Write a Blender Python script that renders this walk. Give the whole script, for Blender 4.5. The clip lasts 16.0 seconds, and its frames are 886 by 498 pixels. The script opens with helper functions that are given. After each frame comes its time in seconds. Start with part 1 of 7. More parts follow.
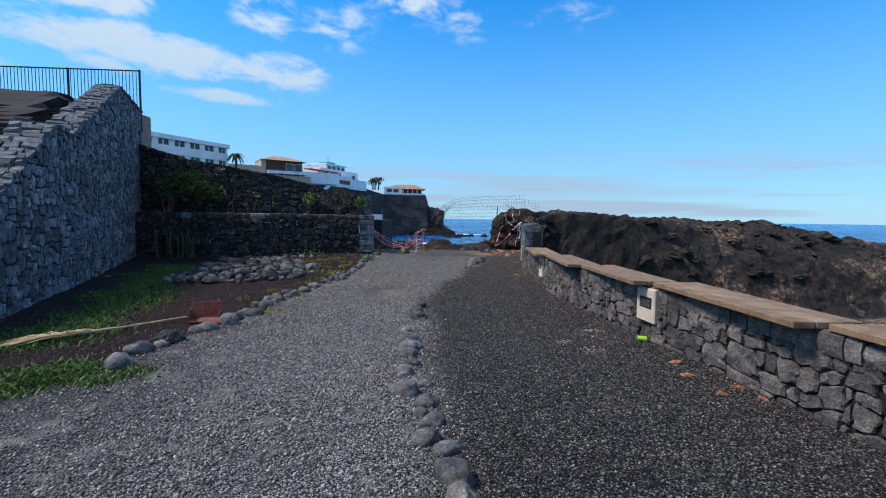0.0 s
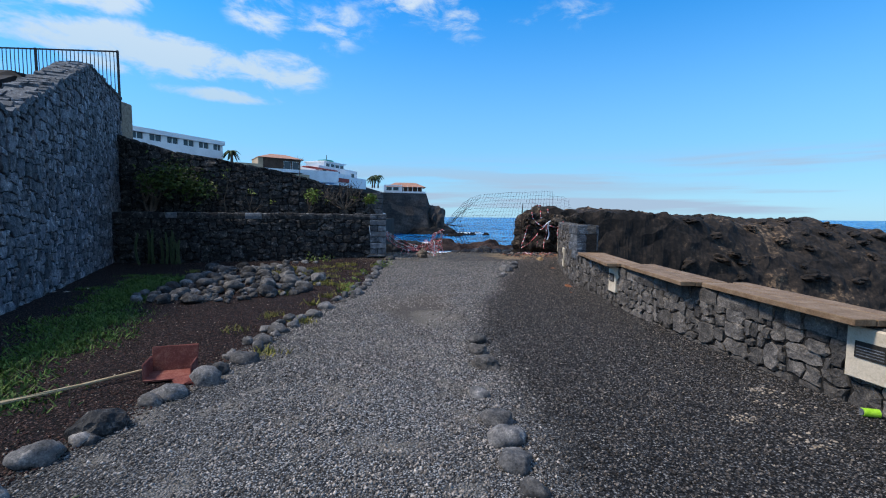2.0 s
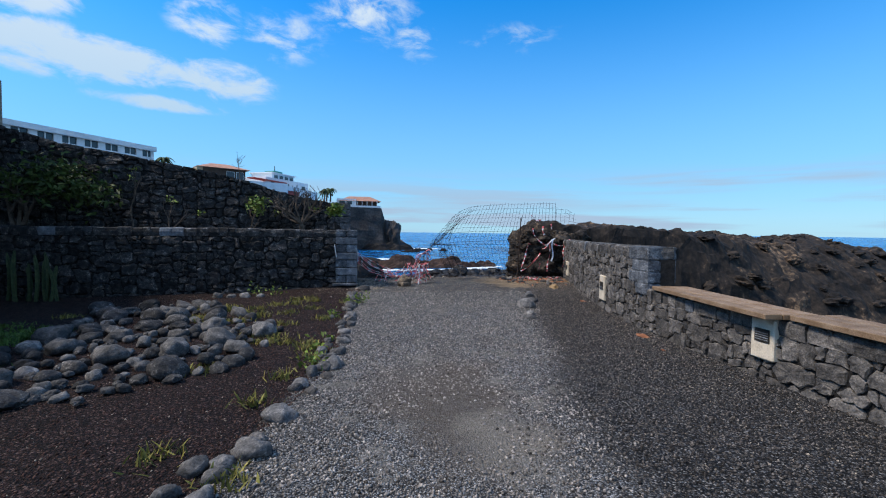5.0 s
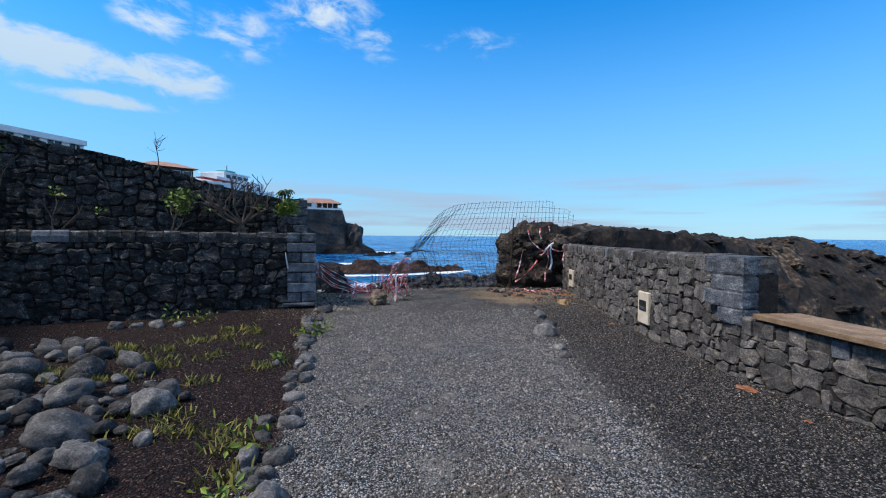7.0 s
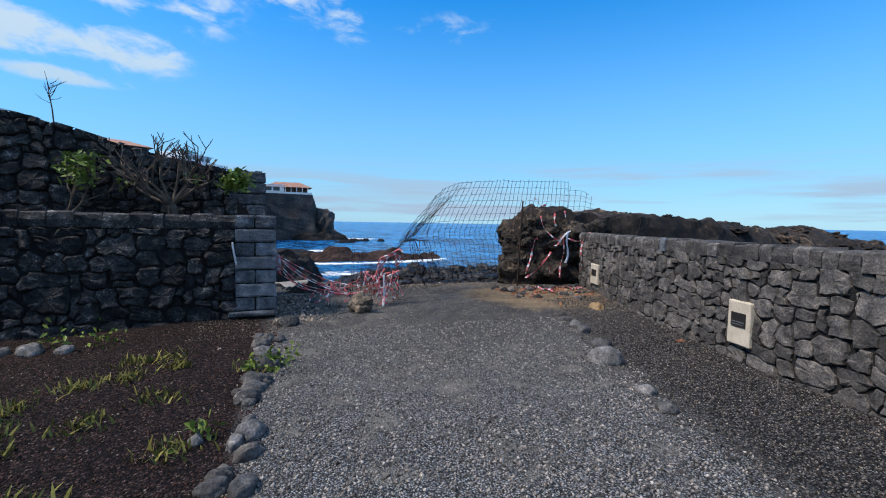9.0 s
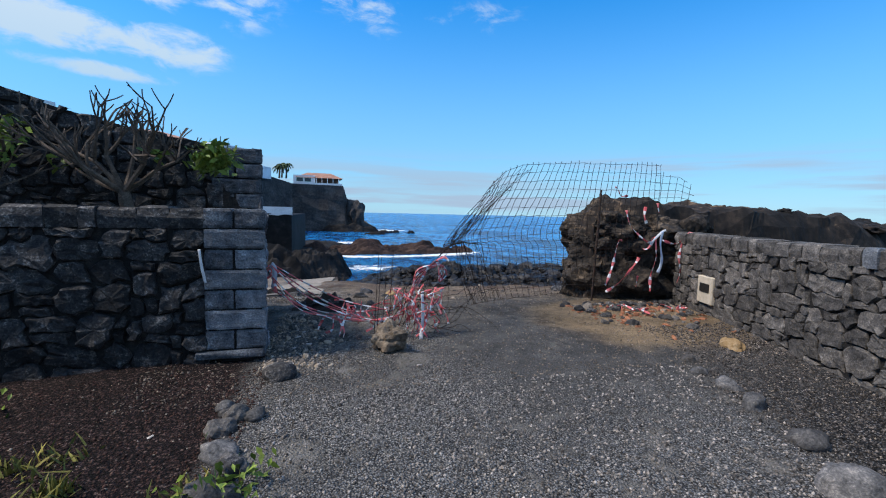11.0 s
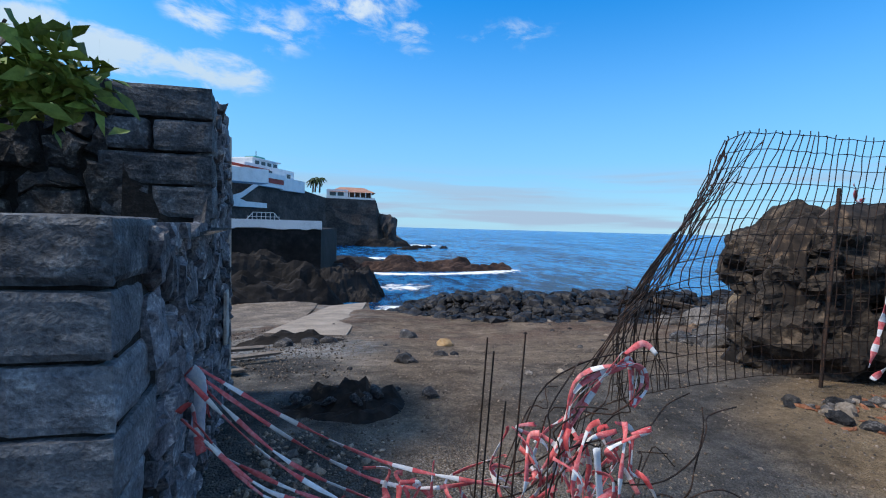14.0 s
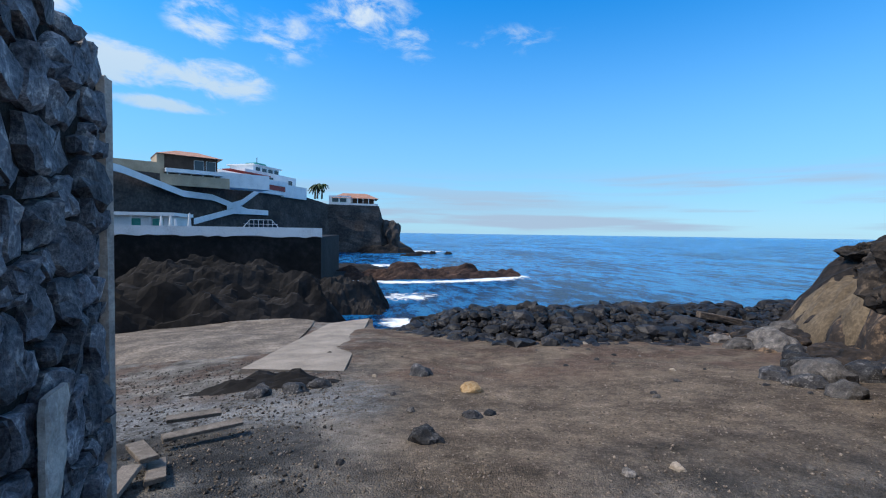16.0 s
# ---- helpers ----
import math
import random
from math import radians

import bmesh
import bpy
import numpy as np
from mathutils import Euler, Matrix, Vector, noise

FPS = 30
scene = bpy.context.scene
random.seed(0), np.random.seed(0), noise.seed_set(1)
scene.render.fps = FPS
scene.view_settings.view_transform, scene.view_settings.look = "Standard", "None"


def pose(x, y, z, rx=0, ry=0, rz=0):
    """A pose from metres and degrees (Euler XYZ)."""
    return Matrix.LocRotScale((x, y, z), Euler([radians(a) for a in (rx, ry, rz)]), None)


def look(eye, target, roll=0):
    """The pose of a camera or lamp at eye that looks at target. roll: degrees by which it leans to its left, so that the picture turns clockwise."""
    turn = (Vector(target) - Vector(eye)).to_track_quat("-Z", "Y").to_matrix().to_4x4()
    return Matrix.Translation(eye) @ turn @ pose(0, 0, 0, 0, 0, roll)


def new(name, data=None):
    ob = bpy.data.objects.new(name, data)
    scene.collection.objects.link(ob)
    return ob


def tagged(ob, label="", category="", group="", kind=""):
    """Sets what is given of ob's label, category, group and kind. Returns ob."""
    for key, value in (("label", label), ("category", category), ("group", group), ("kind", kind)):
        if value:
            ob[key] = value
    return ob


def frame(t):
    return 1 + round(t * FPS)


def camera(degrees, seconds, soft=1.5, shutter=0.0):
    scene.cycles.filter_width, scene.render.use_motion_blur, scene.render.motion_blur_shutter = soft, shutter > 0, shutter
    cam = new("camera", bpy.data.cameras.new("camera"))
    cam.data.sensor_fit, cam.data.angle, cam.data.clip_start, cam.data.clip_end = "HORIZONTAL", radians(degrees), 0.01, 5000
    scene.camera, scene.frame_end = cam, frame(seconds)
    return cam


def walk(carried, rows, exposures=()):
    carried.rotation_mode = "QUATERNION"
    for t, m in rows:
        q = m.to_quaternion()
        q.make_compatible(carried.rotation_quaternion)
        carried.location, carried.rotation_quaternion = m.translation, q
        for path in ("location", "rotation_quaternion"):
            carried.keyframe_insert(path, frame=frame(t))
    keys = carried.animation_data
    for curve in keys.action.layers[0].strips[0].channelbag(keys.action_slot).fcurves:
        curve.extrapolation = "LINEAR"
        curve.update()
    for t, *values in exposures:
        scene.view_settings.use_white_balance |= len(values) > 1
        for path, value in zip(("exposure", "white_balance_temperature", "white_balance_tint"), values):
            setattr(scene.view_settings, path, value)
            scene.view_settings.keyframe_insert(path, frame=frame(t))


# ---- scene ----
cam = camera(91.7, 16.0, soft=1.1)
PATH = [
    (0, (-0.294, 0.08, 1.554), (-0.165, 2.071, 1.412), 0.8),
    (0.5, (-0.498, 0.644, 1.553), (-0.38, 2.635, 1.405), 0.6),
    (1, (-0.701, 1.167, 1.565), (-0.593, 3.158, 1.412), 0.4),
    (1.5, (-0.83, 1.747, 1.586), (-0.716, 3.738, 1.433), 0.5),
    (2, (-1.01, 2.261, 1.577), (-0.872, 4.25, 1.427), 0.5),
    (2.5, (-1.122, 2.854, 1.57), (-0.949, 4.842, 1.426), 0.7),
    (3, (-1.289, 3.406, 1.557), (-1.082, 5.391, 1.427), 0.8),
    (3.5, (-1.42, 3.987, 1.529), (-1.17, 5.968, 1.422), 1.0),
    (4, (-1.56, 4.571, 1.585), (-1.269, 6.548, 1.491), 1.0),
    (6.5, (-1.85, 7.619, 1.616), (-1.379, 9.562, 1.555), 0.3),
    (7, (-1.779, 8.265, 1.616), (-1.251, 10.193, 1.554), 0.5),
    (7.5, (-1.782, 8.856, 1.612), (-1.191, 10.764, 1.516), 1.0),
    (8, (-1.711, 9.46, 1.58), (-1.078, 11.355, 1.483), 1.1),
    (8.5, (-1.722, 10.014, 1.578), (-1.067, 11.901, 1.47), 0.9),
    (11, (-1.362, 12.834, 1.643), (-0.841, 14.758, 1.48), 1.3),
    (11.5, (-1.329, 13.412, 1.638), (-0.868, 15.351, 1.479), 1.3),
    (12, (-1.32, 13.948, 1.636), (-0.894, 15.896, 1.48), 1.2),
    (12.5, (-1.253, 14.516, 1.625), (-0.843, 16.468, 1.478), 1.2),
    (13, (-1.27, 15.023, 1.606), (-0.88, 16.981, 1.482), 1.5),
    (13.5, (-1.245, 15.586, 1.591), (-0.87, 17.548, 1.492), 1.8),
    (14, (-1.309, 16.174, 1.637), (-0.926, 18.135, 1.539), 1.5),
    (14.5, (-1.295, 16.641, 1.618), (-0.903, 18.601, 1.536), 0.9),
    (15, (-1.255, 17.158, 1.666), (-0.858, 19.116, 1.593), 0.8),
    (15.5, (-1.295, 17.581, 1.675), (-0.9, 19.54, 1.6), 0.9),
    (16, (-1.239, 18.017, 1.679), (-0.872, 19.982, 1.605), 0.8),
]
walk(cam, [(t, look(eye, target, roll)) for t, eye, target, roll in PATH], [(0.0, 0.95), (16.0, 0.95)])

# ---- world and light ----
SUN_AZ, SUN_EL = radians(-92), radians(53)
world = bpy.data.worlds.new("sky")
scene.world = world
world.use_nodes = True
wn, wl = world.node_tree.nodes, world.node_tree.links
wn.clear()


def node(tree, kind, **values):
    n = tree.nodes.new(kind)
    for k, v in values.items():
        if k in n.inputs:
            n.inputs[k].default_value = v
    return n


def build_world():
    out = wn.new("ShaderNodeOutputWorld")
    bg = wn.new("ShaderNodeBackground")
    bg.inputs["Strength"].default_value = 0.12
    sky = wn.new("ShaderNodeTexSky")
    sky.sky_type = "NISHITA"
    sky.sun_disc = False
    sky.sun_elevation = SUN_EL
    sky.sun_rotation = SUN_AZ
    sky.altitude = 0.0
    sky.air_density = 1.0
    sky.dust_density = 0.15
    sky.ozone_density = 1.5
    hs = wn.new("ShaderNodeHueSaturation")
    hs.inputs["Saturation"].default_value = 1.25
    hs.inputs["Value"].default_value = 1.0
    tint = wn.new("ShaderNodeMix")
    tint.data_type, tint.blend_type = "RGBA", "MULTIPLY"
    tint.inputs[0].default_value = 1.0
    tint.inputs[7].default_value = (0.66, 0.88, 1.07, 1)
    wl.new(sky.outputs[0], tint.inputs[6])
    wl.new(tint.outputs[2], hs.inputs["Color"])
    tc = wn.new("ShaderNodeTexCoord")
    sep = wn.new("ShaderNodeSeparateXYZ")
    wl.new(tc.outputs["Generated"], sep.inputs[0])

    def m(op, a, b=None, clamp=False):
        n = wn.new("ShaderNodeMath")
        n.operation = op
        n.use_clamp = clamp
        for i, v in enumerate((a, b)):
            if v is None:
                continue
            if isinstance(v, (int, float)):
                n.inputs[i].default_value = v
            else:
                wl.new(v, n.inputs[i])
        return n.outputs[0]

    def ramp(v, a, b):
        n = wn.new("ShaderNodeMapRange")
        n.interpolation_type = "SMOOTHSTEP"
        wl.new(v, n.inputs[0])
        n.inputs[1].default_value, n.inputs[2].default_value = a, b
        return n.outputs[0]

    x, y, z = sep.outputs
    az = m("ARCTAN2", x, y)
    el = m("ARCSINE", z)
    comb = wn.new("ShaderNodeCombineXYZ")
    wl.new(m("MULTIPLY", az, 9.0), comb.inputs[0])
    wl.new(m("ADD", m("MULTIPLY", el, 19.0), m("MULTIPLY", az, 1.2)), comb.inputs[1])
    n1 = wn.new("ShaderNodeTexNoise")
    n1.inputs["Scale"].default_value, n1.inputs["Detail"].default_value, n1.inputs["Roughness"].default_value = 1.25, 9, 0.62
    n1.inputs["Distortion"].default_value = 0.35
    wl.new(comb.outputs[0], n1.inputs["Vector"])

    def bank(az0, el0, half_az, half_el, weight):
        """How thick one bank of cloud is, by its bearing and height in degrees."""
        p = m("DIVIDE", m("SUBTRACT", az, radians(az0)), radians(half_az))
        q = m("DIVIDE", m("SUBTRACT", el, radians(el0)), radians(half_el))
        return m("MULTIPLY", m("SUBTRACT", 1.0, m("ADD", m("MULTIPLY", p, p), m("MULTIPLY", q, q)), True), weight)

    thick = bank(-31, 16.9, 15, 3.2, 1.0)
    for spot in ((-17, 16.8, 8, 3.0, 0.78), (-38, 21.6, 11, 3.2, 1.0), (-23, 13.6, 8, 1.1, 0.9), (-18.3, 22.8, 5, 3.4, 0.72), (-10, 22.5, 7, 4.0, 0.5), (0, 26.0, 9, 3.4, 0.62), (6, 23.6, 6, 3.4, 0.5), (19, 23.6, 9, 2.4, 0.36), (-48, 13.5, 9, 2.4, 0.8)):
        thick = m("MAXIMUM", thick, bank(*spot))
    # unseen broken cloud overhead and behind, added to lift the fill light
    thick = m("MAXIMUM", thick, m("MULTIPLY", m("MAXIMUM", ramp(z, 0.5, 0.72), ramp(y, 0.25, -0.25)), 0.5))
    veil = m("ADD", n1.outputs[0], m("MULTIPLY", m("SUBTRACT", thick, 0.5), 0.42))
    c1 = m("MULTIPLY", m("MULTIPLY", ramp(veil, 0.38, 0.66), ramp(thick, 0.0, 0.6)), 0.96)
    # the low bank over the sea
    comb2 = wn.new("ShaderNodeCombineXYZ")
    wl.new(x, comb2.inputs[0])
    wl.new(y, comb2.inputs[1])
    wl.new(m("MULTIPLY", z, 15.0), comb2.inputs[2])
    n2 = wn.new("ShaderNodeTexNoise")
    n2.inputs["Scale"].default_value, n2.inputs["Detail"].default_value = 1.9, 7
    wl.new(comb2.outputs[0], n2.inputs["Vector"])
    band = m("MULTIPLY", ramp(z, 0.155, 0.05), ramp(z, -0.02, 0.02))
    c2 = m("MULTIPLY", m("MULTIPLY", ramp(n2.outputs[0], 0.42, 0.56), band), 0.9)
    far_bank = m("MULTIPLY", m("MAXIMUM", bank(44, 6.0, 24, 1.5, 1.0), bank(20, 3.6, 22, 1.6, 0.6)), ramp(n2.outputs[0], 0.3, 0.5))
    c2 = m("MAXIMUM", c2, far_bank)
    mix1 = wn.new("ShaderNodeMix")
    mix1.data_type = "RGBA"
    wl.new(c1, mix1.inputs[0])
    wl.new(hs.outputs[0], mix1.inputs[6])
    mix1.inputs[7].default_value = (3.05, 3.55, 4.05, 1)
    haze = wn.new("ShaderNodeMix")
    haze.data_type = "RGBA"
    wl.new(m("MULTIPLY", ramp(z, 0.52, 0.0), 0.8), haze.inputs[0])
    wl.new(mix1.outputs[2], haze.inputs[6])
    haze.inputs[7].default_value = (1.15, 2.35, 3.55, 1)
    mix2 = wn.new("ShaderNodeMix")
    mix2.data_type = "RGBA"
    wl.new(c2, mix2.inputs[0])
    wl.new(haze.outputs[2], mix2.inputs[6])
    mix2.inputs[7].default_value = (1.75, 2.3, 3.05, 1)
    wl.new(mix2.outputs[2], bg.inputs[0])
    wl.new(bg.outputs[0], out.inputs[0])


build_world()
sun = new("sun", bpy.data.lights.new("sun", "SUN"))
sun.data.energy, sun.data.angle, sun.data.color = 2.2, radians(12), (1.0, 0.93, 0.82)
sun.matrix_world = look((0, 0, 0), (-math.sin(SUN_AZ) * math.cos(SUN_EL), -math.cos(SUN_AZ) * math.cos(SUN_EL), -math.sin(SUN_EL)))


# ---- materials ----
def material(name, stops, scale=4.0, rough=0.9, bump=0.3, fine=40.0, fine_bump=0.25, metal=0.0, random_amount=0.35, detail=6, specular=0.25, island=False, warm=True):
    """Colour ramp over noise at two scales, brightness by object, relief at two scales."""
    mat = bpy.data.materials.new(name)
    mat.use_nodes = True
    t = mat.node_tree
    n, l = t.nodes, t.links
    b = n["Principled BSDF"]
    b.inputs["Roughness"].default_value = rough
    b.inputs["Metallic"].default_value = metal
    b.inputs["Specular IOR Level"].default_value = specular
    geo = n.new("ShaderNodeNewGeometry")
    pos = geo.outputs["Position"]
    a = node(t, "ShaderNodeTexNoise", Scale=scale, Detail=detail, Roughness=0.6)
    c = node(t, "ShaderNodeTexNoise", Scale=fine, Detail=4, Roughness=0.65)
    l.new(pos, a.inputs["Vector"])
    l.new(pos, c.inputs["Vector"])
    mx = n.new("ShaderNodeMath")
    mx.operation = "MULTIPLY_ADD"
    mx.inputs[1].default_value = 0.45
    l.new(c.outputs[0], mx.inputs[0])
    sc = n.new("ShaderNodeMath")
    sc.operation = "MULTIPLY"
    sc.inputs[1].default_value = 0.55
    l.new(a.outputs[0], sc.inputs[0])
    l.new(sc.outputs[0], mx.inputs[2])
    rp = n.new("ShaderNodeValToRGB")
    el = rp.color_ramp.elements
    lo, hi = 0.36, 0.64
    for i, col in enumerate(stops):
        p = lo + (hi - lo) * i / max(1, len(stops) - 1)
        e = el[i] if i < 2 else el.new(p)
        e.position = p
        e.color = (min(1, col[0] * 1.12), col[1], col[2] * 0.9, 1) if warm else (*col, 1)
    l.new(mx.outputs[0], rp.inputs[0])
    colour = rp.outputs[0]
    if random_amount:
        if island:
            src = geo.outputs["Random Per Island"]
        else:
            src = n.new("ShaderNodeObjectInfo").outputs["Random"]
        mr = n.new("ShaderNodeMapRange")
        mr.inputs[3].default_value, mr.inputs[4].default_value = 1 - random_amount, 1 + random_amount
        l.new(src, mr.inputs[0])
        vm = n.new("ShaderNodeVectorMath")
        vm.operation = "SCALE"
        l.new(colour, vm.inputs[0])
        l.new(mr.outputs[0], vm.inputs["Scale"])
        colour = vm.outputs[0]
    l.new(colour, b.inputs["Base Color"])
    b1 = node(t, "ShaderNodeBump", Strength=bump, Distance=0.04)
    b2 = node(t, "ShaderNodeBump", Strength=fine_bump, Distance=0.01)
    l.new(a.outputs[0], b1.inputs["Height"])
    l.new(c.outputs[0], b2.inputs["Height"])
    l.new(b1.outputs[0], b2.inputs["Normal"])
    l.new(b2.outputs[0], b.inputs["Normal"])
    return mat


M_BASALT = material("basalt_dark", [(0.009, 0.0096, 0.0112), (0.022, 0.023, 0.0265), (0.045, 0.0465, 0.05), (0.19, 0.19, 0.195)], 9, 0.72, 1.0, 48, 1.0, random_amount=0.5)
M_BASALT_ISL = material("basalt_dark_rubble", [(0.009, 0.0096, 0.0112), (0.022, 0.023, 0.0265), (0.045, 0.0465, 0.05), (0.19, 0.19, 0.195)], 9, 0.72, 1.0, 48, 1.0, random_amount=0.5, island=True)
M_BASALT_GREY = material("basalt_grey", [(0.032, 0.033, 0.035), (0.068, 0.068, 0.07), (0.115, 0.113, 0.112), (0.23, 0.222, 0.214)], 8, 0.88, 0.9, 55, 0.8, random_amount=0.4)
# basalt with the blue sky light on shaded walls put into its colour
M_BASALT_SKYLIT = material("basalt_skylit", [(0.027, 0.032, 0.044), (0.082, 0.094, 0.122), (0.155, 0.172, 0.21), (0.4, 0.42, 0.46)], 7, 0.72, 1.0, 45, 1.0, random_amount=0.5)
M_BASALT_SKYLIT_ISL = material("basalt_skylit_rubble", [(0.027, 0.032, 0.044), (0.082, 0.094, 0.122), (0.155, 0.172, 0.21), (0.4, 0.42, 0.46)], 7, 0.72, 1.0, 45, 1.0, random_amount=0.5, island=True)
M_RUBBLE = material("rubbly_concrete", [(0.05, 0.046, 0.042), (0.12, 0.108, 0.095), (0.27, 0.245, 0.215)], 1.3, 0.95, 0.9, 16, 0.9, random_amount=0, detail=9)
M_MORTAR = material("wall_core", [(0.008, 0.008, 0.009), (0.016, 0.016, 0.017), (0.035, 0.034, 0.033)], 12, 0.95, 0.5, 70, 0.5, random_amount=0)
# block stone, darker and bluer: the pillar's shade is put into the colour
M_BLOCK = material("cut_block", [(0.055, 0.06, 0.07), (0.125, 0.133, 0.15), (0.19, 0.198, 0.215), (0.36, 0.365, 0.38)], 6, 0.8, 0.9, 60, 1.0, random_amount=0.25, warm=False)
M_BLOCK_DARK = material("cut_block_dark", [(0.025, 0.0275, 0.033), (0.065, 0.07, 0.08), (0.115, 0.12, 0.132), (0.28, 0.285, 0.295)], 8, 0.75, 0.9, 55, 1.0, random_amount=0.3, warm=False)
M_CONCRETE = material("concrete", [(0.15, 0.14, 0.125), (0.235, 0.218, 0.195), (0.33, 0.305, 0.275)], 1.6, 0.92, 0.35, 45, 0.35, random_amount=0)
M_PLAQUE = material("plaque_stone", [(0.38, 0.35, 0.29), (0.50, 0.47, 0.40), (0.58, 0.55, 0.48)], 7, 0.8, 0.15, 60, 0.2, random_amount=0.12)
M_PLATE = material("dark_plate", [(0.012, 0.012, 0.013), (0.022, 0.022, 0.022), (0.035, 0.033, 0.03)], 30, 0.45, 0.1, 120, 0.1, random_amount=0)
M_WOOD = material("weathered_timber", [(0.13, 0.075, 0.04), (0.215, 0.135, 0.078), (0.31, 0.215, 0.14)], 5, 0.75, 0.2, 80, 0.25, random_amount=0.16, warm=False)
M_COBBLE = material("grey_cobble", [(0.03, 0.0325, 0.037), (0.068, 0.072, 0.079), (0.118, 0.122, 0.13), (0.25, 0.25, 0.252)], 10, 0.85, 0.5, 60, 0.6, random_amount=0.45)
M_PALE_ROCK = material("pale_rock", [(0.16, 0.14, 0.115), (0.27, 0.24, 0.20), (0.40, 0.36, 0.31)], 9, 0.9, 0.6, 50, 0.5, random_amount=0.2)
M_PITTED = material("pitted_rock", [(0.05, 0.042, 0.035), (0.14, 0.12, 0.098), (0.3, 0.265, 0.22)], 7, 0.95, 1.0, 26, 1.0, random_amount=0)
M_OCHRE_ROCK = material("ochre_rock", [(0.24, 0.14, 0.06), (0.36, 0.23, 0.11), (0.45, 0.33, 0.2)], 9, 0.9, 0.6, 50, 0.5, random_amount=0.2, warm=False)
M_BOULDER = material("shore_boulder", [(0.005, 0.005, 0.0058), (0.012, 0.012, 0.0137), (0.045, 0.044, 0.044)], 4, 0.55, 0.7, 22, 0.6, random_amount=0.6)
M_BOULDER_ISL = material("beach_stone", [(0.005, 0.005, 0.0058), (0.012, 0.012, 0.0137), (0.045, 0.044, 0.044)], 4, 0.55, 0.7, 22, 0.6, random_amount=0.6, island=True)
M_LAVA = material("lava_rock", [(0.007, 0.0063, 0.0062), (0.017, 0.014, 0.0127), (0.044, 0.032, 0.0245), (0.24, 0.155, 0.095)], 0.45, 0.92, 1.0, 5.5, 1.0, random_amount=0, detail=9, warm=False)
M_LAVA_DARK = material("black_cliff_rock", [(0.0065, 0.0065, 0.0071), (0.0145, 0.0143, 0.0154), (0.034, 0.033, 0.0345)], 0.35, 0.92, 1.0, 2.6, 1.0, random_amount=0, detail=9)
M_LAVA_NEAR = material("outcrop_rock", [(0.008, 0.007, 0.0065), (0.021, 0.017, 0.0145), (0.05, 0.038, 0.029), (0.16, 0.115, 0.08)], 2.6, 0.92, 1.0, 14, 1.0, random_amount=0.2, detail=10, warm=False)
# black rock lightened: the far cliff's haze is put into the colour
M_CLIFF_HAZED = material("cliff_rock_hazed", [(0.026, 0.0255, 0.027), (0.055, 0.053, 0.055), (0.11, 0.104, 0.102)], 0.35, 0.92, 1.0, 2.6, 1.0, random_amount=0, detail=9)
M_LAVA_RED = material("reef_rock", [(0.018, 0.012, 0.011), (0.045, 0.028, 0.024), (0.1, 0.064, 0.05)], 0.6, 0.8, 1.0, 4.0, 1.0, random_amount=0)
M_WHITE = material("white_paint", [(0.62, 0.63, 0.64), (0.76, 0.77, 0.78), (0.84, 0.84, 0.84)], 0.7, 0.7, 0.1, 12, 0.1, random_amount=0, warm=False)
M_CREAM = material("cream_paint", [(0.30, 0.26, 0.2), (0.38, 0.335, 0.26), (0.45, 0.40, 0.32)], 0.8, 0.8, 0.1, 12, 0.1, random_amount=0)
# clay tones muted, with distance haze put into the colour
M_ROOF = material("clay_roof", [(0.24, 0.13, 0.1), (0.34, 0.2, 0.155), (0.43, 0.28, 0.225)], 1.2, 0.85, 0.3, 14, 0.3, random_amount=0.1)
M_RED_TRIM = material("red_trim", [(0.22, 0.05, 0.05), (0.3, 0.075, 0.07), (0.36, 0.11, 0.1)], 2, 0.8, 0.1, 20, 0.1, random_amount=0)
M_BROWN_WALL = material("brown_wall", [(0.05, 0.035, 0.028), (0.08, 0.055, 0.045), (0.11, 0.08, 0.065)], 1, 0.8, 0.1, 10, 0.1, random_amount=0)
M_METAL = material("dark_iron", [(0.018, 0.018, 0.02), (0.03, 0.03, 0.033), (0.05, 0.045, 0.045)], 14, 0.55, 0.1, 80, 0.2, metal=0.3, random_amount=0)
M_RUST = material("rusted_wire", [(0.012, 0.011, 0.013), (0.03, 0.024, 0.022), (0.085, 0.045, 0.028)], 10, 0.8, 0.2, 90, 0.3, metal=0.2, random_amount=0.3)
M_TAPE_RED = material("tape_red", [(0.5, 0.055, 0.06), (0.6, 0.12, 0.125), (0.7, 0.3, 0.3)], 9, 0.45, 0.1, 60, 0.1, random_amount=0.12, warm=False)
M_TAPE_WHITE = material("tape_white", [(0.55, 0.52, 0.52), (0.70, 0.68, 0.68), (0.8, 0.79, 0.79)], 9, 0.45, 0.1, 60, 0.1, random_amount=0.1, warm=False)
M_RAG = material("blue_white_plastic", [(0.35, 0.42, 0.58), (0.58, 0.62, 0.70), (0.75, 0.76, 0.78)], 14, 0.5, 0.2, 60, 0.1, random_amount=0.1, warm=False)
M_CLAY = material("red_clay", [(0.10, 0.026, 0.02), (0.16, 0.045, 0.034), (0.24, 0.10, 0.075)], 9, 0.85, 0.3, 70, 0.3, random_amount=0.2, warm=False)
M_ORANGE = material("orange_brick", [(0.17, 0.062, 0.03), (0.28, 0.11, 0.055), (0.4, 0.2, 0.115)], 14, 0.85, 0.3, 70, 0.3, random_amount=0.25, warm=False)
M_STRAW = material("dry_straw", [(0.28, 0.22, 0.13), (0.4, 0.33, 0.21), (0.52, 0.45, 0.32)], 14, 0.8, 0.2, 90, 0.2, random_amount=0.2)
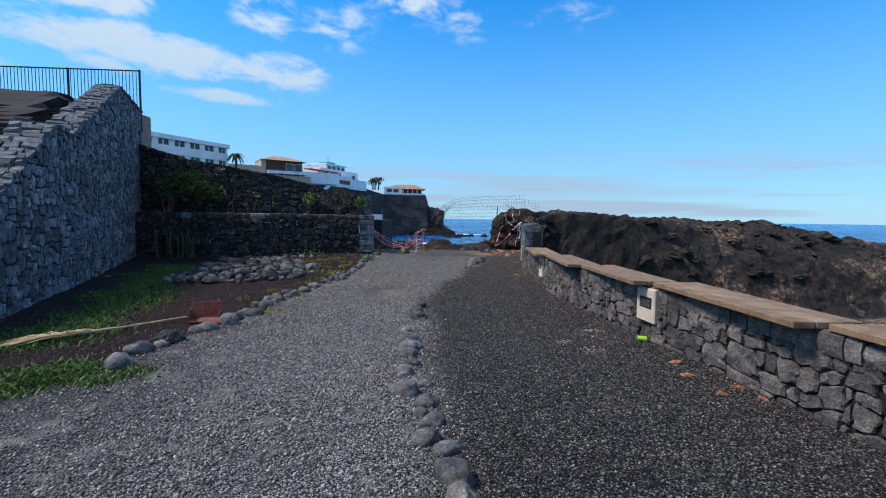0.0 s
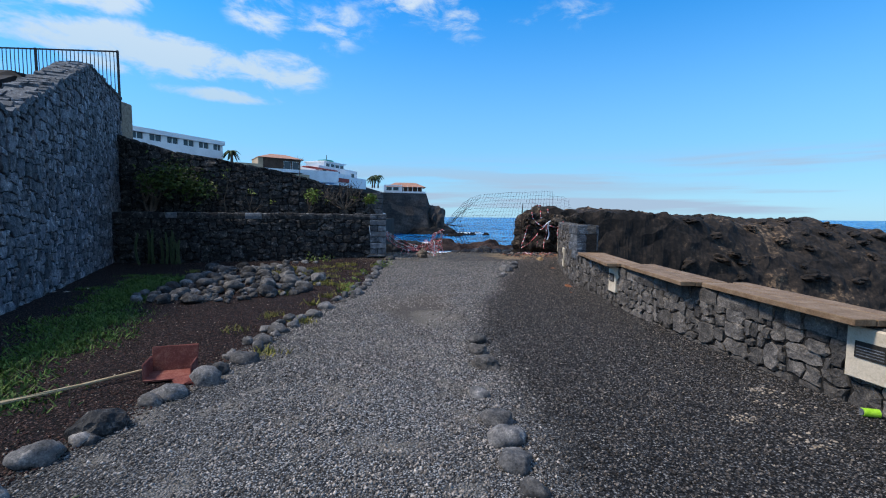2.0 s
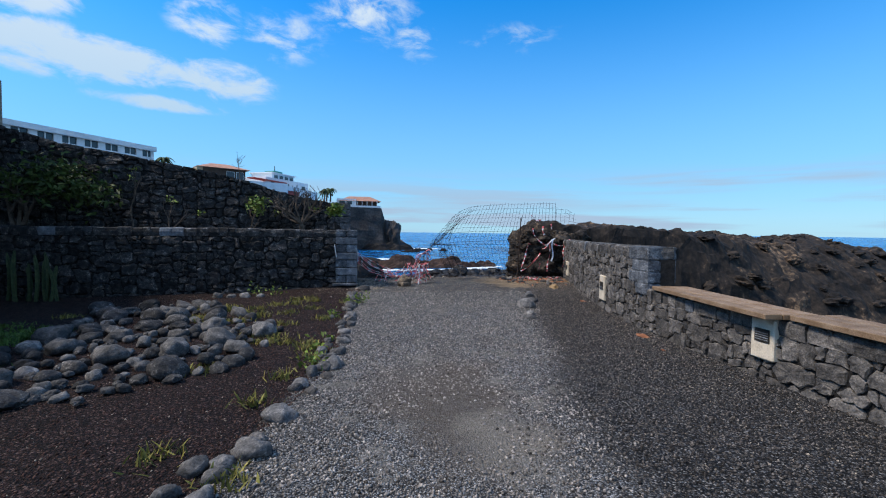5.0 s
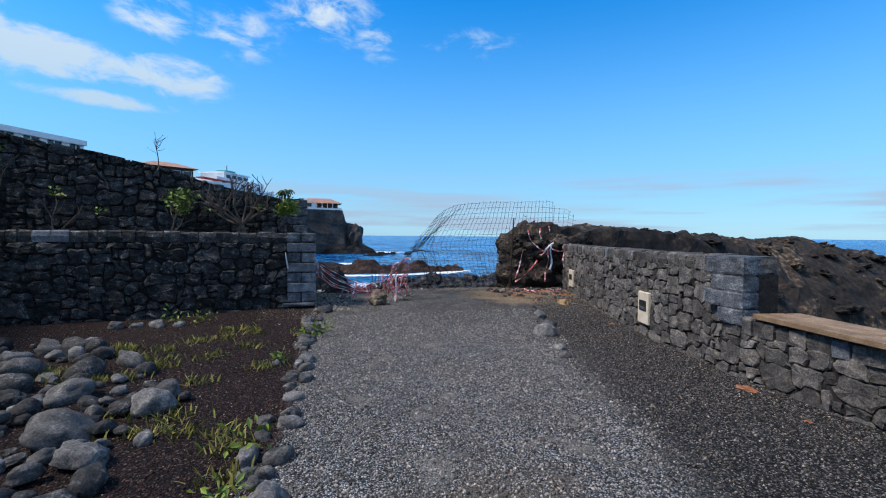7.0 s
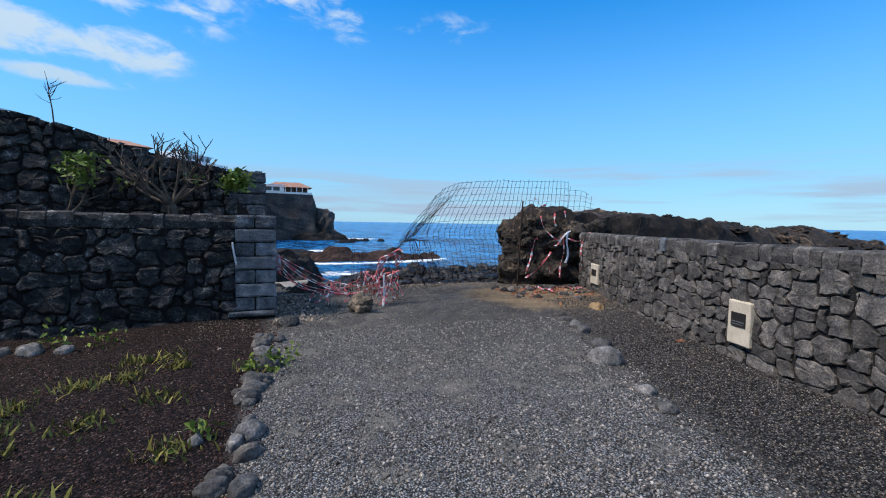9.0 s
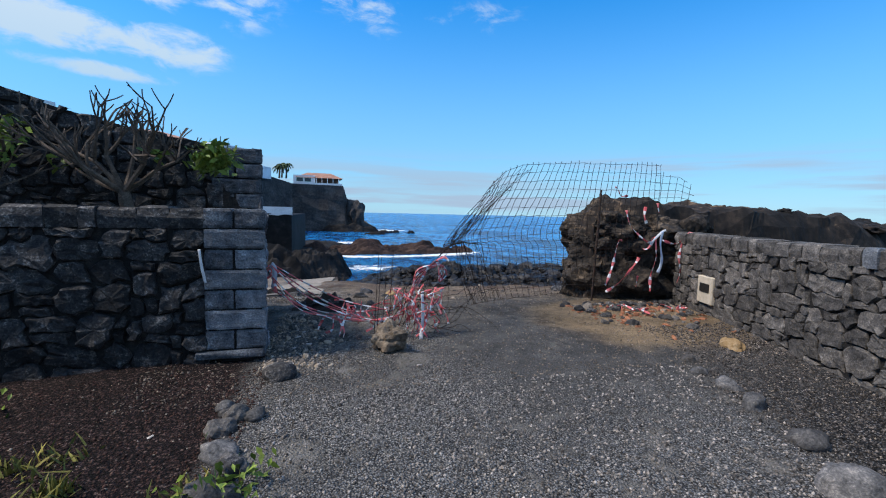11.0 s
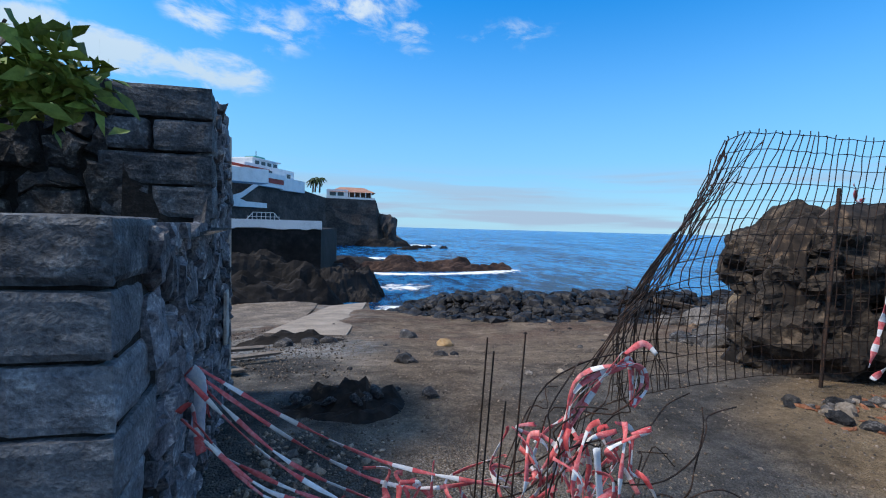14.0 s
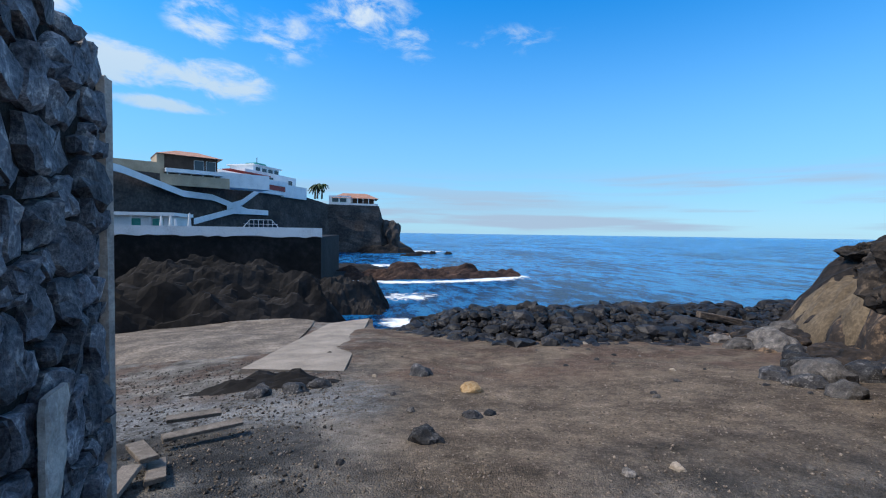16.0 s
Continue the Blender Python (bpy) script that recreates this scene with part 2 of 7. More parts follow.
M_GRASS = material("green_grass", [(0.04, 0.072, 0.014), (0.068, 0.118, 0.022), (0.115, 0.17, 0.036)], 3, 0.7, 0, 50, 0, random_amount=0.4, island=True, warm=False)
M_DRYGRASS = material("yellow_weed", [(0.09, 0.10, 0.025), (0.16, 0.16, 0.04), (0.25, 0.22, 0.07)], 3, 0.7, 0, 50, 0, random_amount=0.35, island=True)
M_LEAF = material("shrub_leaf", [(0.07, 0.105, 0.018), (0.135, 0.185, 0.03), (0.22, 0.27, 0.055)], 5, 0.55, 0, 50, 0, random_amount=0.4, island=True, warm=False)
M_LEAF_DARK = material("dark_leaf", [(0.022, 0.035, 0.008), (0.045, 0.068, 0.014), (0.095, 0.125, 0.026)], 5, 0.55, 0, 50, 0, random_amount=0.4, island=True, warm=False)
M_BRANCH = material("pale_bark", [(0.045, 0.037, 0.032), (0.09, 0.075, 0.064), (0.17, 0.145, 0.126)], 9, 0.9, 0.3, 60, 0.4, random_amount=0.1)
M_CACTUS = material("cactus_skin", [(0.025, 0.045, 0.025), (0.045, 0.07, 0.035), (0.08, 0.10, 0.05)], 12, 0.7, 0.2, 60, 0.2, random_amount=0.15)
M_PALM = material("palm_leaf", [(0.02, 0.035, 0.012), (0.04, 0.06, 0.02), (0.07, 0.085, 0.03)], 2, 0.7, 0, 20, 0, random_amount=0.3, island=True, warm=False)
M_GREEN_CAN = material("lime_can", [(0.25, 0.5, 0.02), (0.36, 0.66, 0.04), (0.45, 0.72, 0.1)], 20, 0.35, 0, 60, 0.1, random_amount=0, warm=False)
M_TEAL = material("teal_paint", [(0.03, 0.2, 0.17), (0.05, 0.27, 0.23), (0.08, 0.33, 0.29)], 3, 0.6, 0, 20, 0, random_amount=0, warm=False)
M_PEBBLE_PATH = material("path_gravel", [(0.066, 0.0645, 0.0655), (0.178, 0.172, 0.17), (0.39, 0.376, 0.366)], 25, 0.9, 0.2, 120, 0.2, random_amount=0.85, island=True)
M_PEBBLE_CINDER = material("cinder_gravel", [(0.02, 0.019, 0.0194), (0.052, 0.049, 0.0485), (0.2, 0.187, 0.18)], 25, 0.95, 0.2, 120, 0.2, random_amount=0.85, island=True)
M_PEBBLE_EARTH = material("earth_grit", [(0.07, 0.062, 0.054), (0.15, 0.13, 0.112), (0.3, 0.265, 0.23)], 25, 0.95, 0.2, 120, 0.2, random_amount=0.6, island=True)
M_PEBBLE_RUBBLE = material("rubble_chips", [(0.02, 0.0196, 0.02), (0.045, 0.0435, 0.043), (0.24, 0.232, 0.225)], 25, 0.95, 0.2, 120, 0.2, random_amount=0.7, island=True)
M_GREY_BOARD = material("weathered_board", [(0.08, 0.072, 0.064), (0.15, 0.138, 0.125), (0.24, 0.222, 0.205)], 9, 0.85, 0.3, 80, 0.4, random_amount=0.2)
M_PLASTER = material("grey_plaster", [(0.22, 0.22, 0.225), (0.36, 0.36, 0.365), (0.52, 0.52, 0.52)], 6, 0.85, 0.4, 40, 0.5, random_amount=0)
M_OCHRE_EARTH = material("ochre_earth", [(0.055, 0.04, 0.026), (0.12, 0.086, 0.053), (0.22, 0.16, 0.1)], 1.3, 0.95, 0.8, 14, 0.8, random_amount=0, detail=9, warm=False)
M_PEBBLE_PALE = material("pale_chips", [(0.13, 0.118, 0.103), (0.24, 0.218, 0.19), (0.42, 0.38, 0.325)], 25, 0.9, 0.2, 120, 0.2, random_amount=0.5, island=True)
M_PEBBLE_SOIL = material("soil_crumbs", [(0.018, 0.0095, 0.009), (0.042, 0.022, 0.0195), (0.11, 0.072, 0.06)], 25, 0.95, 0.2, 120, 0.2, random_amount=0.7, island=True)


def glass_material():
    mat = bpy.data.materials.new("window_glass")
    mat.use_nodes = True
    b = mat.node_tree.nodes["Principled BSDF"]
    b.inputs["Base Color"].default_value = (0.03, 0.045, 0.06, 1)
    b.inputs["Roughness"].default_value = 0.08
    return mat


M_GLASS = glass_material()


def ground_material():
    """Zones of gravel, cinder, soil and earth by place, with ragged borders."""
    mat = bpy.data.materials.new("ground_earth")
    mat.use_nodes = True
    t = mat.node_tree
    n, l = t.nodes, t.links
    b = n["Principled BSDF"]
    b.inputs["Roughness"].default_value = 0.95
    b.inputs["Specular IOR Level"].default_value = 0.2
    pos = n.new("ShaderNodeNewGeometry").outputs["Position"]
    sep = n.new("ShaderNodeSeparateXYZ")
    l.new(pos, sep.inputs[0])

    def m(op, a, c=None):
        k = n.new("ShaderNodeMath")
        k.operation = op
        for i, v in enumerate((a, c)):
            if v is None:
                continue
            if isinstance(v, (int, float)):
                k.inputs[i].default_value = v
            else:
                l.new(v, k.inputs[i])
        return k.outputs[0]

    def tex(scale, detail=5, rough=0.6):
        k = node(t, "ShaderNodeTexNoise", Scale=scale, Detail=detail, Roughness=rough)
        l.new(pos, k.inputs["Vector"])
        return k.outputs[0]

    def step(v, a, c):
        k = n.new("ShaderNodeMapRange")
        k.interpolation_type = "SMOOTHSTEP"
        l.new(v, k.inputs[0])
        k.inputs[1].default_value, k.inputs[2].default_value = a, c
        return k.outputs[0]

    def ramp(v, lo, hi, *cols):
        k = n.new("ShaderNodeValToRGB")
        for i, c in enumerate(cols):
            p = lo + (hi - lo) * i / (len(cols) - 1)
            e = k.color_ramp.elements[i] if i < 2 else k.color_ramp.elements.new(p)
            e.position, e.color = p, (*c, 1)
        l.new(v, k.inputs[0])
        return k.outputs[0]

    def mix(f, a, c):
        k = n.new("ShaderNodeMix")
        k.data_type = "RGBA"
        l.new(f, k.inputs[0])
        l.new(a, k.inputs[6])
        l.new(c, k.inputs[7])
        return k.outputs[2]

    x, y, z = sep.outputs
    big, mid, fine, grit = tex(0.5), tex(2.2), tex(28, 6, 0.7), tex(95, 3, 0.7)
    wob = m("ADD", m("MULTIPLY", m("SUBTRACT", big, 0.5), 1.4), m("MULTIPLY", m("SUBTRACT", mid, 0.5), 0.7))
    xw = m("ADD", x, wob)
    yw = m("ADD", y, wob)
    fg = m("ADD", m("MULTIPLY", fine, 0.5), m("MULTIPLY", grit, 0.5))
    def grains(scale, lo, hi, *cols):
        """Single grains, each of its own tone, with the shade of the gaps between them put into the colour."""
        k = n.new("ShaderNodeTexVoronoi")
        k.inputs["Scale"].default_value = scale
        k.inputs["Randomness"].default_value = 1.0
        l.new(pos, k.inputs["Vector"])
        s = n.new("ShaderNodeSeparateColor")
        l.new(k.outputs["Color"], s.inputs[0])
        tone = ramp(m("ADD", m("MULTIPLY", s.outputs[0], 0.75), m("MULTIPLY", fg, 0.25)), lo, hi, *cols)
        gap = step(k.outputs["Distance"], 0.62, 0.30)
        v = n.new("ShaderNodeVectorMath")
        v.operation = "SCALE"
        l.new(tone, v.inputs[0])
        l.new(m("ADD", m("MULTIPLY", gap, 0.94), 0.15), v.inputs["Scale"])
        return v.outputs[0], k.outputs["Distance"]

    gravel, gd = grains(70, 0.12, 0.9, (0.076, 0.0735, 0.0745), (0.212, 0.204, 0.202), (0.355, 0.34, 0.333), (0.6, 0.578, 0.56))
    cinder, cd = grains(64, 0.12, 0.94, (0.017, 0.0158, 0.016), (0.048, 0.0444, 0.044), (0.105, 0.097, 0.094), (0.38, 0.352, 0.33))
    soil, sd = grains(50, 0.15, 0.98, (0.012, 0.0066, 0.0062), (0.031, 0.0165, 0.0148), (0.062, 0.034, 0.030), (0.19, 0.13, 0.11))
    earth = ramp(m("ADD", m("MULTIPLY", fg, 0.5), m("MULTIPLY", mid, 0.5)), 0.38, 0.64, (0.1, 0.073, 0.052), (0.215, 0.158, 0.111), (0.37, 0.28, 0.2))
    chips, ed = grains(34, 0.1, 0.98, (0.35, 0.34, 0.33), (0.8, 0.78, 0.76), (1.0, 0.97, 0.93), (2.0, 1.9, 1.8))
    em = n.new("ShaderNodeMix")
    em.data_type, em.blend_type = "RGBA", "MULTIPLY"
    em.inputs[0].default_value = 0.35
    l.new(earth, em.inputs[6])
    l.new(chips, em.inputs[7])
    earth = em.outputs[2]
    dust = ramp(m("ADD", m("MULTIPLY", fg, 0.45), m("MULTIPLY", mid, 0.55)), 0.38, 0.64, (0.1, 0.09, 0.08), (0.215, 0.192, 0.166), (0.36, 0.32, 0.274))
    dirt, dd = grains(75, 0.15, 0.98, (0.1, 0.093, 0.087), (0.245, 0.226, 0.208), (0.355, 0.328, 0.3), (0.58, 0.535, 0.485))
    gravel = mix(m("MULTIPLY", step(m("ADD", y, wob), 12.0, 16.5), 0.85), gravel, dirt)
    # darker grit in the gravel, thickest at its left edge
    dark = m("MULTIPLY", step(m("ADD", mid, m("MULTIPLY", m("SUBTRACT", tex(0.8, 4), 0.5), 0.8)), 0.42, 0.66), 0.42)
    rim = m("MULTIPLY", step(m("ADD", x, m("MULTIPLY", wob, 1.6)), -1.5, -3.2), 0.7)
    gravel = mix(m("MAXIMUM", dark, rim), gravel, cinder)
    # brown worn patches in the gravel
    col = mix(m("MULTIPLY", step(mid, 0.52, 0.66), 0.5), gravel, dust)
    # a worn brown hollow in the middle of the path
    px, py = m("ADD", xw, 1.0), m("SUBTRACT", yw, 9.7)
    worn = m("ADD", m("MULTIPLY", px, px), m("MULTIPLY", m("MULTIPLY", py, py), 0.35))
    brown = ramp(fg, 0.36, 0.66, (0.05, 0.038, 0.03), (0.12, 0.095, 0.075), (0.24, 0.2, 0.16))
    col = mix(m("MULTIPLY", step(m("ADD", worn, m("MULTIPLY", m("SUBTRACT", mid, 0.5), 1.6)), 0.9, 0.1), 0.85), col, brown)
    qx, qy = m("ADD", x, 0.68), m("SUBTRACT", y, 8.9)
    pale = m("ADD", m("MULTIPLY", qx, qx), m("MULTIPLY", m("MULTIPLY", qy, qy), 0.4))
    tan = ramp(fg, 0.36, 0.66, (0.14, 0.118, 0.095), (0.25, 0.216, 0.178), (0.38, 0.335, 0.28))
    col = mix(m("MULTIPLY", step(m("ADD", pale, m("MULTIPLY", m("SUBTRACT", mid, 0.5), 0.5)), 0.22, 0.0), 0.75), col, tan)
    # the cinder strip to the right of the stone line, whose edge moves to the right further on
    edge = m("ADD", -0.12, m("MULTIPLY", m("MAXIMUM", m("SUBTRACT", y, 8.6), 0.0), 0.33))
    col = mix(step(m("SUBTRACT", m("ADD", x, m("ADD", m("MULTIPLY", wob, 0.45), m("MULTIPLY", m("SUBTRACT", fg, 0.5), 0.9))), edge), -0.3, 0.34), col, cinder)
    # the planted bed to the left of the kerb
    kerb = m("SUBTRACT", m("MULTIPLY", m("MINIMUM", m("SUBTRACT", y, 4.5), 7.5), 0.19), 3.5)
    col = mix(step(m("SUBTRACT", kerb, m("ADD", x, m("MULTIPLY", wob, 0.2))), -0.05, 0.12), col, soil)
    # the bare earth towards the shore, warmer to the right
    col = mix(step(m("ADD", y, m("MULTIPLY", wob, 0.8)), 17.6, 19.8), col, mix(step(xw, -2.4, -0.4), dust, earth))
    col = mix(step(m("ADD", y, wob), 20.5, 23.5), col, mix(step(xw, -2.2, -0.2), dust, earth))
    # a tongue of dark grit to the right, and redder earth above the boulders
    tongue = m("MULTIPLY", step(m("ADD", x, m("MULTIPLY", wob, 0.9)), -0.5, 0.5), m("MULTIPLY", step(m("ADD", y, m("MULTIPLY", wob, 1.2)), 21.6, 19.8), step(m("ADD", y, wob), 14.8, 17.0)))
    ash = ramp(m("ADD", m("MULTIPLY", fg, 0.7), m("MULTIPLY", mid, 0.3)), 0.38, 0.64, (0.036, 0.034, 0.033), (0.08, 0.075, 0.07), (0.19, 0.172, 0.155))
    col = mix(m("MULTIPLY", tongue, 0.85), col, ash)
    # dark ash behind the wall's end, the wall's shade put into its colour, and the pale spread of broken concrete past
    # it
    shaded_ash = m("MULTIPLY", step(m("ADD", x, m("MULTIPLY", wob, 0.8)), -1.1, -2.0), m("MULTIPLY", step(m("ADD", m("ADD", y, m("MULTIPLY", x, 0.6)), m("MULTIPLY", wob, 0.8)), 21.7, 21.0), step(y, 17.4, 18.6)))
    shaded_ash_tone = ramp(m("ADD", m("MULTIPLY", fg, 0.7), m("MULTIPLY", mid, 0.3)), 0.38, 0.64, (0.02, 0.0195, 0.02), (0.05, 0.048, 0.047), (0.14, 0.132, 0.125))
    col = mix(m("MULTIPLY", m("MULTIPLY", shaded_ash, step(tex(1.6, 6, 0.65), 0.26, 0.52)), 0.88), col, shaded_ash_tone)
    spread = m("MULTIPLY", step(m("ADD", x, m("MULTIPLY", wob, 1.0)), -0.8, -1.5), m("MULTIPLY", step(m("ADD", y, m("MULTIPLY", wob, 0.5)), 22.2, 22.7), step(m("ADD", y, wob), 25.0, 24.0)))
    grout = ramp(fg, 0.38, 0.64, (0.12, 0.118, 0.116), (0.24, 0.236, 0.23), (0.42, 0.41, 0.4))
    col = mix(m("MULTIPLY", m("MULTIPLY", spread, step(tex(3.5, 6, 0.7), 0.38, 0.56)), 0.8), col, grout)
    red = ramp(fg, 0.36, 0.66, (0.055, 0.032, 0.024), (0.13, 0.078, 0.054), (0.24, 0.165, 0.115))
    col = mix(m("MULTIPLY", m("MULTIPLY", step(m("ADD", y, wob), 23.3, 25.0), step(tex(0.9, 6, 0.65), 0.44, 0.58)), 0.8), col, red)
    sand = ramp(fg, 0.36, 0.66, (0.16, 0.105, 0.06), (0.27, 0.185, 0.105), (0.38, 0.28, 0.18))
    dx, dy = m("SUBTRACT", xw, 3.2), m("SUBTRACT", yw, 18.35)
    near = m("ADD", m("MULTIPLY", m("MULTIPLY", dx, dx), 0.45), m("MULTIPLY", m("MULTIPLY", dy, dy), 0.6))
    col = mix(m("MULTIPLY", step(near, 1.7, 0.7), 0.9), col, sand)
    # trodden and stained patches beyond the path
    blot = m("ADD", m("MULTIPLY", step(tex(0.85, 7, 0.68), 0.36, 0.64), 0.6), m("MULTIPLY", step(tex(5.5, 7, 0.7), 0.34, 0.66), 0.55))
    far = step(m("ADD", y, wob), 15.5, 18.0)
    shade = m("ADD", m("MULTIPLY", far, m("SUBTRACT", m("ADD", m("MULTIPLY", blot, 0.85), 0.55), 1.0)), 1.0)
    vs = n.new("ShaderNodeVectorMath")
    vs.operation = "SCALE"
    l.new(col, vs.inputs[0])
    l.new(shade, vs.inputs["Scale"])
    col = vs.outputs[0]
    l.new(col, b.inputs["Base Color"])
    b0 = node(t, "ShaderNodeBump", Strength=0.5, Distance=0.05)
    b1 = node(t, "ShaderNodeBump", Strength=1.0, Distance=0.03)
    l.new(mid, b0.inputs["Height"])
    l.new(m("SUBTRACT", fg, m("MULTIPLY", gd, 0.8)), b1.inputs["Height"])
    l.new(b0.outputs[0], b1.inputs["Normal"])
    l.new(b1.outputs[0], b.inputs["Normal"])
    return mat


M_GROUND = ground_material()


def sea_material():
    mat = bpy.data.materials.new("sea_water")
    mat.use_nodes = True
    t = mat.node_tree
    n, l = t.nodes, t.links
    b = n["Principled BSDF"]
    b.inputs["Roughness"].default_value = 0.22
    b.inputs["IOR"].default_value = 1.33
    b.inputs["Specular IOR Level"].default_value = 0.26
    pos = n.new("ShaderNodeNewGeometry").outputs["Position"]
    mp = n.new("ShaderNodeMapping")
    mp.inputs["Scale"].default_value = (1.3, 0.55, 1.0)
    mp.inputs["Rotation"].default_value = (0, 0, radians(3))
    l.new(pos, mp.inputs[0])
    w1 = node(t, "ShaderNodeTexNoise", Scale=0.5, Detail=10, Roughness=0.8)
    w2 = node(t, "ShaderNodeTexNoise", Scale=0.05, Detail=5, Roughness=0.55)
    l.new(mp.outputs[0], w1.inputs["Vector"])
    l.new(mp.outputs[0], w2.inputs["Vector"])
    # light and dark sides of the ripples are put into the base colour
    rp = n.new("ShaderNodeValToRGB")
    el = rp.color_ramp.elements
    el[0].position, el[0].color = 0.45, (0.002, 0.03, 0.10, 1)
    el[1].position, el[1].color = 0.49, (0.005, 0.13, 0.36, 1)
    e = el.new(0.545)
    e.color = (0.03, 0.25, 0.55, 1)
    mx = n.new("ShaderNodeMath")
    mx.operation = "MULTIPLY_ADD"
    mx.inputs[1].default_value = 0.72
    l.new(w1.outputs[0], mx.inputs[0])
    hf = n.new("ShaderNodeMath")
    hf.operation = "MULTIPLY"
    hf.inputs[1].default_value = 0.28
    l.new(w2.outputs[0], hf.inputs[0])
    l.new(hf.outputs[0], mx.inputs[2])
    l.new(mx.outputs[0], rp.inputs[0])
    l.new(rp.outputs[0], b.inputs["Base Color"])
    bp = node(t, "ShaderNodeBump", Strength=1.0, Distance=0.9)
    l.new(w1.outputs[0], bp.inputs["Height"])
    l.new(bp.outputs[0], b.inputs["Normal"])
    return mat


M_SEA = sea_material()


def foam_material():
    """White froth with holes of clear water."""
    mat = bpy.data.materials.new("sea_foam")
    mat.use_nodes = True
    t = mat.node_tree
    n, l = t.nodes, t.links
    b = n["Principled BSDF"]
    b.inputs["Base Color"].default_value = (0.82, 0.86, 0.88, 1)
    b.inputs["Roughness"].default_value = 0.8
    pos = n.new("ShaderNodeNewGeometry").outputs["Position"]
    w = node(t, "ShaderNodeTexNoise", Scale=0.5, Detail=9, Roughness=0.75, Distortion=1.2)
    l.new(pos, w.inputs["Vector"])
    att = n.new("ShaderNodeAttribute")
    att.attribute_name = "thick"
    ad = n.new("ShaderNodeMath")
    ad.operation = "MULTIPLY_ADD"
    ad.inputs[1].default_value = 0.55
    l.new(att.outputs["Fac"], ad.inputs[0])
    l.new(w.outputs[0], ad.inputs[2])
    mr = n.new("ShaderNodeMapRange")
    mr.interpolation_type = "SMOOTHSTEP"
    mr.inputs[1].default_value, mr.inputs[2].default_value = 0.78, 0.98
    l.new(ad.outputs[0], mr.inputs[0])
    l.new(mr.outputs[0], b.inputs["Alpha"])
    return mat


M_FOAM = foam_material()


# ---- mesh helpers ----
RNG = random.Random(7)


def mesh_object(name, bm, material=None, smooth=False):
    me = bpy.data.meshes.new(name)
    bm.to_mesh(me)
    bm.free()
    for mt in (material if isinstance(material, (list, tuple)) else [material]):
        if mt:
            me.materials.append(mt)
    if smooth:
        me.polygons.foreach_set("use_smooth", [True] * len(me.polygons))
    return new(name, me)


def part(name, bm, material, parent=None, label="", smooth=False):
    ob = mesh_object(name, bm, material, smooth)
    if parent:
        ob.parent = parent
    return tagged(ob, label)


def from_lists(name, verts, faces, material, smooth=False, parent=None):
    me = bpy.data.meshes.new(name)
    me.from_pydata(verts, [], faces)
    for mt in (material if isinstance(material, (list, tuple)) else [material]):
        me.materials.append(mt)
    if smooth:
        me.polygons.foreach_set("use_smooth", [True] * len(me.polygons))
    me.update()
    ob = new(name, me)
    if parent:
        ob.parent = parent
    return ob


def empty(name, place=(0, 0, 0)):
    ob = new(name)
    ob.location = place
    return ob


def smooth01(v, a, b):
    k = min(1.0, max(0.0, (v - a) / (b - a)))
    return k * k * (3 - 2 * k)


def lerp_table(v, table):
    if v <= table[0][0]:
        return table[0][1]
    for (a, p), (b, q) in zip(table, table[1:]):
        if v <= b:
            return p + (q - p) * (v - a) / (b - a)
    return table[-1][1]


def fractal(x, y, z=0.0, octaves=4):
    return noise.fractal(Vector((x, y, z)), 1.0, 2.0, octaves)


def box_bm(lo, hi, bevel=0.0, jitter=0.0, m=None):
    bm = bmesh.new()
    bmesh.ops.create_cube(bm, size=1.0)
    c = (Vector(lo) + Vector(hi)) / 2
    s = Vector(hi) - Vector(lo)
    for v in bm.verts:
        v.co = Vector((v.co.x * s.x, v.co.y * s.y, v.co.z * s.z)) + c
    if bevel:
        bmesh.ops.bevel(bm, geom=list(bm.edges), offset=bevel, segments=1, affect="EDGES")
    if jitter:
        for v in bm.verts:
            v.co += Vector((RNG.uniform(-1, 1), RNG.uniform(-1, 1), RNG.uniform(-1, 1))) * jitter
    if m:
        bm.transform(m)
    return bm


def add_tube(bm, pts, r0, r1=None, sides=5):
    """A tapered tube along points."""
    r1 = r0 if r1 is None else r1
    rings = []
    for i, p in enumerate(pts):
        p = Vector(p)
        a = Vector(pts[max(0, i - 1)])
        b = Vector(pts[min(len(pts) - 1, i + 1)])
        d = (b - a).normalized() if (b - a).length > 1e-6 else Vector((0, 0, 1))
        u = d.orthogonal().normalized()
        w = d.cross(u)
        r = r0 + (r1 - r0) * i / max(1, len(pts) - 1)
        rings.append([bm.verts.new(p + (u * math.cos(2 * math.pi * k / sides) + w * math.sin(2 * math.pi * k / sides)) * r) for k in range(sides)])
    for a, b in zip(rings, rings[1:]):
        for k in range(sides):
            bm.faces.new((a[k], a[(k + 1) % sides], b[(k + 1) % sides], b[k]))
    bm.faces.new(rings[0][::-1])
    bm.faces.new(rings[-1])


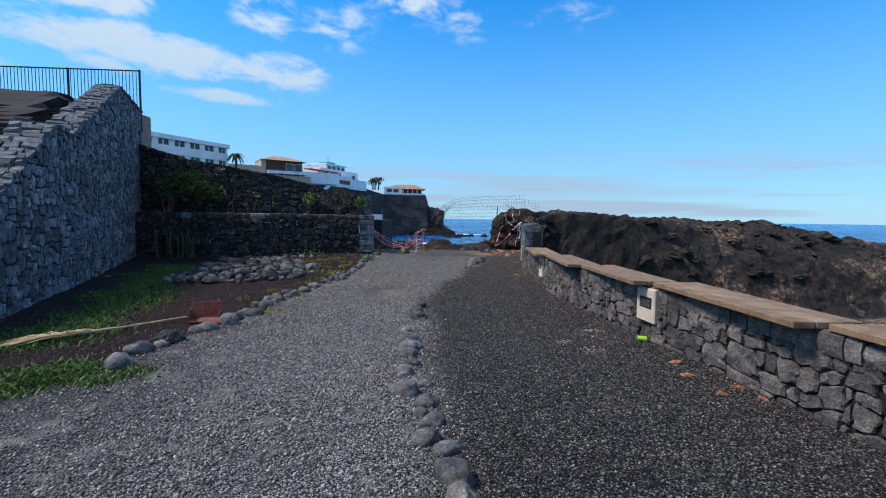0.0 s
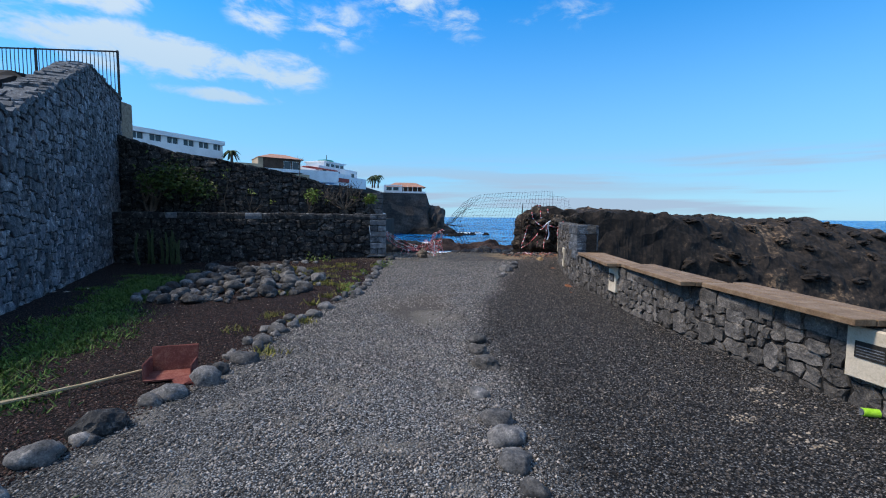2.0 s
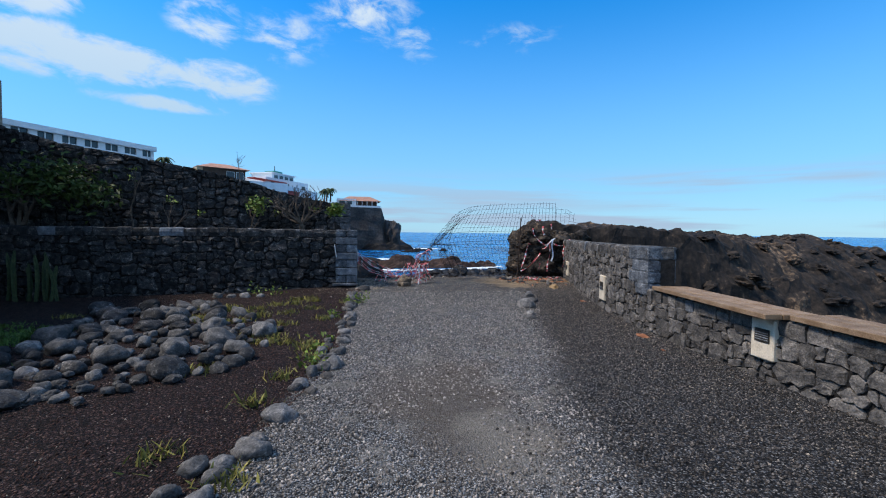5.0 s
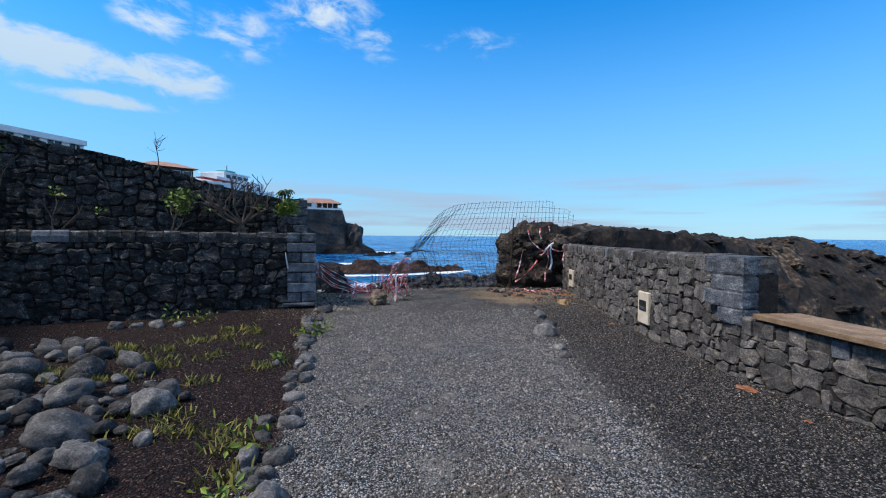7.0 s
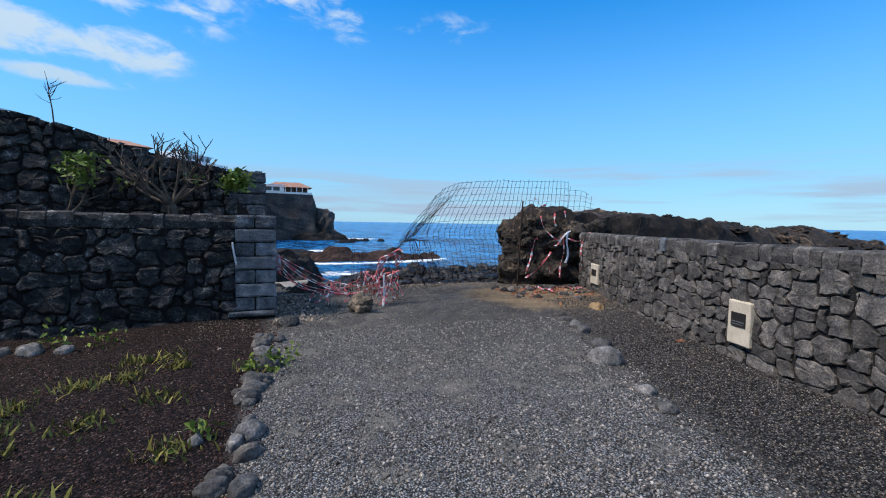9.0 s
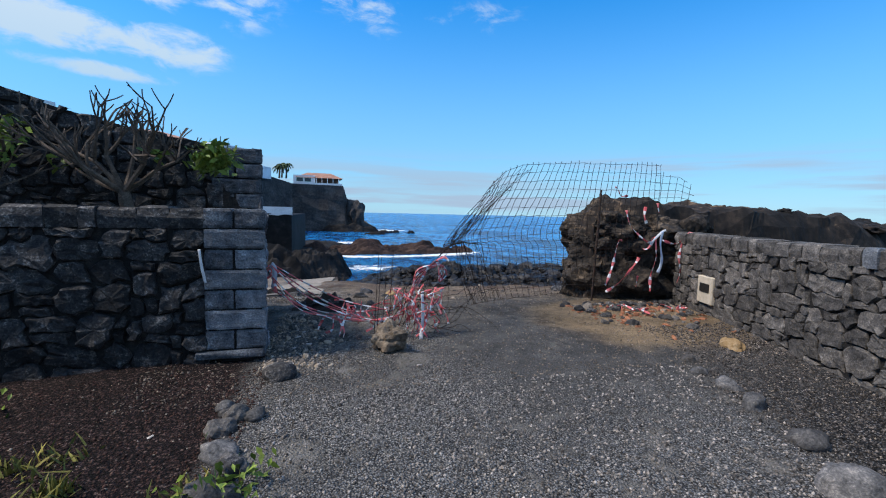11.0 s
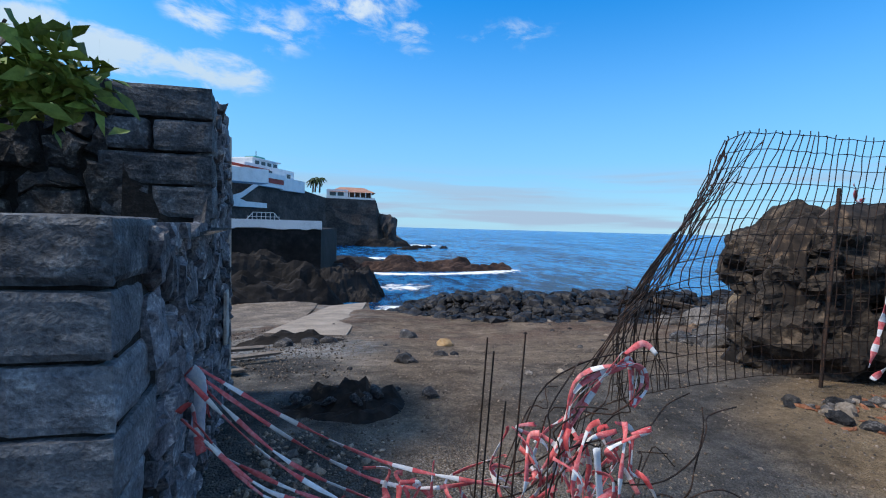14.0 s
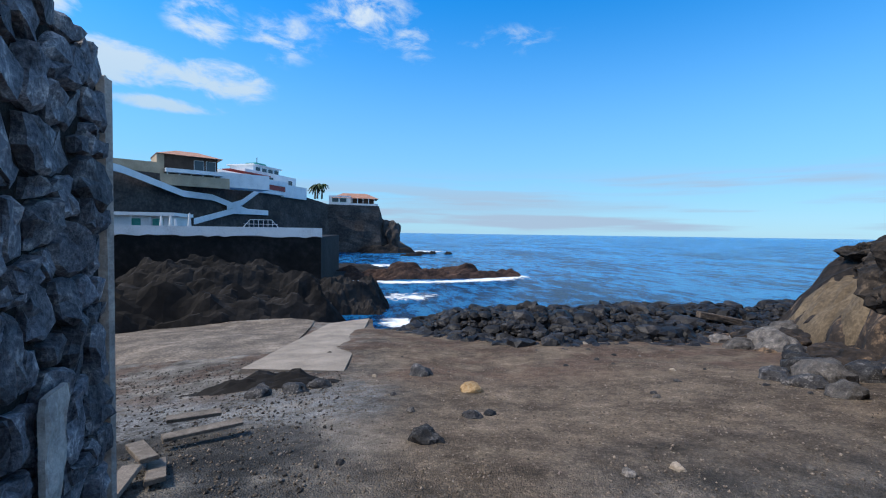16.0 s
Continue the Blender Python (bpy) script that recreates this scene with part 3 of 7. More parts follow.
def rock_bm(seed, size, sub=3, rough=0.22, flat=0.35, angular=0.0):
    """A worn stone whose base is at z = 0."""
    bm = bmesh.new()
    bmesh.ops.create_icosphere(bm, subdivisions=sub, radius=1.0)
    off = Vector((seed * 7.3, seed * 3.1, seed * 1.7))
    for v in bm.verts:
        d = v.co.normalized()
        k = 1 + rough * noise.noise(d * 1.3 + off) + rough * 0.45 * noise.noise(d * 3.1 + off)
        if angular:
            k += angular * (noise.voronoi(d * 1.6 + off)[0][0] - 0.4)
        if angular > 0.58:
            k += 0.12 * (0.35 - abs(noise.noise(d * 4.3 + off))) + 0.07 * noise.noise(d * 9 + off)
        if sub > 4:
            k += 0.05 * noise.noise(d * 19 + off) + 0.10 * (0.3 - abs(noise.noise(Vector((d.x * 2.5, d.y * 2.5, d.z * 8)) + off)))
        v.co = d * k
        if v.co.z < -flat:
            v.co.z = -flat - (v.co.z + flat) * -0.15
    lo = min(v.co.z for v in bm.verts)
    for v in bm.verts:
        v.co = Vector((v.co.x * size[0], v.co.y * size[1], (v.co.z - lo) * size[2]))
    return bm


def rock_mesh(name, seed, size, material, sub=3, rough=0.22, flat=0.35, angular=0.0, smooth=True):
    bm = rock_bm(seed, size, sub, rough, flat, angular)
    me = bpy.data.meshes.new(name)
    bm.to_mesh(me)
    bm.free()
    me.materials.append(material)
    if smooth:
        me.polygons.foreach_set("use_smooth", [True] * len(me.polygons))
    return me


# ---- the lie of the land ----
SEA = -3.3
RIGHT_LINE = [(-6, 3.6), (-3, 3.4), (1.5, 3.08), (3.5, 2.93), (5.5, 2.78), (7.6, 2.63), (9.7, 2.66), (12.1, 2.85), (14.1, 3.28), (16.3, 3.86), (18.3, 4.56), (19.4, 4.92)]


def right_x(y):
    return lerp_table(y, RIGHT_LINE)


def stair_wall_x(y):
    return -9.1 - 0.4414 * (y - 12.8)


def ground_height(x, y):
    z = 0.12 * smooth01(y, 13.0, 18.0) * smooth01(x, -5, -2.5)
    z -= 0.08 * smooth01(-x, 5, 9)
    z += lerp_table(y, [(19.5, 0.0), (21, -0.12), (22.5, -0.38), (24, -0.62), (26, -0.93), (28, -1.12), (30, -1.3), (33, -1.62)])
    # the shore falls off to the sea
    edge = 34.0 if x < -0.8 else 31.5
    edge += 0.8 * math.sin(x * 0.9)
    z -= 2.6 * smooth01(y, edge, edge + 4)
    # the hollow behind the bench wall
    rx = right_x(y) + 0.45
    z -= 1.0 * smooth01(x, rx, rx + 3.0) * (1 - smooth01(y, 19, 24)) + 1.9 * smooth01(x, rx + 0.4, rx + 4.5) * (1 - smooth01(y, 17.5, 19.5))
    z += 0.03 * noise.noise(Vector((x * 0.6, y * 0.6, 3))) + 0.012 * noise.noise(Vector((x * 2.3, y * 2.3, 9)))
    if y > 20:
        z += 0.10 * noise.noise(Vector((x * 0.45, y * 0.45, 5))) * smooth01(y, 20, 23)
    return z


def axis(parts):
    out = []
    for a, b, st in parts:
        k = max(1, round((b - a) / st))
        out += [a + (b - a) * i / k for i in range(k)]
    return out + [parts[-1][1]]


def height_sheet(name, xs, ys, f, material, smooth=True):
    verts = [(x, y, f(x, y)) for y in ys for x in xs]
    w = len(xs)
    faces = [(j * w + i, j * w + i + 1, (j + 1) * w + i + 1, (j + 1) * w + i) for j in range(len(ys) - 1) for i in range(w - 1)]
    return from_lists(name, verts, faces, material, smooth)


ground = height_sheet("ground", axis([(-60, -14, 4), (-14, -6, 0.5), (-6, 6, 0.16), (6, 12, 0.5), (12, 60, 4)]), axis([(-40, -4, 4), (-4, 0, 0.5), (0, 30, 0.16), (30, 40, 0.4)]), ground_height, M_GROUND)
tagged(ground, "grey gravel path between black cinder, red soil and bare brown earth", "ground", kind="structure")

sea = height_sheet("sea", axis([(-4900, -300, 920), (-300, 300, 30), (300, 4900, 920)]), axis([(25, 300, 25), (300, 4950, 930)]), lambda x, y: SEA, M_SEA)
sea.name = "water"
tagged(sea, "choppy deep blue sea water out to the horizon", "sea", kind="structure")


# ---- masonry ----
def rubble_cells(length, height, cw, ch, rng, regular=0.33):
    """Uneven stones that fill a rectangle: blocks of several sizes fitted together, with ragged shared joints."""
    nx, ny = max(3, round(length / (cw * 0.4))), max(3, round(height / (ch * 0.5)))
    u, v = length / nx, height / ny
    owner = [[False] * nx for _ in range(ny)]
    drift = rng.uniform(0, 50)

    def knot(i, j):
        # one ragged place for every crossing of the joints
        k = random.Random(i * 7919 + j * 104729 + int(drift * 1000))
        s, z = i * u, j * v
        wave = Vector((s * 0.5 / cw + drift, z * 0.5 / ch, drift))
        s += (k.uniform(-1, 1) * 0.42 * regular * u + noise.noise(wave) * 0.7 * u) if 0 < i < nx else 0
        z += (k.uniform(-1, 1) * 0.42 * regular * v + noise.noise(wave + Vector((17, 5, 3))) * 0.75 * v) if 0 < j < ny else 0
        return (min(length, max(0.0, s)), min(height, max(0.0, z)))

    cells = []
    for j in range(ny):
        for i in range(nx):
            if owner[j][i]:
                continue
            w, h = rng.choice((1, 2, 2, 3, 3, 3, 4, 5)), rng.choice((1, 1, 2, 2, 2, 2, 3, 3))
            if h == 1 and w > 3:
                w = 3
            if w == 1 and h == 3:
                h = 2
            k = 1
            while k < w and i + k < nx and not owner[j][i + k]:
                k += 1
            w = k
            h = min(h, ny - j)
            for b in range(j, j + h):
                for a in range(i, i + w):
                    owner[b][a] = True
            ring = [(a, j) for a in range(i, i + w)] + [(i + w, b) for b in range(j, j + h)] + [(a, j + h) for a in range(i + w, i, -1)] + [(i, b) for b in range(j + h, j, -1)]
            corner = {(i, j), (i + w, j), (i, j + h), (i + w, j + h)}
            cx = sum(knot(*q)[0] for q in ring) / len(ring)
            cy = sum(knot(*q)[1] for q in ring) / len(ring)
            poly = []
            for q in ring:
                p = knot(*q)
                k = rng.uniform(0.04, 0.24) if q in corner else 0.0
                poly.append((p[0] + (cx - p[0]) * k, p[1] + (cy - p[1]) * k))
            cells.append(poly)
    return cells


def stone_geometry(poly, place, rng, gap, depth, top=None, hewn=False):
    """Vertices and faces of one stone: a skirt, a worn shoulder and a domed front."""
    cx = sum(p[0] for p in poly) / len(poly)
    cy = sum(p[1] for p in poly) / len(poly)
    size = max(0.05, min(max(p[0] for p in poly) - min(p[0] for p in poly), max(p[1] for p in poly) - min(p[1] for p in poly)))
    k0 = max(0.5, 1 - 2 * gap / size)
    lean = 2.4 if hewn else 1.0
    tx, ty = rng.uniform(-0.35, 0.35) * lean, rng.uniform(-0.3, 0.3) * lean
    d1 = depth * rng.uniform(0.55, 1.25)
    # break long sides so that no stone has ruled edges
    pts = []
    for p, q in zip(poly, poly[1:] + poly[:1]):
        pts.append(p)
        if math.hypot(q[0] - p[0], q[1] - p[1]) > 0.09:
            pts.append(((p[0] + q[0]) / 2 + rng.uniform(-0.012, 0.012), (p[1] + q[1]) / 2 + rng.uniform(-0.012, 0.012)))
    n = len(pts)
    verts = []
    for ring, (k, d) in enumerate(((k0, -0.03), (k0 * 0.985, d1 * 0.55), (k0 * (0.82 if hewn else 0.90), d1))):
        for px, py in pts:
            ux, uy = (px - cx) * k, (py - cy) * k
            j = 0 if ring == 0 else rng.uniform(-0.006, 0.006) * (1.9 if hewn else 1)
            z = cy + uy + j
            s = cx + ux + j
            if top is not None:
                z = min(z, top(s))
            chip = rng.uniform(-0.011, 0.007) if ring == 2 else 0.0
            verts.append(place(s, z, d + (0 if ring == 0 else (ux * tx + uy * ty) * 0.25 + j + chip)))
    verts.append(place(cx + tx * 0.02, min(cy, top(cx)) if top else cy, d1 * 1.04))
    faces = []
    for r in range(2):
        for i in range(n):
            a, b = r * n + i, r * n + (i + 1) % n
            faces.append((a, b, b + n, a + n))
    for i in range(n):
        faces.append((2 * n + i, 2 * n + (i + 1) % n, 3 * n))
    return verts, faces


def rubble(wall, length, height, place, material, rng, cw=0.27, ch=0.19, gap=0.008, depth=0.05, top=None, skip=None, nearest=None, limit=300, name="stone", island_material=None, regular=0.33, hewn=False):
    """Lay stones over a wall's face: those that 'nearest' picks are parts of their own."""
    cells = rubble_cells(length, height, cw, ch, rng, regular)
    made, rest_v, rest_f = 0, [], []
    for poly in cells:
        cx = sum(p[0] for p in poly) / len(poly)
        cy = sum(p[1] for p in poly) / len(poly)
        if top is not None and min(p[1] for p in poly) > top(cx) - 0.05:
            continue
        if skip and skip(cx, cy):
            continue
        v, f = stone_geometry(poly, place, rng, gap, depth, top, hewn)
        if made < limit and (nearest is None or nearest(cx, cy)):
            ob = from_lists(name, v, f, material, parent=wall)
            made += 1
        else:
            o = len(rest_v)
            rest_v += v
            rest_f += [tuple(i + o for i in q) for q in f]
    if rest_v:
        ob = from_lists("far_stones", rest_v, rest_f, island_material or material, parent=wall)
        tagged(ob, kind="stuff")


def path_frame(points):
    """Place points along a line on plan: (length along, height, distance out to its left) to the world."""
    pts = [Vector((x, y)) for x, y in points]
    acc = [0.0]
    for a, b in zip(pts, pts[1:]):
        acc.append(acc[-1] + (b - a).length)

    def place(s, z, d):
        i = 0
        while i < len(pts) - 2 and s > acc[i + 1]:
            i += 1
        a, b = pts[i], pts[i + 1]
        u = (b - a).normalized()
        p = a + u * (s - acc[i])
        # turn the normals gradually along the line
        n0 = Vector((-u.y, u.x))
        return (p.x + n0.x * d, p.y + n0.y * d, z)

    return place, acc[-1], acc


def cap_row(wall, length, place, z0, z1, rng, material, pale, lo=0.2, hi=0.46, depth=0.34, odds=0.08):
    """The course of squared stones that finishes a wall."""
    s = 0.0
    while s < length - 0.06:
        w = min(rng.uniform(lo, hi), length - s)
        h = z1 + rng.uniform(-0.018, 0.012)
        o = rng.uniform(0.015, 0.05)
        ring = []
        for z, k in ((z0, 0.0), (z0 + (h - z0) * 0.5, 0.008), (h - 0.025, 0.0), (h, -0.03)):
            ring.append([(s + 0.006 - k * 0.4, z, o + k), (s + w - 0.006 + k * 0.4, z, o + k + rng.uniform(-0.012, 0.012)), (s + w - 0.006, z, -depth), (s + 0.006, z, -depth)])
        v = [place(a + rng.uniform(-0.007, 0.007), z + rng.uniform(-0.007, 0.007), d) for r in ring for a, z, d in r]
        f = [(3, 2, 1, 0), (12, 13, 14, 15)]
        for r in range(3):
            f += [(r * 4 + j, r * 4 + (j + 1) % 4, r * 4 + 4 + (j + 1) % 4, r * 4 + 4 + j) for j in range(4)]
        from_lists("cap_stone", v, f, pale if rng.random() < odds else material, parent=wall)
        s += w


def wall_core(name, points, thick, bottom, top, material, step=0.4, label="", out=0.0):
    """The body of a wall along a line, behind the face on the line's left."""
    place, length, _ = path_frame(points)
    k = max(1, round(length / step))
    verts, faces = [], []
    for i in range(k + 1):
        s = length * i / k
        t = top(s)
        for d, z in ((out, bottom), (out, t), (out - thick, t), (out - thick, bottom)):
            verts.append(place(s, z, d))
    for i in range(k):
        a = i * 4
        for j in range(4):
            faces.append((a + j, a + (j + 1) % 4, a + 4 + (j + 1) % 4, a + 4 + j))
    faces += [(0, 3, 2, 1), (k * 4, k * 4 + 1, k * 4 + 2, k * 4 + 3)]
    ob = from_lists(name, verts, faces, material)
    return tagged(ob, label, "wall", kind="structure")


def rough_block(lo, hi, shear=0.0, amp=0.011):
    """A hewn block with a pitted face and broken edges; shear draws its far end in."""
    bm = bmesh.new()
    bmesh.ops.create_cube(bm, size=2.0)
    bmesh.ops.subdivide_edges(bm, edges=list(bm.edges), cuts=6, use_grid_fill=True)
    c = (Vector(lo) + Vector(hi)) / 2
    s = (Vector(hi) - Vector(lo)) / 2
    for v in bm.verts:
        u = v.co.copy()
        on_edge = sum(1 for k in u if abs(k) > 0.99) >= 2
        p = Vector((u.x * s.x, u.y * s.y, u.z * s.z)) + c
        n = noise.noise(p * 9) + 0.7 * noise.noise(p * 23)
        inward = (0.006 + 0.012 * abs(noise.noise(p * 14 + Vector((5, 1, 2))))) if on_edge else 0.0
        d = amp * 0.6 * n - inward
        p += Vector((u.x if abs(u.x) > 0.99 else 0, u.y if abs(u.y) > 0.99 else 0, 0.6 * u.z if abs(u.z) > 0.99 else 0)) * d
        if u.x > 0:
            p.x -= shear * (u.y + 1) / 2 * u.x
        v.co = p
    return bm


def build_walls():
    # the retaining wall of the planted terrace, and the pillar at its end
    pl, ln, _ = path_frame([(-2.5, 17.53), (-11.4, 17.53)])
    low = wall_core("wall_low", [(-2.5, 17.53), (-11.4, 17.53)], 0.42, -0.5, lambda s: 1.5, M_MORTAR, label="low black basalt rubble wall in front of a planted terrace")
    cap_row(low, ln, pl, 1.445, 1.655, random.Random(15), M_BASALT, M_BLOCK, 0.13, 0.33, odds=0.16)
    rubble(low, ln, 1.62, lambda s, z, d: pl(s, z - 0.18, d), M_BASALT, random.Random(3), 0.285, 0.2, 0.005, 0.06, regular=0.7, hewn=True, limit=300, nearest=lambda s, z: s < 8.5, skip=lambda s, z: False, island_material=M_BASALT_ISL)
    # the upper wall
    prof = [(0.0, 2.44), (0.6, 2.46), (2.0, 2.76), (2.9, 3.03), (3.9, 3.26), (6.0, 3.64), (7.7, 3.92), (9.5, 4.45), (10.2, 4.62)]
    up_top = lambda s: lerp_table(s, prof)
    up = wall_core("wall_upper", [(-2.46, 19.05), (-12.3, 19.05)], 0.5, -0.3, lambda s: up_top(s + 0.24) - 0.03, M_MORTAR, label="tall black basalt rubble wall whose top climbs towards the stairs")
    pu, lu, _ = path_frame([(-2.22, 19.05), (-12.3, 19.05)])
    rubble(up, lu, 3.3, lambda s, z, d: pu(s, z + 1.35, d), M_BASALT, random.Random(4), 0.31, 0.215, 0.005, 0.06, regular=0.7, hewn=True, top=lambda s: up_top(s) - 1.35, limit=300, nearest=lambda s, z: s < 7, skip=lambda s, z: s < 0.5, island_material=M_BASALT_ISL)
    # the side towards the opening
    side_x = lambda y: -1.985 - 0.185 * (y - 17.53)
    side = wall_core("wall_side", [(side_x(20.4) , 20.4), (side_x(17.56), 17.56)], 0.4, -0.6, lambda s: 2.50 if s < 0.8 else 2.36 if s < 1.34 else 1.60, M_MORTAR, step=0.1, label="end of the basalt terrace wall at the opening")
    ls = 2.84
    # stones face the opening, on the right of the line
    rubble(side, ls, 2.83, lambda s, z, d: (side_x(20.4 - s) + d, 20.4 - s, z - 0.3), M_BASALT_SKYLIT, random.Random(5), 0.2, 0.19, 0.005, 0.055, regular=0.8, hewn=True, top=lambda s: (2.53 if s < 0.85 else 2.40 if s < 1.36 else 1.63) + 0.3, limit=300, skip=lambda s, z: s > 2.52)
    post = part("plaster_edge", box_bm((-2.70, 20.41, -0.5), (-2.475, 20.445, 2.42), 0.01, 0.012), M_PLASTER, side, "flaking white plaster edge")
    bm = rough_block((-0.1, -0.014, -0.2), (0.1, 0.014, 0.2), 0.0, 0.02)
    for v in bm.verts:
        v.co.x = v.co.x * (0.62 + 0.9 * (v.co.z + 0.2)) + 0.12 * v.co.z + 0.02 * noise.noise(v.co * 11)
    bm.transform(pose(side_x(19.74) + 0.08, 19.74, 0.9, 0, 0, 100.5))
    part("plaster_patch", bm, M_PLASTER, side, "flake of pale plaster left on the stones")
    # pillar of cut blocks
    for j in range(7):
        z0, z1 = 0.235 + j * 0.203, 0.235 + (j + 1) * 0.203 - 0.009
        spans = ((-2.53, -1.955),) if j % 2 == 1 else ((-2.53, -2.262), (-2.252, -1.955))
        for k, (a, b) in enumerate(spans):
            dark = j % 2 == 0 and k == 0
            part("block", rough_block((a, 17.475 - 0.012 * (j % 2), z0), (b, 17.93 - 0.06 * (j % 3), z1), 0.075 if b > -2.0 else 0.0, 0.013), M_BLOCK_DARK if dark or j == 6 else M_BLOCK, low)
    part("joint_fill", box_bm((-2.5, 17.5, 0.2), (-2.0, 17.9, 1.62), 0.01, 0, Matrix(((1, -0.17, 0, 0.17 * 17.5), (0, 1, 0, 0), (0, 0, 1, 0), (0, 0, 0, 1)))), M_MORTAR, low, "dark mortar joints")
    part("footing", box_bm((-2.62, 17.44, 0.13), (-1.98, 17.8, 0.222), 0.02, 0.012), M_BLOCK_DARK, low)
    for j in range(4):
        z0, z1 = 1.655 + j * 0.197, 1.655 + (j + 1) * 0.197 - 0.008
        spans = ((-2.80, -2.18),) if j in (1, 3) else ((-2.80, -2.53), (-2.515, -2.18))
        for a, b in spans:
            part("block", rough_block((a, 19.0, z0), (b, 19.36 - 0.05 * (j % 2), z1), 0.075 if b > -2.3 else 0.0, 0.013), M_BLOCK_DARK, up)
    soil = from_lists("planter_soil", [(-12, 17.6, 1.45), (-2.1, 17.6, 1.5), (-2.1, 19.2, 1.6), (-12, 19.2, 1.7)], [(0, 1, 2, 3)], M_GROUND)
    tagged(soil, "dark dry soil of the raised planting bed", "soil", kind="structure")

    # the stair wall on the left
    y0, y1 = 2.5, 19.9
    prof2 = [(2.5, 0.3), (4.5, 0.5), (7.15, 2.0), (7.9, 2.45), (9.3, 3.3), (9.9, 3.3), (10.2, 3.25), (12.4, 4.3), (14.3, 5.2), (15.7, 5.85), (19.9, 5.95)]
    a, b = (stair_wall_x(y1), y1), (stair_wall_x(y0), y0)
    pw, lw, _ = path_frame([a, b])
    top_s = lambda s: lerp_table(y1 - s * (y1 - y0) / lw, prof2)
    st = wall_core("wall_stairs", [a, b], 0.5, -0.5, lambda s: top_s(s) - 0.02, M_MORTAR, step=0.2, label="high black basalt wall beside the stairs, blue sky light in its colour, with a stepped sloping top")
    rubble(st, lw, 6.3, lambda s, z, d: pw(s, z - 0.3, d), M_BASALT_SKYLIT, random.Random(6), 0.27, 0.21, 0.006, 0.04, top=lambda s: top_s(s) + 0.3, limit=300, nearest=lambda s, z: 4 < s < 13.5 and z < 4.5, island_material=M_BASALT_SKYLIT_ISL, regular=0.45)
    # flat stones bedded along the slopes
    rng = random.Random(12)
    s = 0.0
    while s < lw - 1.5:
        w = rng.uniform(0.1, 0.21)
        cuts = [0.085 + rng.uniform(-0.03, 0.03), -0.1 + rng.uniform(-0.08, 0.08), -0.34 + rng.uniform(-0.08, 0.08), -0.57 + rng.uniform(-0.04, 0.03)]
        if rng.random() < 0.4:
            del cuts[rng.choice((1, 2))]
        for d0, d1 in zip(cuts, cuts[1:]):
            s0, s1 = s + rng.uniform(-0.025, 0.02), s + w * 0.97 + rng.uniform(-0.03, 0.02)
            t0, t1 = top_s(s0) - 0.03, top_s(s1) - 0.03
            h = rng.uniform(0.04, 0.12)
            v = [pw(s0, t0, d0 - 0.008), pw(s1, t1, d0 - 0.008), pw(s1, t1, d1 + 0.008), pw(s0, t0, d1 + 0.008)]
            m = [sum(p[k] for p in v) / 4 for k in range(3)]
            v += [(x + (m[0] - x) * 0.12 + rng.uniform(-0.02, 0.02), y + (m[1] - y) * 0.12 + rng.uniform(-0.02, 0.02), z + h + rng.uniform(-0.022, 0.022)) for x, y, z in v]
            from_lists("cap_stone", v, [(3, 2, 1, 0), (4, 5, 6, 7), (0, 1, 5, 4), (1, 2, 6, 5), (2, 3, 7, 6), (3, 0, 4, 7)], M_BLOCK_DARK, parent=st)
        s += w
    part("tower_end", box_bm((-13.0, 19.62, 3.0), (-12.22, 20.6, 5.9), 0.03, 0.01), M_PALE_ROCK, st, "pale plastered end of the wall")

    # the bench wall
    pts = [(x, y) for y, x in RIGHT_LINE]
    i0 = [y for y, x in RIGHT_LINE].index(12.1)
    front, back = pts[:i0 + 1], pts[i0:]
    for name, line, h, seed, near, cw, ch, lab in (("wall_bench", front, 0.53, 21, lambda s, z: s > 6.0, 0.21, 0.165, "low grey basalt rubble wall that carries timber seats"), ("wall_pier", back, 1.21, 22, None, 0.25, 0.185, "chest-high grey basalt rubble wall along the path")):
        p, l, _ = path_frame(line)
        w = wall_core(name, line, 0.42, -0.8, lambda s, h=h: h - 0.01, M_MORTAR, step=0.3, label=lab)
        rubble(w, l, h + 0.16, lambda s, z, d, p=p: p(s, z - 0.14, d), M_BASALT_GREY, random.Random(seed), cw, ch, 0.004, 0.036, regular=0.8, limit=300, nearest=near)
        cap_row(w, l, p, h + 0.005, h + 0.19, random.Random(seed + 5), M_BASALT_GREY, M_BLOCK, 0.12, 0.26, 0.4, 0.05)
    # dressed blocks of the pier's near end
    pier = bpy.data.objects["wall_pier"]
    for j, z in enumerate((0.80, 0.99, 1.18)):
        z1 = z + (0.175 if j < 2 else 0.205)
        wide = j != 1
        part("block", rough_block((2.80, 12.06, z), (3.33, 12.5 + (0.1 if wide else 0), z1 + 0.02), 0.0, 0.007), M_BLOCK_DARK, pier)
    part("block", rough_block((2.80, 12.06, 0.61), (3.1, 12.4, 0.798), 0.0, 0.007), M_BLOCK_DARK, pier)


build_walls()


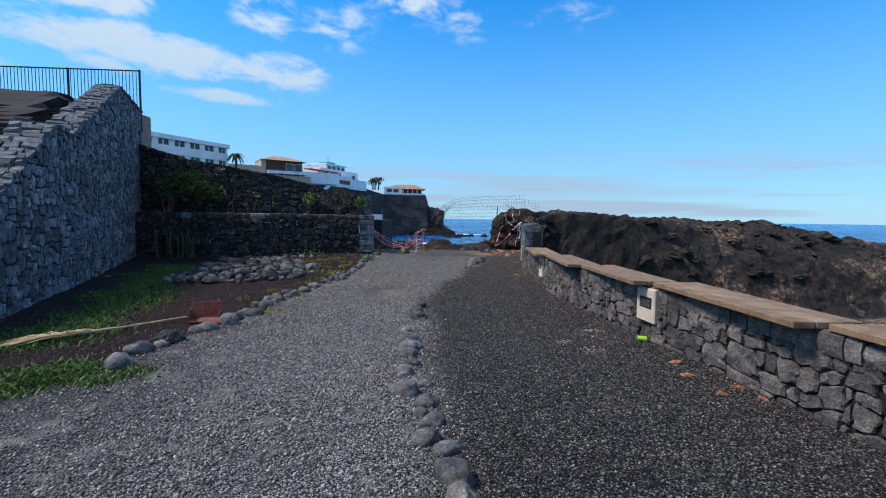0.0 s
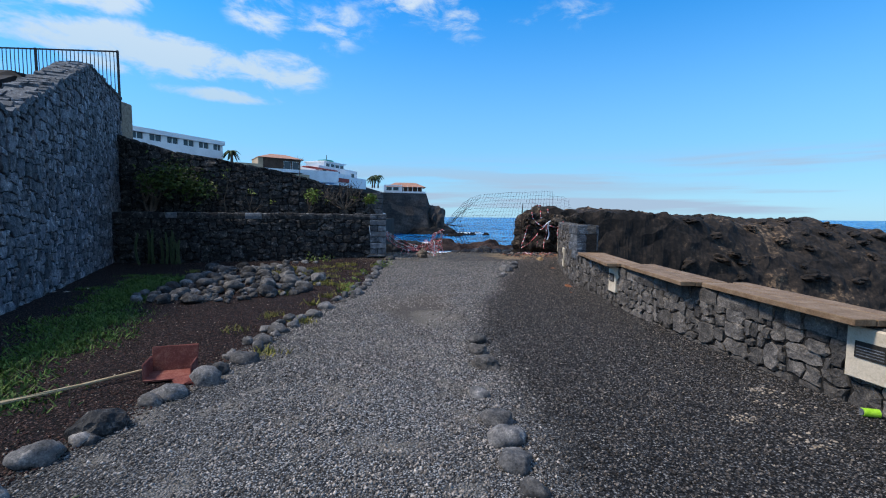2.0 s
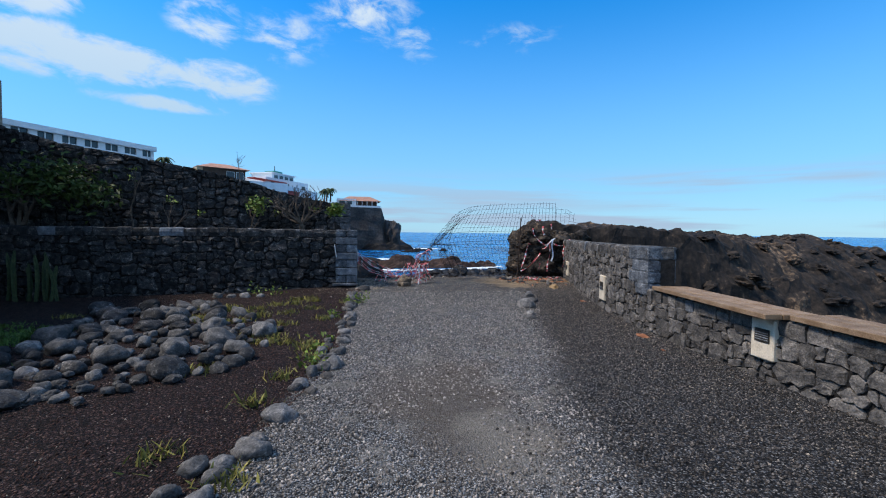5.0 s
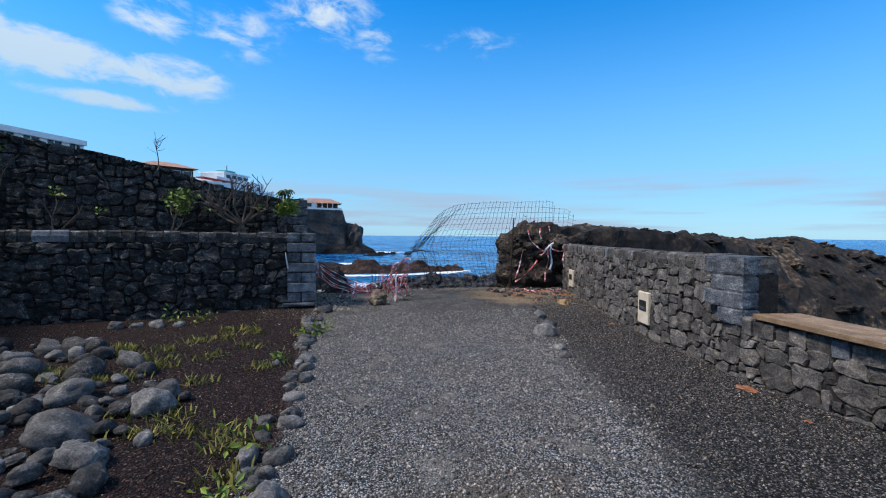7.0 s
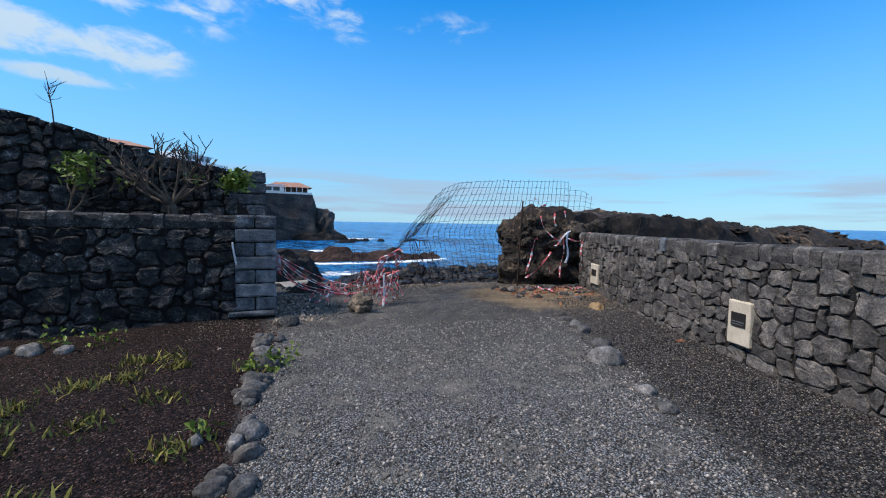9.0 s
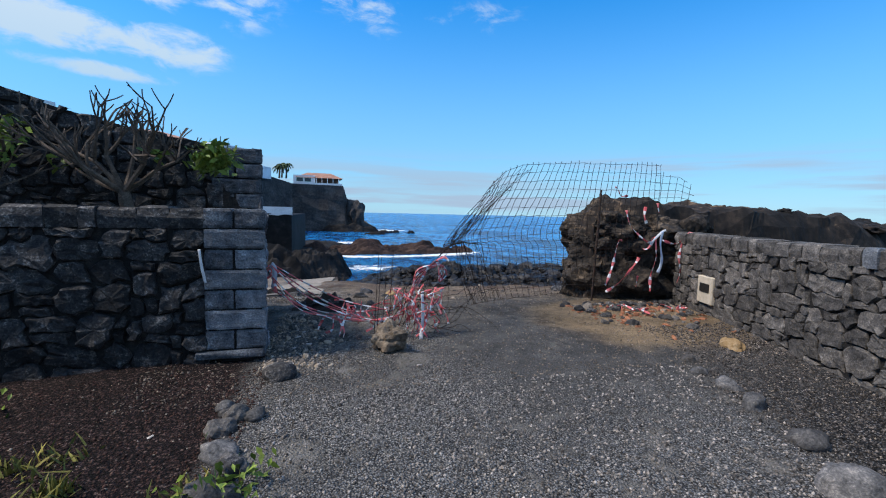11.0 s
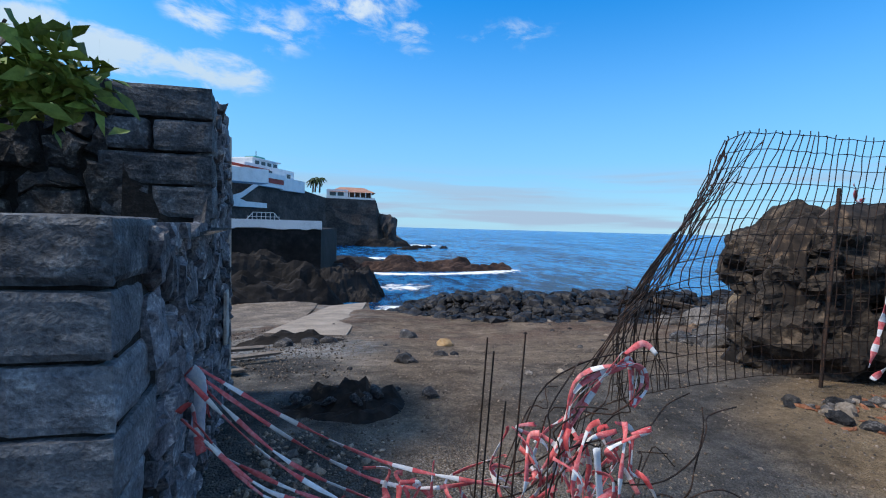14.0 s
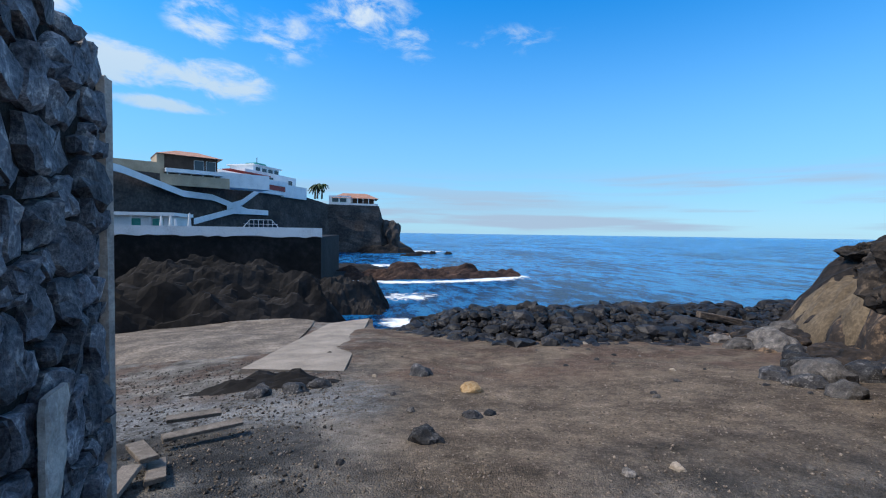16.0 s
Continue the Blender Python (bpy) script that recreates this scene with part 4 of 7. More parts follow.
# ---- rock, cliffs and what stands on them ----
def lava_height(x, y):
    crest = lerp_table(x, [(3.2, 1.2), (3.5, 1.75), (3.8, 1.95), (5.2, 2.0), (7.6, 1.88), (9.5, 1.72), (13, 1.62), (15, 1.42), (17, 1.4), (19, 1.5), (20.5, 1.2), (23, 0.65), (26, 0.45), (34, -0.2), (48, -1.5)])
    yf = lerp_table(x, [(3.2, 20.0), (5, 19.6), (7, 18.8), (10, 18.3), (20, 18.2), (48, 16)])
    yt = yf + lerp_table(x, [(3, 0.25), (5.5, 0.7), (9, 1.3), (11, 1.8), (14, 3.2), (24, 5.0), (48, 6)])
    yb = lerp_table(x, [(3.2, 20.6), (4.2, 20.75), (5.5, 20.9), (6.5, 21.7), (7.5, 23.6), (8.6, 25.2), (10, 26.2), (14, 28.5), (24, 33), (48, 36)])
    off = x - right_x(y) - 0.45
    low = ground_height(x, y) - 0.5
    if y < 19.4:
        low += (0.8 + 0.4 * fractal(x * 0.7, y * 0.7, 8.0, 4)) * smooth01(off, 0.5, 1.8)
    up = smooth01(y, yf, yt) * (1 - smooth01(y, yb - 0.3, yb + lerp_table(x, [(3, 0.7), (6, 0.9), (9, 2.4), (20, 5)])))
    up *= smooth01(x, 3.3, 3.6)
    d = noise.voronoi(Vector((x * 0.75, y * 0.75, 2.0)))[0]
    crag = min(0.55, d[1] - d[0])
    rough = 0.2 * fractal(x * 0.6, y * 0.6, 1.0, 5) + 0.24 * (crag - 0.25) + 0.09 * fractal(x * 3.0, y * 3.0, 4.0, 3)
    knobs = 0.55 * max(0.0, noise.noise(Vector((x * 0.9, y * 0.5, 7.0))) - 0.08) * smooth01(x, 9, 14)
    if y > 21.5:
        # the flank falls away towards the shore
        slope = lerp_table(x + 0.75 * (26 - min(y, 26)), [(6.5, -1.0), (7.3, -0.25), (8.5, 0.15), (10, 0.85), (10.8, 1.25), (13, 1.8), (16, 2.6)])
        crest += (min(crest, slope) - crest) * smooth01(y, 21.5, 22.8)
    return low + (crest - low) * up + (rough + knobs) * (0.2 + up * 0.8) * smooth01(up, 0.0, 0.1)


lava = height_sheet("lava_outcrop", axis([(2.5, 9, 0.11), (9, 28, 0.16), (28, 48, 1.0)]), axis([(-36, 2, 2.0), (2, 12, 0.5), (12, 18, 0.22), (18, 26, 0.13), (26, 38, 0.4)]), lava_height, M_LAVA, smooth=False)
for v in lava.data.vertices:
    k = 0.16 * (noise.noise(v.co * 1.7) + 0.6 * noise.noise(v.co * 4.3))
    v.co.x += k
    v.co.y += 0.16 * noise.noise(v.co * 1.9 + Vector((9, 2, 4)))
tagged(lava, "rough brown and black lava outcrop behind the bench wall", "rock", kind="structure")

CRAGS = [rock_mesh("crag", 300 + i, (1, 0.85, 0.8), M_LAVA, 4, 0.5, 0.55, 0.55, False) for i in range(6)]

CRAGS_FINE = [rock_mesh("crag", 320 + i, (1, 0.85, 0.8), M_LAVA_NEAR, 5, 0.5, 0.55, 0.6, False) for i in range(4)]


def build_crags():
    """Blocks and ledges that break up the outcrop, its face and its skyline."""
    rng = random.Random(33)
    spots = [(3.75, 20.35, 0.0, 0.62, 1.2), (3.8, 20.4, 0.75, 0.55, 1.0), (4.4, 20.25, 0.0, 0.65, 1.2), (4.5, 20.3, 0.8, 0.62, 1.0), (3.95, 20.35, 1.25, 0.5, 0.75), (4.9, 20.3, 1.15, 0.6, 0.8), (5.4, 20.1, 0.6, 0.7, 1.1), (4.2, 20.9, 0.9, 0.7, 1.0), (3.55, 20.45, 1.05, 0.34, 0.8), (5.7, 20.5, 1.2, 0.55, 0.7)]
    for x, y, z, s, h in spots:
        spots_m = pose(x + 0.2, y, z, rng.uniform(-12, 12), rng.uniform(-12, 12), rng.uniform(0, 360)) @ Matrix.Diagonal((s, s, s * h, 1))
        ob = new("crag", rng.choice(CRAGS_FINE))
        ob.parent = lava
        ob.matrix_basis = spots_m
    for i in range(110):
        x = rng.uniform(6, 27)
        y = lerp_table(x, [(3, 20.2), (7, 19.6), (10, 20), (14, 20.8), (20, 22.2), (27, 22)]) + rng.gauss(0, 1.7)
        s = rng.uniform(0.12, 0.4) if rng.random() < 0.85 else rng.uniform(0.4, 0.75)
        z = lava_height(x, y) - 0.7 * s
        ob = new("crag", rng.choice(CRAGS))
        ob.parent = lava
        ob.matrix_basis = pose(x, y, z, rng.uniform(-25, 25), rng.uniform(-25, 25), rng.uniform(0, 360)) @ Matrix.Diagonal((s, s, s * rng.uniform(0.55, 0.85), 1))
    for i in range(60):
        y = rng.uniform(6, 18)
        x = right_x(y) + rng.uniform(1.4, 14)
        s = rng.uniform(0.2, 0.7)
        ob = new("crag", rng.choice(CRAGS))
        ob.parent = lava
        ob.matrix_basis = pose(x, y, lava_height(x, y) - 0.5 * s, rng.uniform(-25, 25), rng.uniform(-25, 25), rng.uniform(0, 360)) @ Matrix.Diagonal((s, s, s * 0.7, 1))


build_crags()


def ochre(x, y):
    k = smooth01(1.0 - math.hypot((x - 9.4) / 3.3, (y - 25.6) / 3.2) + 0.5 * fractal(x * 0.9, y * 0.9, 6, 4), 0.1, 0.5)
    return lava_height(x, y) - 0.32 + 0.4 * k + 0.16 * fractal(x * 1.4, y * 1.4, 2, 5)


bank = height_sheet("ochre_bank", axis([(5.8, 12.5, 0.14)]), axis([(22.5, 29, 0.14)]), ochre, M_OCHRE_EARTH, smooth=False)
tagged(bank, "bank of ochre earth on the flank of the lava outcrop", "earth bank", kind="structure")
for k, (x, y, s) in enumerate(((9.8, 25.0, 0.5), (10.6, 25.8, 0.55), (9.2, 24.3, 0.5), (11.2, 26.6, 0.6), (8.6, 24.0, 0.4), (9.6, 24.0, 0.55), (10.4, 24.9, 0.45), (11.6, 25.6, 0.6), (8.2, 23.0, 0.5), (9.0, 23.2, 0.5))):
    ob = new("crag", CRAGS_FINE[k % 4])
    ob.parent = lava
    ob.matrix_basis = pose(x, y, lava_height(x, y) - 0.75 * s, 12 * math.sin(k * 4), 9 * math.cos(k * 7), k * 63) @ Matrix.Diagonal((s, s, s * 0.7, 1))
for k, (x, y, z, s, h) in enumerate(((7.7, 26.2, -1.05, 0.55, 0.8), (8.3, 25.9, -0.85, 0.5, 0.7), (7.0, 25.3, -1.0, 0.42, 0.7), (7.2, 24.2, -0.7, 0.5, 0.7), (6.6, 23.6, -0.65, 0.5, 0.7), (8.0, 23.6, -0.1, 0.55, 0.8), (6.4, 22.5, -0.4, 0.5, 0.8), (7.3, 22.9, 0.0, 0.5, 0.8))):
    ob = new("crag", CRAGS[k % 6])
    ob.parent = lava
    ob.matrix_basis = pose(x, y, z, 8 * math.sin(k * 3), 9 * math.cos(k * 5), k * 77) @ Matrix.Diagonal((s, s, s * h, 1))

CLIFF = [(-75, 46, 9.0), (-60, 58, 9.2), (-46, 69, 9.3), (-32, 80.5, 9.4), (-26.5, 89.5, 9.6), (-21, 101, 9.6), (-14, 115.5, 9.2), (-9.5, 124.5, 8.2), (2.6, 125.5, 8.1), (3.6, 127, 5.0), (5.2, 127.5, 4.2), (6.4, 128.5, 3.6), (7.8, 129, -0.8), (12, 136, -2.5), (14, 170, -3), (0, 190, 8)]


def build_cliff():
    pts = []
    for (a, b) in zip(CLIFF, CLIFF[1:]):
        d = math.hypot(b[0] - a[0], b[1] - a[1])
        k = max(1, round(d / 2.0))
        pts += [tuple(a[c] + (b[c] - a[c]) * i / k for c in range(3)) for i in range(k)]
    rows = 14
    verts, faces = [], []
    for i, (x, y, z) in enumerate(pts):
        for j in range(rows + 1):
            t = j / rows
            zz = z + (SEA - 1 - z) * t
            k = 1.5 * t ** 1.5 + (0.0 if j == 0 else 0.5 * fractal(x * 0.3, y * 0.3, zz * 0.3) * min(1, t * 4))
            verts.append((x + k * 0.5, y - k * 0.9, zz))
        verts.append((x - 14, y + 14, z + 0.4))
        verts.append((x - 60, y + 40, z + 3))
    w = rows + 3
    for i in range(len(pts) - 1):
        a, b = i * w, (i + 1) * w
        for j in range(rows):
            faces.append((a + j, a + j + 1, b + j + 1, b + j))
        faces.append((a, b, b + rows + 1, a + rows + 1))
        faces.append((a + rows + 1, b + rows + 1, b + rows + 2, a + rows + 2))
    ob = from_lists("cliff", verts, faces, M_CLIFF_HAZED)
    tagged(ob, "black lava cliff with retaining walls below white houses", "cliff", kind="structure")


build_cliff()


def hill_height(x, y):
    base = 5.6 if y < 20 else 4.2 + (y - 20) * 0.095
    base += (5.6 - base) * (1 - smooth01(y, 19, 23))
    right = stair_wall_x(y) - 0.4 if y < 20 else -12.9 - 0.42 * (y - 20)
    up = 1 - smooth01(x, right - 1.2, right)
    if y < 16:
        # below the stairs the land climbs with them
        base = min(base, lerp_table(y, [(-40, -0.5), (3, 0.0), (9, 2.6), (12, 3.8), (15.5, 5.5), (16, 5.6)]) + 0.02 * max(0, right - x))
    z = -2.5 + (base + 2.5) * up
    return z + 0.12 * fractal(x * 0.4, y * 0.4, 2)


hillside = height_sheet("hillside", axis([(-110, -40, 5), (-40, -10, 0.6), (-10, -3, 0.7)]), axis([(-40, 0, 4), (0, 24, 0.6), (24, 66, 2)]), hill_height, M_LAVA_DARK, smooth=False)
tagged(hillside, "dark stony slope above the walls", "slope", kind="structure")


def house_part(name, parent, lo, hi, mat, m, label="", bevel=0.0):
    return part(name, box_bm(lo, hi, bevel, 0, m), mat, parent, label)


def window_row(parent, m, xs, z0, z1, y, w, frame_mat=None):
    for x in xs:
        win = house_part("window", parent, (x - w / 2 - 0.06, y - 0.05, z0 - 0.06), (x + w / 2 + 0.06, y + 0.05, z1 + 0.06), frame_mat or M_WHITE, m)
        house_part("pane", win, (x - w / 2, y - 0.09, z0), (x + w / 2, y - 0.045, z1), M_GLASS, m)


def hip_roof(parent, m, x0, x1, y0, y1, z0, z1):
    bm = bmesh.new()
    i = min(x1 - x0, y1 - y0) * 0.42
    v = [bm.verts.new(p) for p in ((x0, y0, z0), (x1, y0, z0), (x1, y1, z0), (x0, y1, z0), (x0 + i, (y0 + y1) / 2, z1), (x1 - i, (y0 + y1) / 2, z1))]
    for f in ((3, 2, 1, 0), (0, 1, 5, 4), (1, 2, 5), (2, 3, 4, 5), (3, 0, 4)):
        bm.faces.new([v[k] for k in f])
    bm.transform(m)
    part("roof", bm, M_ROOF, parent, "pinkish clay tile roof")


def build_hotel():
    h = empty("hotel", (-34, 63, 7))
    n = lambda name, lo, hi, mat, label="": house_part(name, h, lo, hi, mat, m, label)
    m = pose(-26.8 + 34, 63.3 - 63, 8.2 - 7, 0, 0, 59)
    for k in range(2):
        z = k * 1.62
        n("floor_band", (-24, 0, z - 0.7), (0, 6, z + 0.35), M_WHITE)
        n("window_band", (-23.8, 0.25, z + 0.35), (-0.3, 5.8, z + 1.1), M_GLASS)
        for x in range(12):
            n("pier", (-24 + x * 2.0, 0.1, z + 0.35), (-23.3 + x * 2.0, 0.4, z + 1.1), M_WHITE)
            n("mullion", (-22.7 + x * 2.0, 0.16, z + 0.35), (-22.62 + x * 2.0, 0.3, z + 1.1), M_WHITE)
    n("roof_edge", (-24.2, -0.2, 2.72), (0.2, 6.2, 3.25), M_WHITE)
    n("end_wall", (-0.3, 0.05, -1.4), (0.02, 6, 2.72), M_WHITE)
    n("base", (-24, 0.2, -4.0), (0, 6, -0.7), M_WHITE)
    tagged(h, "long white two-storey hotel with bands of windows", "hotel")


build_hotel()


def build_houses():
    # cream house with a clay roof
    h = empty("clifftop_house", (-27, 87, 9))
    m = pose(-2.5, -1.6, 0.2, 0, 0, 30)
    house_part("wall", h, (-6, 0, -1), (0.5, 5, 1.9), M_CREAM, m, "cream rendered garden wall")
    house_part("wall", h, (0.2, 0.4, -1), (7.5, 6, 3.2), M_BROWN_WALL, m, "dark brown rendered wall")
    house_part("wall", h, (-0.3, 0.3, 0.5), (0.6, 6.2, 3.3), M_CREAM, m)
    hip_roof(h, m, -0.4, 8.2, -0.3, 6.6, 3.2, 4.3)
    house_part("balcony", h, (0.6, -0.9, 0.6), (8.0, 0.4, 1.15), M_WHITE, m)
    window_row(h, m, (5.0, 6.6), 1.3, 2.7, 0.38, 1.2)
    house_part("terrace_wall", h, (-6, -0.5, -1.2), (9.0, 0.1, 0.35), M_CREAM, m)
    house_part("wall", h, (8.0, 1.0, -0.8), (15.5, 5, 1.5), M_WHITE, m)
    for i in range(5):
        house_part("post", h, (0.8 + i * 1.5, -0.46, 0.35), (0.95 + i * 1.5, -0.3, 0.9), M_WHITE, m)
    tagged(h, "cream and brown house with a clay hip roof on the cliff", "house")
    # white villa with stepped terraces
    v = empty("white_villa", (-18, 104, 9))
    m = pose(-4.6, -6.2, 0.6, 0, 0, 63)
    house_part("terrace", v, (-1.5, -0.8, -0.2), (12, 4, 0.9), M_RED_TRIM, m, "dull red terrace front")
    house_part("parapet", v, (-1.5, -0.9, 0.75), (12.2, -0.6, 1.7), M_WHITE, m)
    house_part("wall", v, (3.5, 1.4, 0.6), (18.5, 8, 3.3), M_WHITE, m)
    house_part("wall", v, (7, 2.6, 3.3), (14.5, 8, 4.5), M_WHITE, m)
    house_part("roof", v, (6.6, 2.2, 4.5), (15, 8.4, 4.7), M_WHITE, m)
    house_part("lantern", v, (9.5, 4, 4.7), (12.3, 6.5, 5.4), M_TEAL, m, "pale green rooftop lantern")
    house_part("canopy", v, (-1, 0.6, 2.4), (9.5, 2.2, 2.6), M_RED_TRIM, m)
    house_part("wing", v, (12, -0.6, -1.2), (19.5, 6, 1.3), M_WHITE, m)
    window_row(v, m, (5.5, 8, 10.5, 16.5), 1.5, 2.5, 1.38, 1.2)
    window_row(v, m, (8.2, 10, 11.8, 13.6), 3.5, 4.2, 2.58, 1.2)
    house_part("antenna", v, (10.9, 5, 5.4), (11.0, 5.1, 6.6), M_METAL, m)
    tagged(v, "white stepped villa with red trimmed terraces above the cliff", "villa")
    # the bungalow at the point
    b = empty("point_bungalow", (-3, 128, 8))
    m = pose(-6.4, -2.0, 0.2, 0, 0, 3)
    house_part("wall", b, (0, 0.5, -0.5), (5.2, 6, 2.3), M_WHITE, m)
    house_part("wall", b, (5.2, 1.5, -0.5), (11, 6, 1.7), M_BROWN_WALL, m)
    hip_roof(b, m, 0.5, 12, 0.2, 7, 1.75, 3.2)
    house_part("parapet", b, (0, -0.4, -0.4), (11.8, -0.1, 0.45), M_WHITE, m)
    window_row(b, m, (1.5, 3.4), 0.8, 1.6, 0.48, 1.4, M_TEAL)
    for i in range(5):
        house_part("post", b, (5.4 + i * 1.35, 0.0, 0.4), (5.55 + i * 1.35, 0.15, 1.75), M_WHITE, m)
    tagged(b, "small white bungalow with a clay roof on the cliff point", "house")


build_houses()


def build_terrace():
    t = tagged(new("sea_terrace"), "black sea wall with a white parapet and a paved terrace", "terrace", kind="structure")
    part("sea_wall", box_bm((-34, 48.0, SEA - 0.5), (-4.0, 70, 1.3)), M_LAVA_DARK, t, "black rendered sea wall")
    # the parapet's lower edge is ragged paint
    rng = random.Random(8)
    v, f = [], []
    n = 60
    for i in range(n + 1):
        x = -34 + 30.05 * i / n
        v += [(x, 47.9, 1.30 + rng.uniform(-0.09, 0.07)), (x, 47.9, 1.9), (x, 48.2, 1.9), (x, 48.2, 1.25)]
    for i in range(n):
        a = i * 4
        for j in range(4):
            f.append((a + j, a + 4 + j, a + 4 + (j + 1) % 4, a + (j + 1) % 4))
    f += [(0, 1, 2, 3), (n * 4 + 3, n * 4 + 2, n * 4 + 1, n * 4)]
    from_lists("parapet", v, f, M_WHITE, parent=t)
    house = empty("bar_pavilion", (-17, 53, 1.3))
    m = pose(0, 0, 0)
    house_part("wall", house, (-6, 0, 0), (1.9, 3, 1.35), M_WHITE, m)
    house_part("roof", house, (-6.2, -0.4, 1.35), (2.2, 3.2, 1.6), M_WHITE, m)
    house_part("door", house, (-0.9, -0.06, 0), (-0.2, 0.02, 1.15), M_TEAL, m)
    house_part("door", house, (0.6, -0.06, 0), (1.3, 0.02, 1.15), M_TEAL, m)
    house_part("door", house, (-3.0, -0.06, 0), (-2.2, 0.02, 1.15), M_TEAL, m)
    for i in range(7):
        house_part("post", house, (-6 + i * 1.3, -0.3, 0), (-5.9 + i * 1.3, -0.2, 1.35), M_WHITE, m)
    for i in range(4):
        house_part("railing_post", house, (-6 + i * 0.9, 0.2, 1.6), (-5.92 + i * 0.9, 0.3, 2.1), M_WHITE, m)
    house_part("railing", house, (-6, 0.2, 2.05), (-3.2, 0.3, 2.12), M_WHITE, m)
    tagged(house, "low white pavilion with teal doors on the sea terrace", "pavilion")
    cage = empty("glass_shelter", (-8.7, 52, 1.3))
    bm = bmesh.new()
    for i in range(8):
        x = -1.15 + i * 0.33
        top = 1.15 if 1 <= i <= 6 else 0.75
        add_tube(bm, [(x, 0, 0.5), (x, 0, top)], 0.025, 0.025, 4)
    add_tube(bm, [(-1.3, 0, 0.55), (-0.75, 0, 1.18), (0.75, 0, 1.18), (1.3, 0, 0.55)], 0.035, 0.035, 4)
    add_tube(bm, [(-1.2, 0, 0.85), (1.2, 0, 0.85)], 0.025, 0.025, 4)
    part("frame", bm, M_WHITE, cage)
    part("panel", box_bm((-1.1, 0.03, 0.0), (1.1, 0.06, 1.1)), M_GLASS, cage)
    part("base", box_bm((-1.35, -0.05, 0.0), (1.35, 0.2, 0.55)), M_WHITE, cage)
    tagged(cage, "white framed glass shelter on the sea terrace", "shelter")
    for x, hgt in ((-14.4, 1.35), (-14.1, 1.1), (-13.2, 1.55), (-15.0, 1.3)):
        p = empty("parasol", (x, 51, 1.3))
        bm = bmesh.new()
        add_tube(bm, [(0, 0, 0), (0, 0, hgt)], 0.05, 0.04, 6)
        part("pole", bm, M_METAL, p)
        bm = bmesh.new()
        add_tube(bm, [(0, 0, hgt * 0.35), (0, 0, hgt * 0.7), (0, 0, hgt)], 0.14, 0.05, 7)
        part("canopy", bm, M_WHITE, p, "folded white canopy")
        tagged(p, "folded white parasol on the terrace", "parasol", "terrace parasols")
    # the white walls of the zigzag stairs
    def stair_wall(pts):
        verts, faces = [], []
        for x, y, z in pts:
            verts += [(x, y - 0.9, z - 0.55), (x, y - 0.9, z + 0.35), (x - 0.3, y + 0.6, z + 0.35), (x - 0.3, y + 0.6, z - 0.55)]
        for i in range(len(pts) - 1):
            a = i * 4
            for j in range(4):
                faces.append((a + j, a + 4 + j, a + 4 + (j + 1) % 4, a + (j + 1) % 4))
        e = (len(pts) - 1) * 4
        faces += [(0, 1, 2, 3), (e + 3, e + 2, e + 1, e)]
        ob = from_lists("stair_parapet", verts, faces, M_WHITE)
        tagged(ob, "whitewashed stair parapet zigzagging down the cliff", "parapet", "zigzag stairs", kind="structure")
    stair_wall([(-32, 76.8, 9.5), (-30.8, 79.0, 9.2), (-26.9, 87.3, 7.0), (-24.5, 92.2, 6.9), (-21.1, 99.4, 5.1), (-18.7, 104.4, 5.1)])
    stair_wall([(-23.2, 95, 5.6), (-21.7, 98.2, 6.6), (-19.8, 102.4, 9.2), (-16.4, 109.5, 9.2)])
    stair_wall([(-26, 88.8, 3.0), (-22.6, 96.3, 5.0), (-18.7, 104.4, 5.1)])


build_terrace()


def reef(name, cx, cy, rx, ry, top, seed, mat, label, turn=0.0, flat=0.3, rugged=0.22):
    """A low rough rock that rises out of the sea."""
    n = 84 if cy < 70 else 46
    bm = bmesh.new()
    grid = []
    for j in range(n + 1):
        row = []
        for i in range(n + 1):
            u, v = -1 + 2 * i / n, -1 + 2 * j / n
            r = math.hypot(u, v) + 0.28 * fractal(u * 2 + seed, v * 2, seed)
            h = 1 - smooth01(r, flat, 1.0)
            z = SEA - 0.8 + (top - SEA + 0.8) * h * (0.85 + rugged * fractal(u * 4 + seed, v * 4, seed + 3, 4)) + (0.05 * fractal(u * 12, v * 12, seed) + 0.03 * fractal(u * 20, v * 16, seed + 1, 3)) * (top - SEA)
            x, y = u * rx, v * ry
            c, s = math.cos(turn), math.sin(turn)
            row.append(bm.verts.new((cx + x * c - y * s, cy + x * s + y * c, z)))
        grid.append(row)
    for j in range(n):
        for i in range(n):
            bm.faces.new((grid[j][i], grid[j][i + 1], grid[j + 1][i + 1], grid[j + 1][i]))
    return tagged(part(name, bm, mat), label, "rock", kind="structure")


reef("reef_spit", 5.0, 66.0, 13.5, 3.8, -2.35, 3, M_LAVA_RED, "low reddish lava spit washed by foam", 0.06, 0.5, 0.6)
reef("reef_shelf", -6, 75, 13, 9, -2.3, 5, M_LAVA_DARK, "dark wave-cut lava shelf below the cliff")
reef("terrace_rock", -10, 46.5, 9.5, 4.2, 0.1, 6, M_LAVA_DARK, "black layered lava rock under the sea wall")
reef("terrace_tip", -2.6, 46.5, 4.6, 3.4, -1.1, 8, M_LAVA_DARK, "rugged black lava tip below the terrace")
reef("terrace_flank", -20, 46.5, 9.5, 4.6, -0.3, 9, M_LAVA_DARK, "black lava ledge below the sea wall")
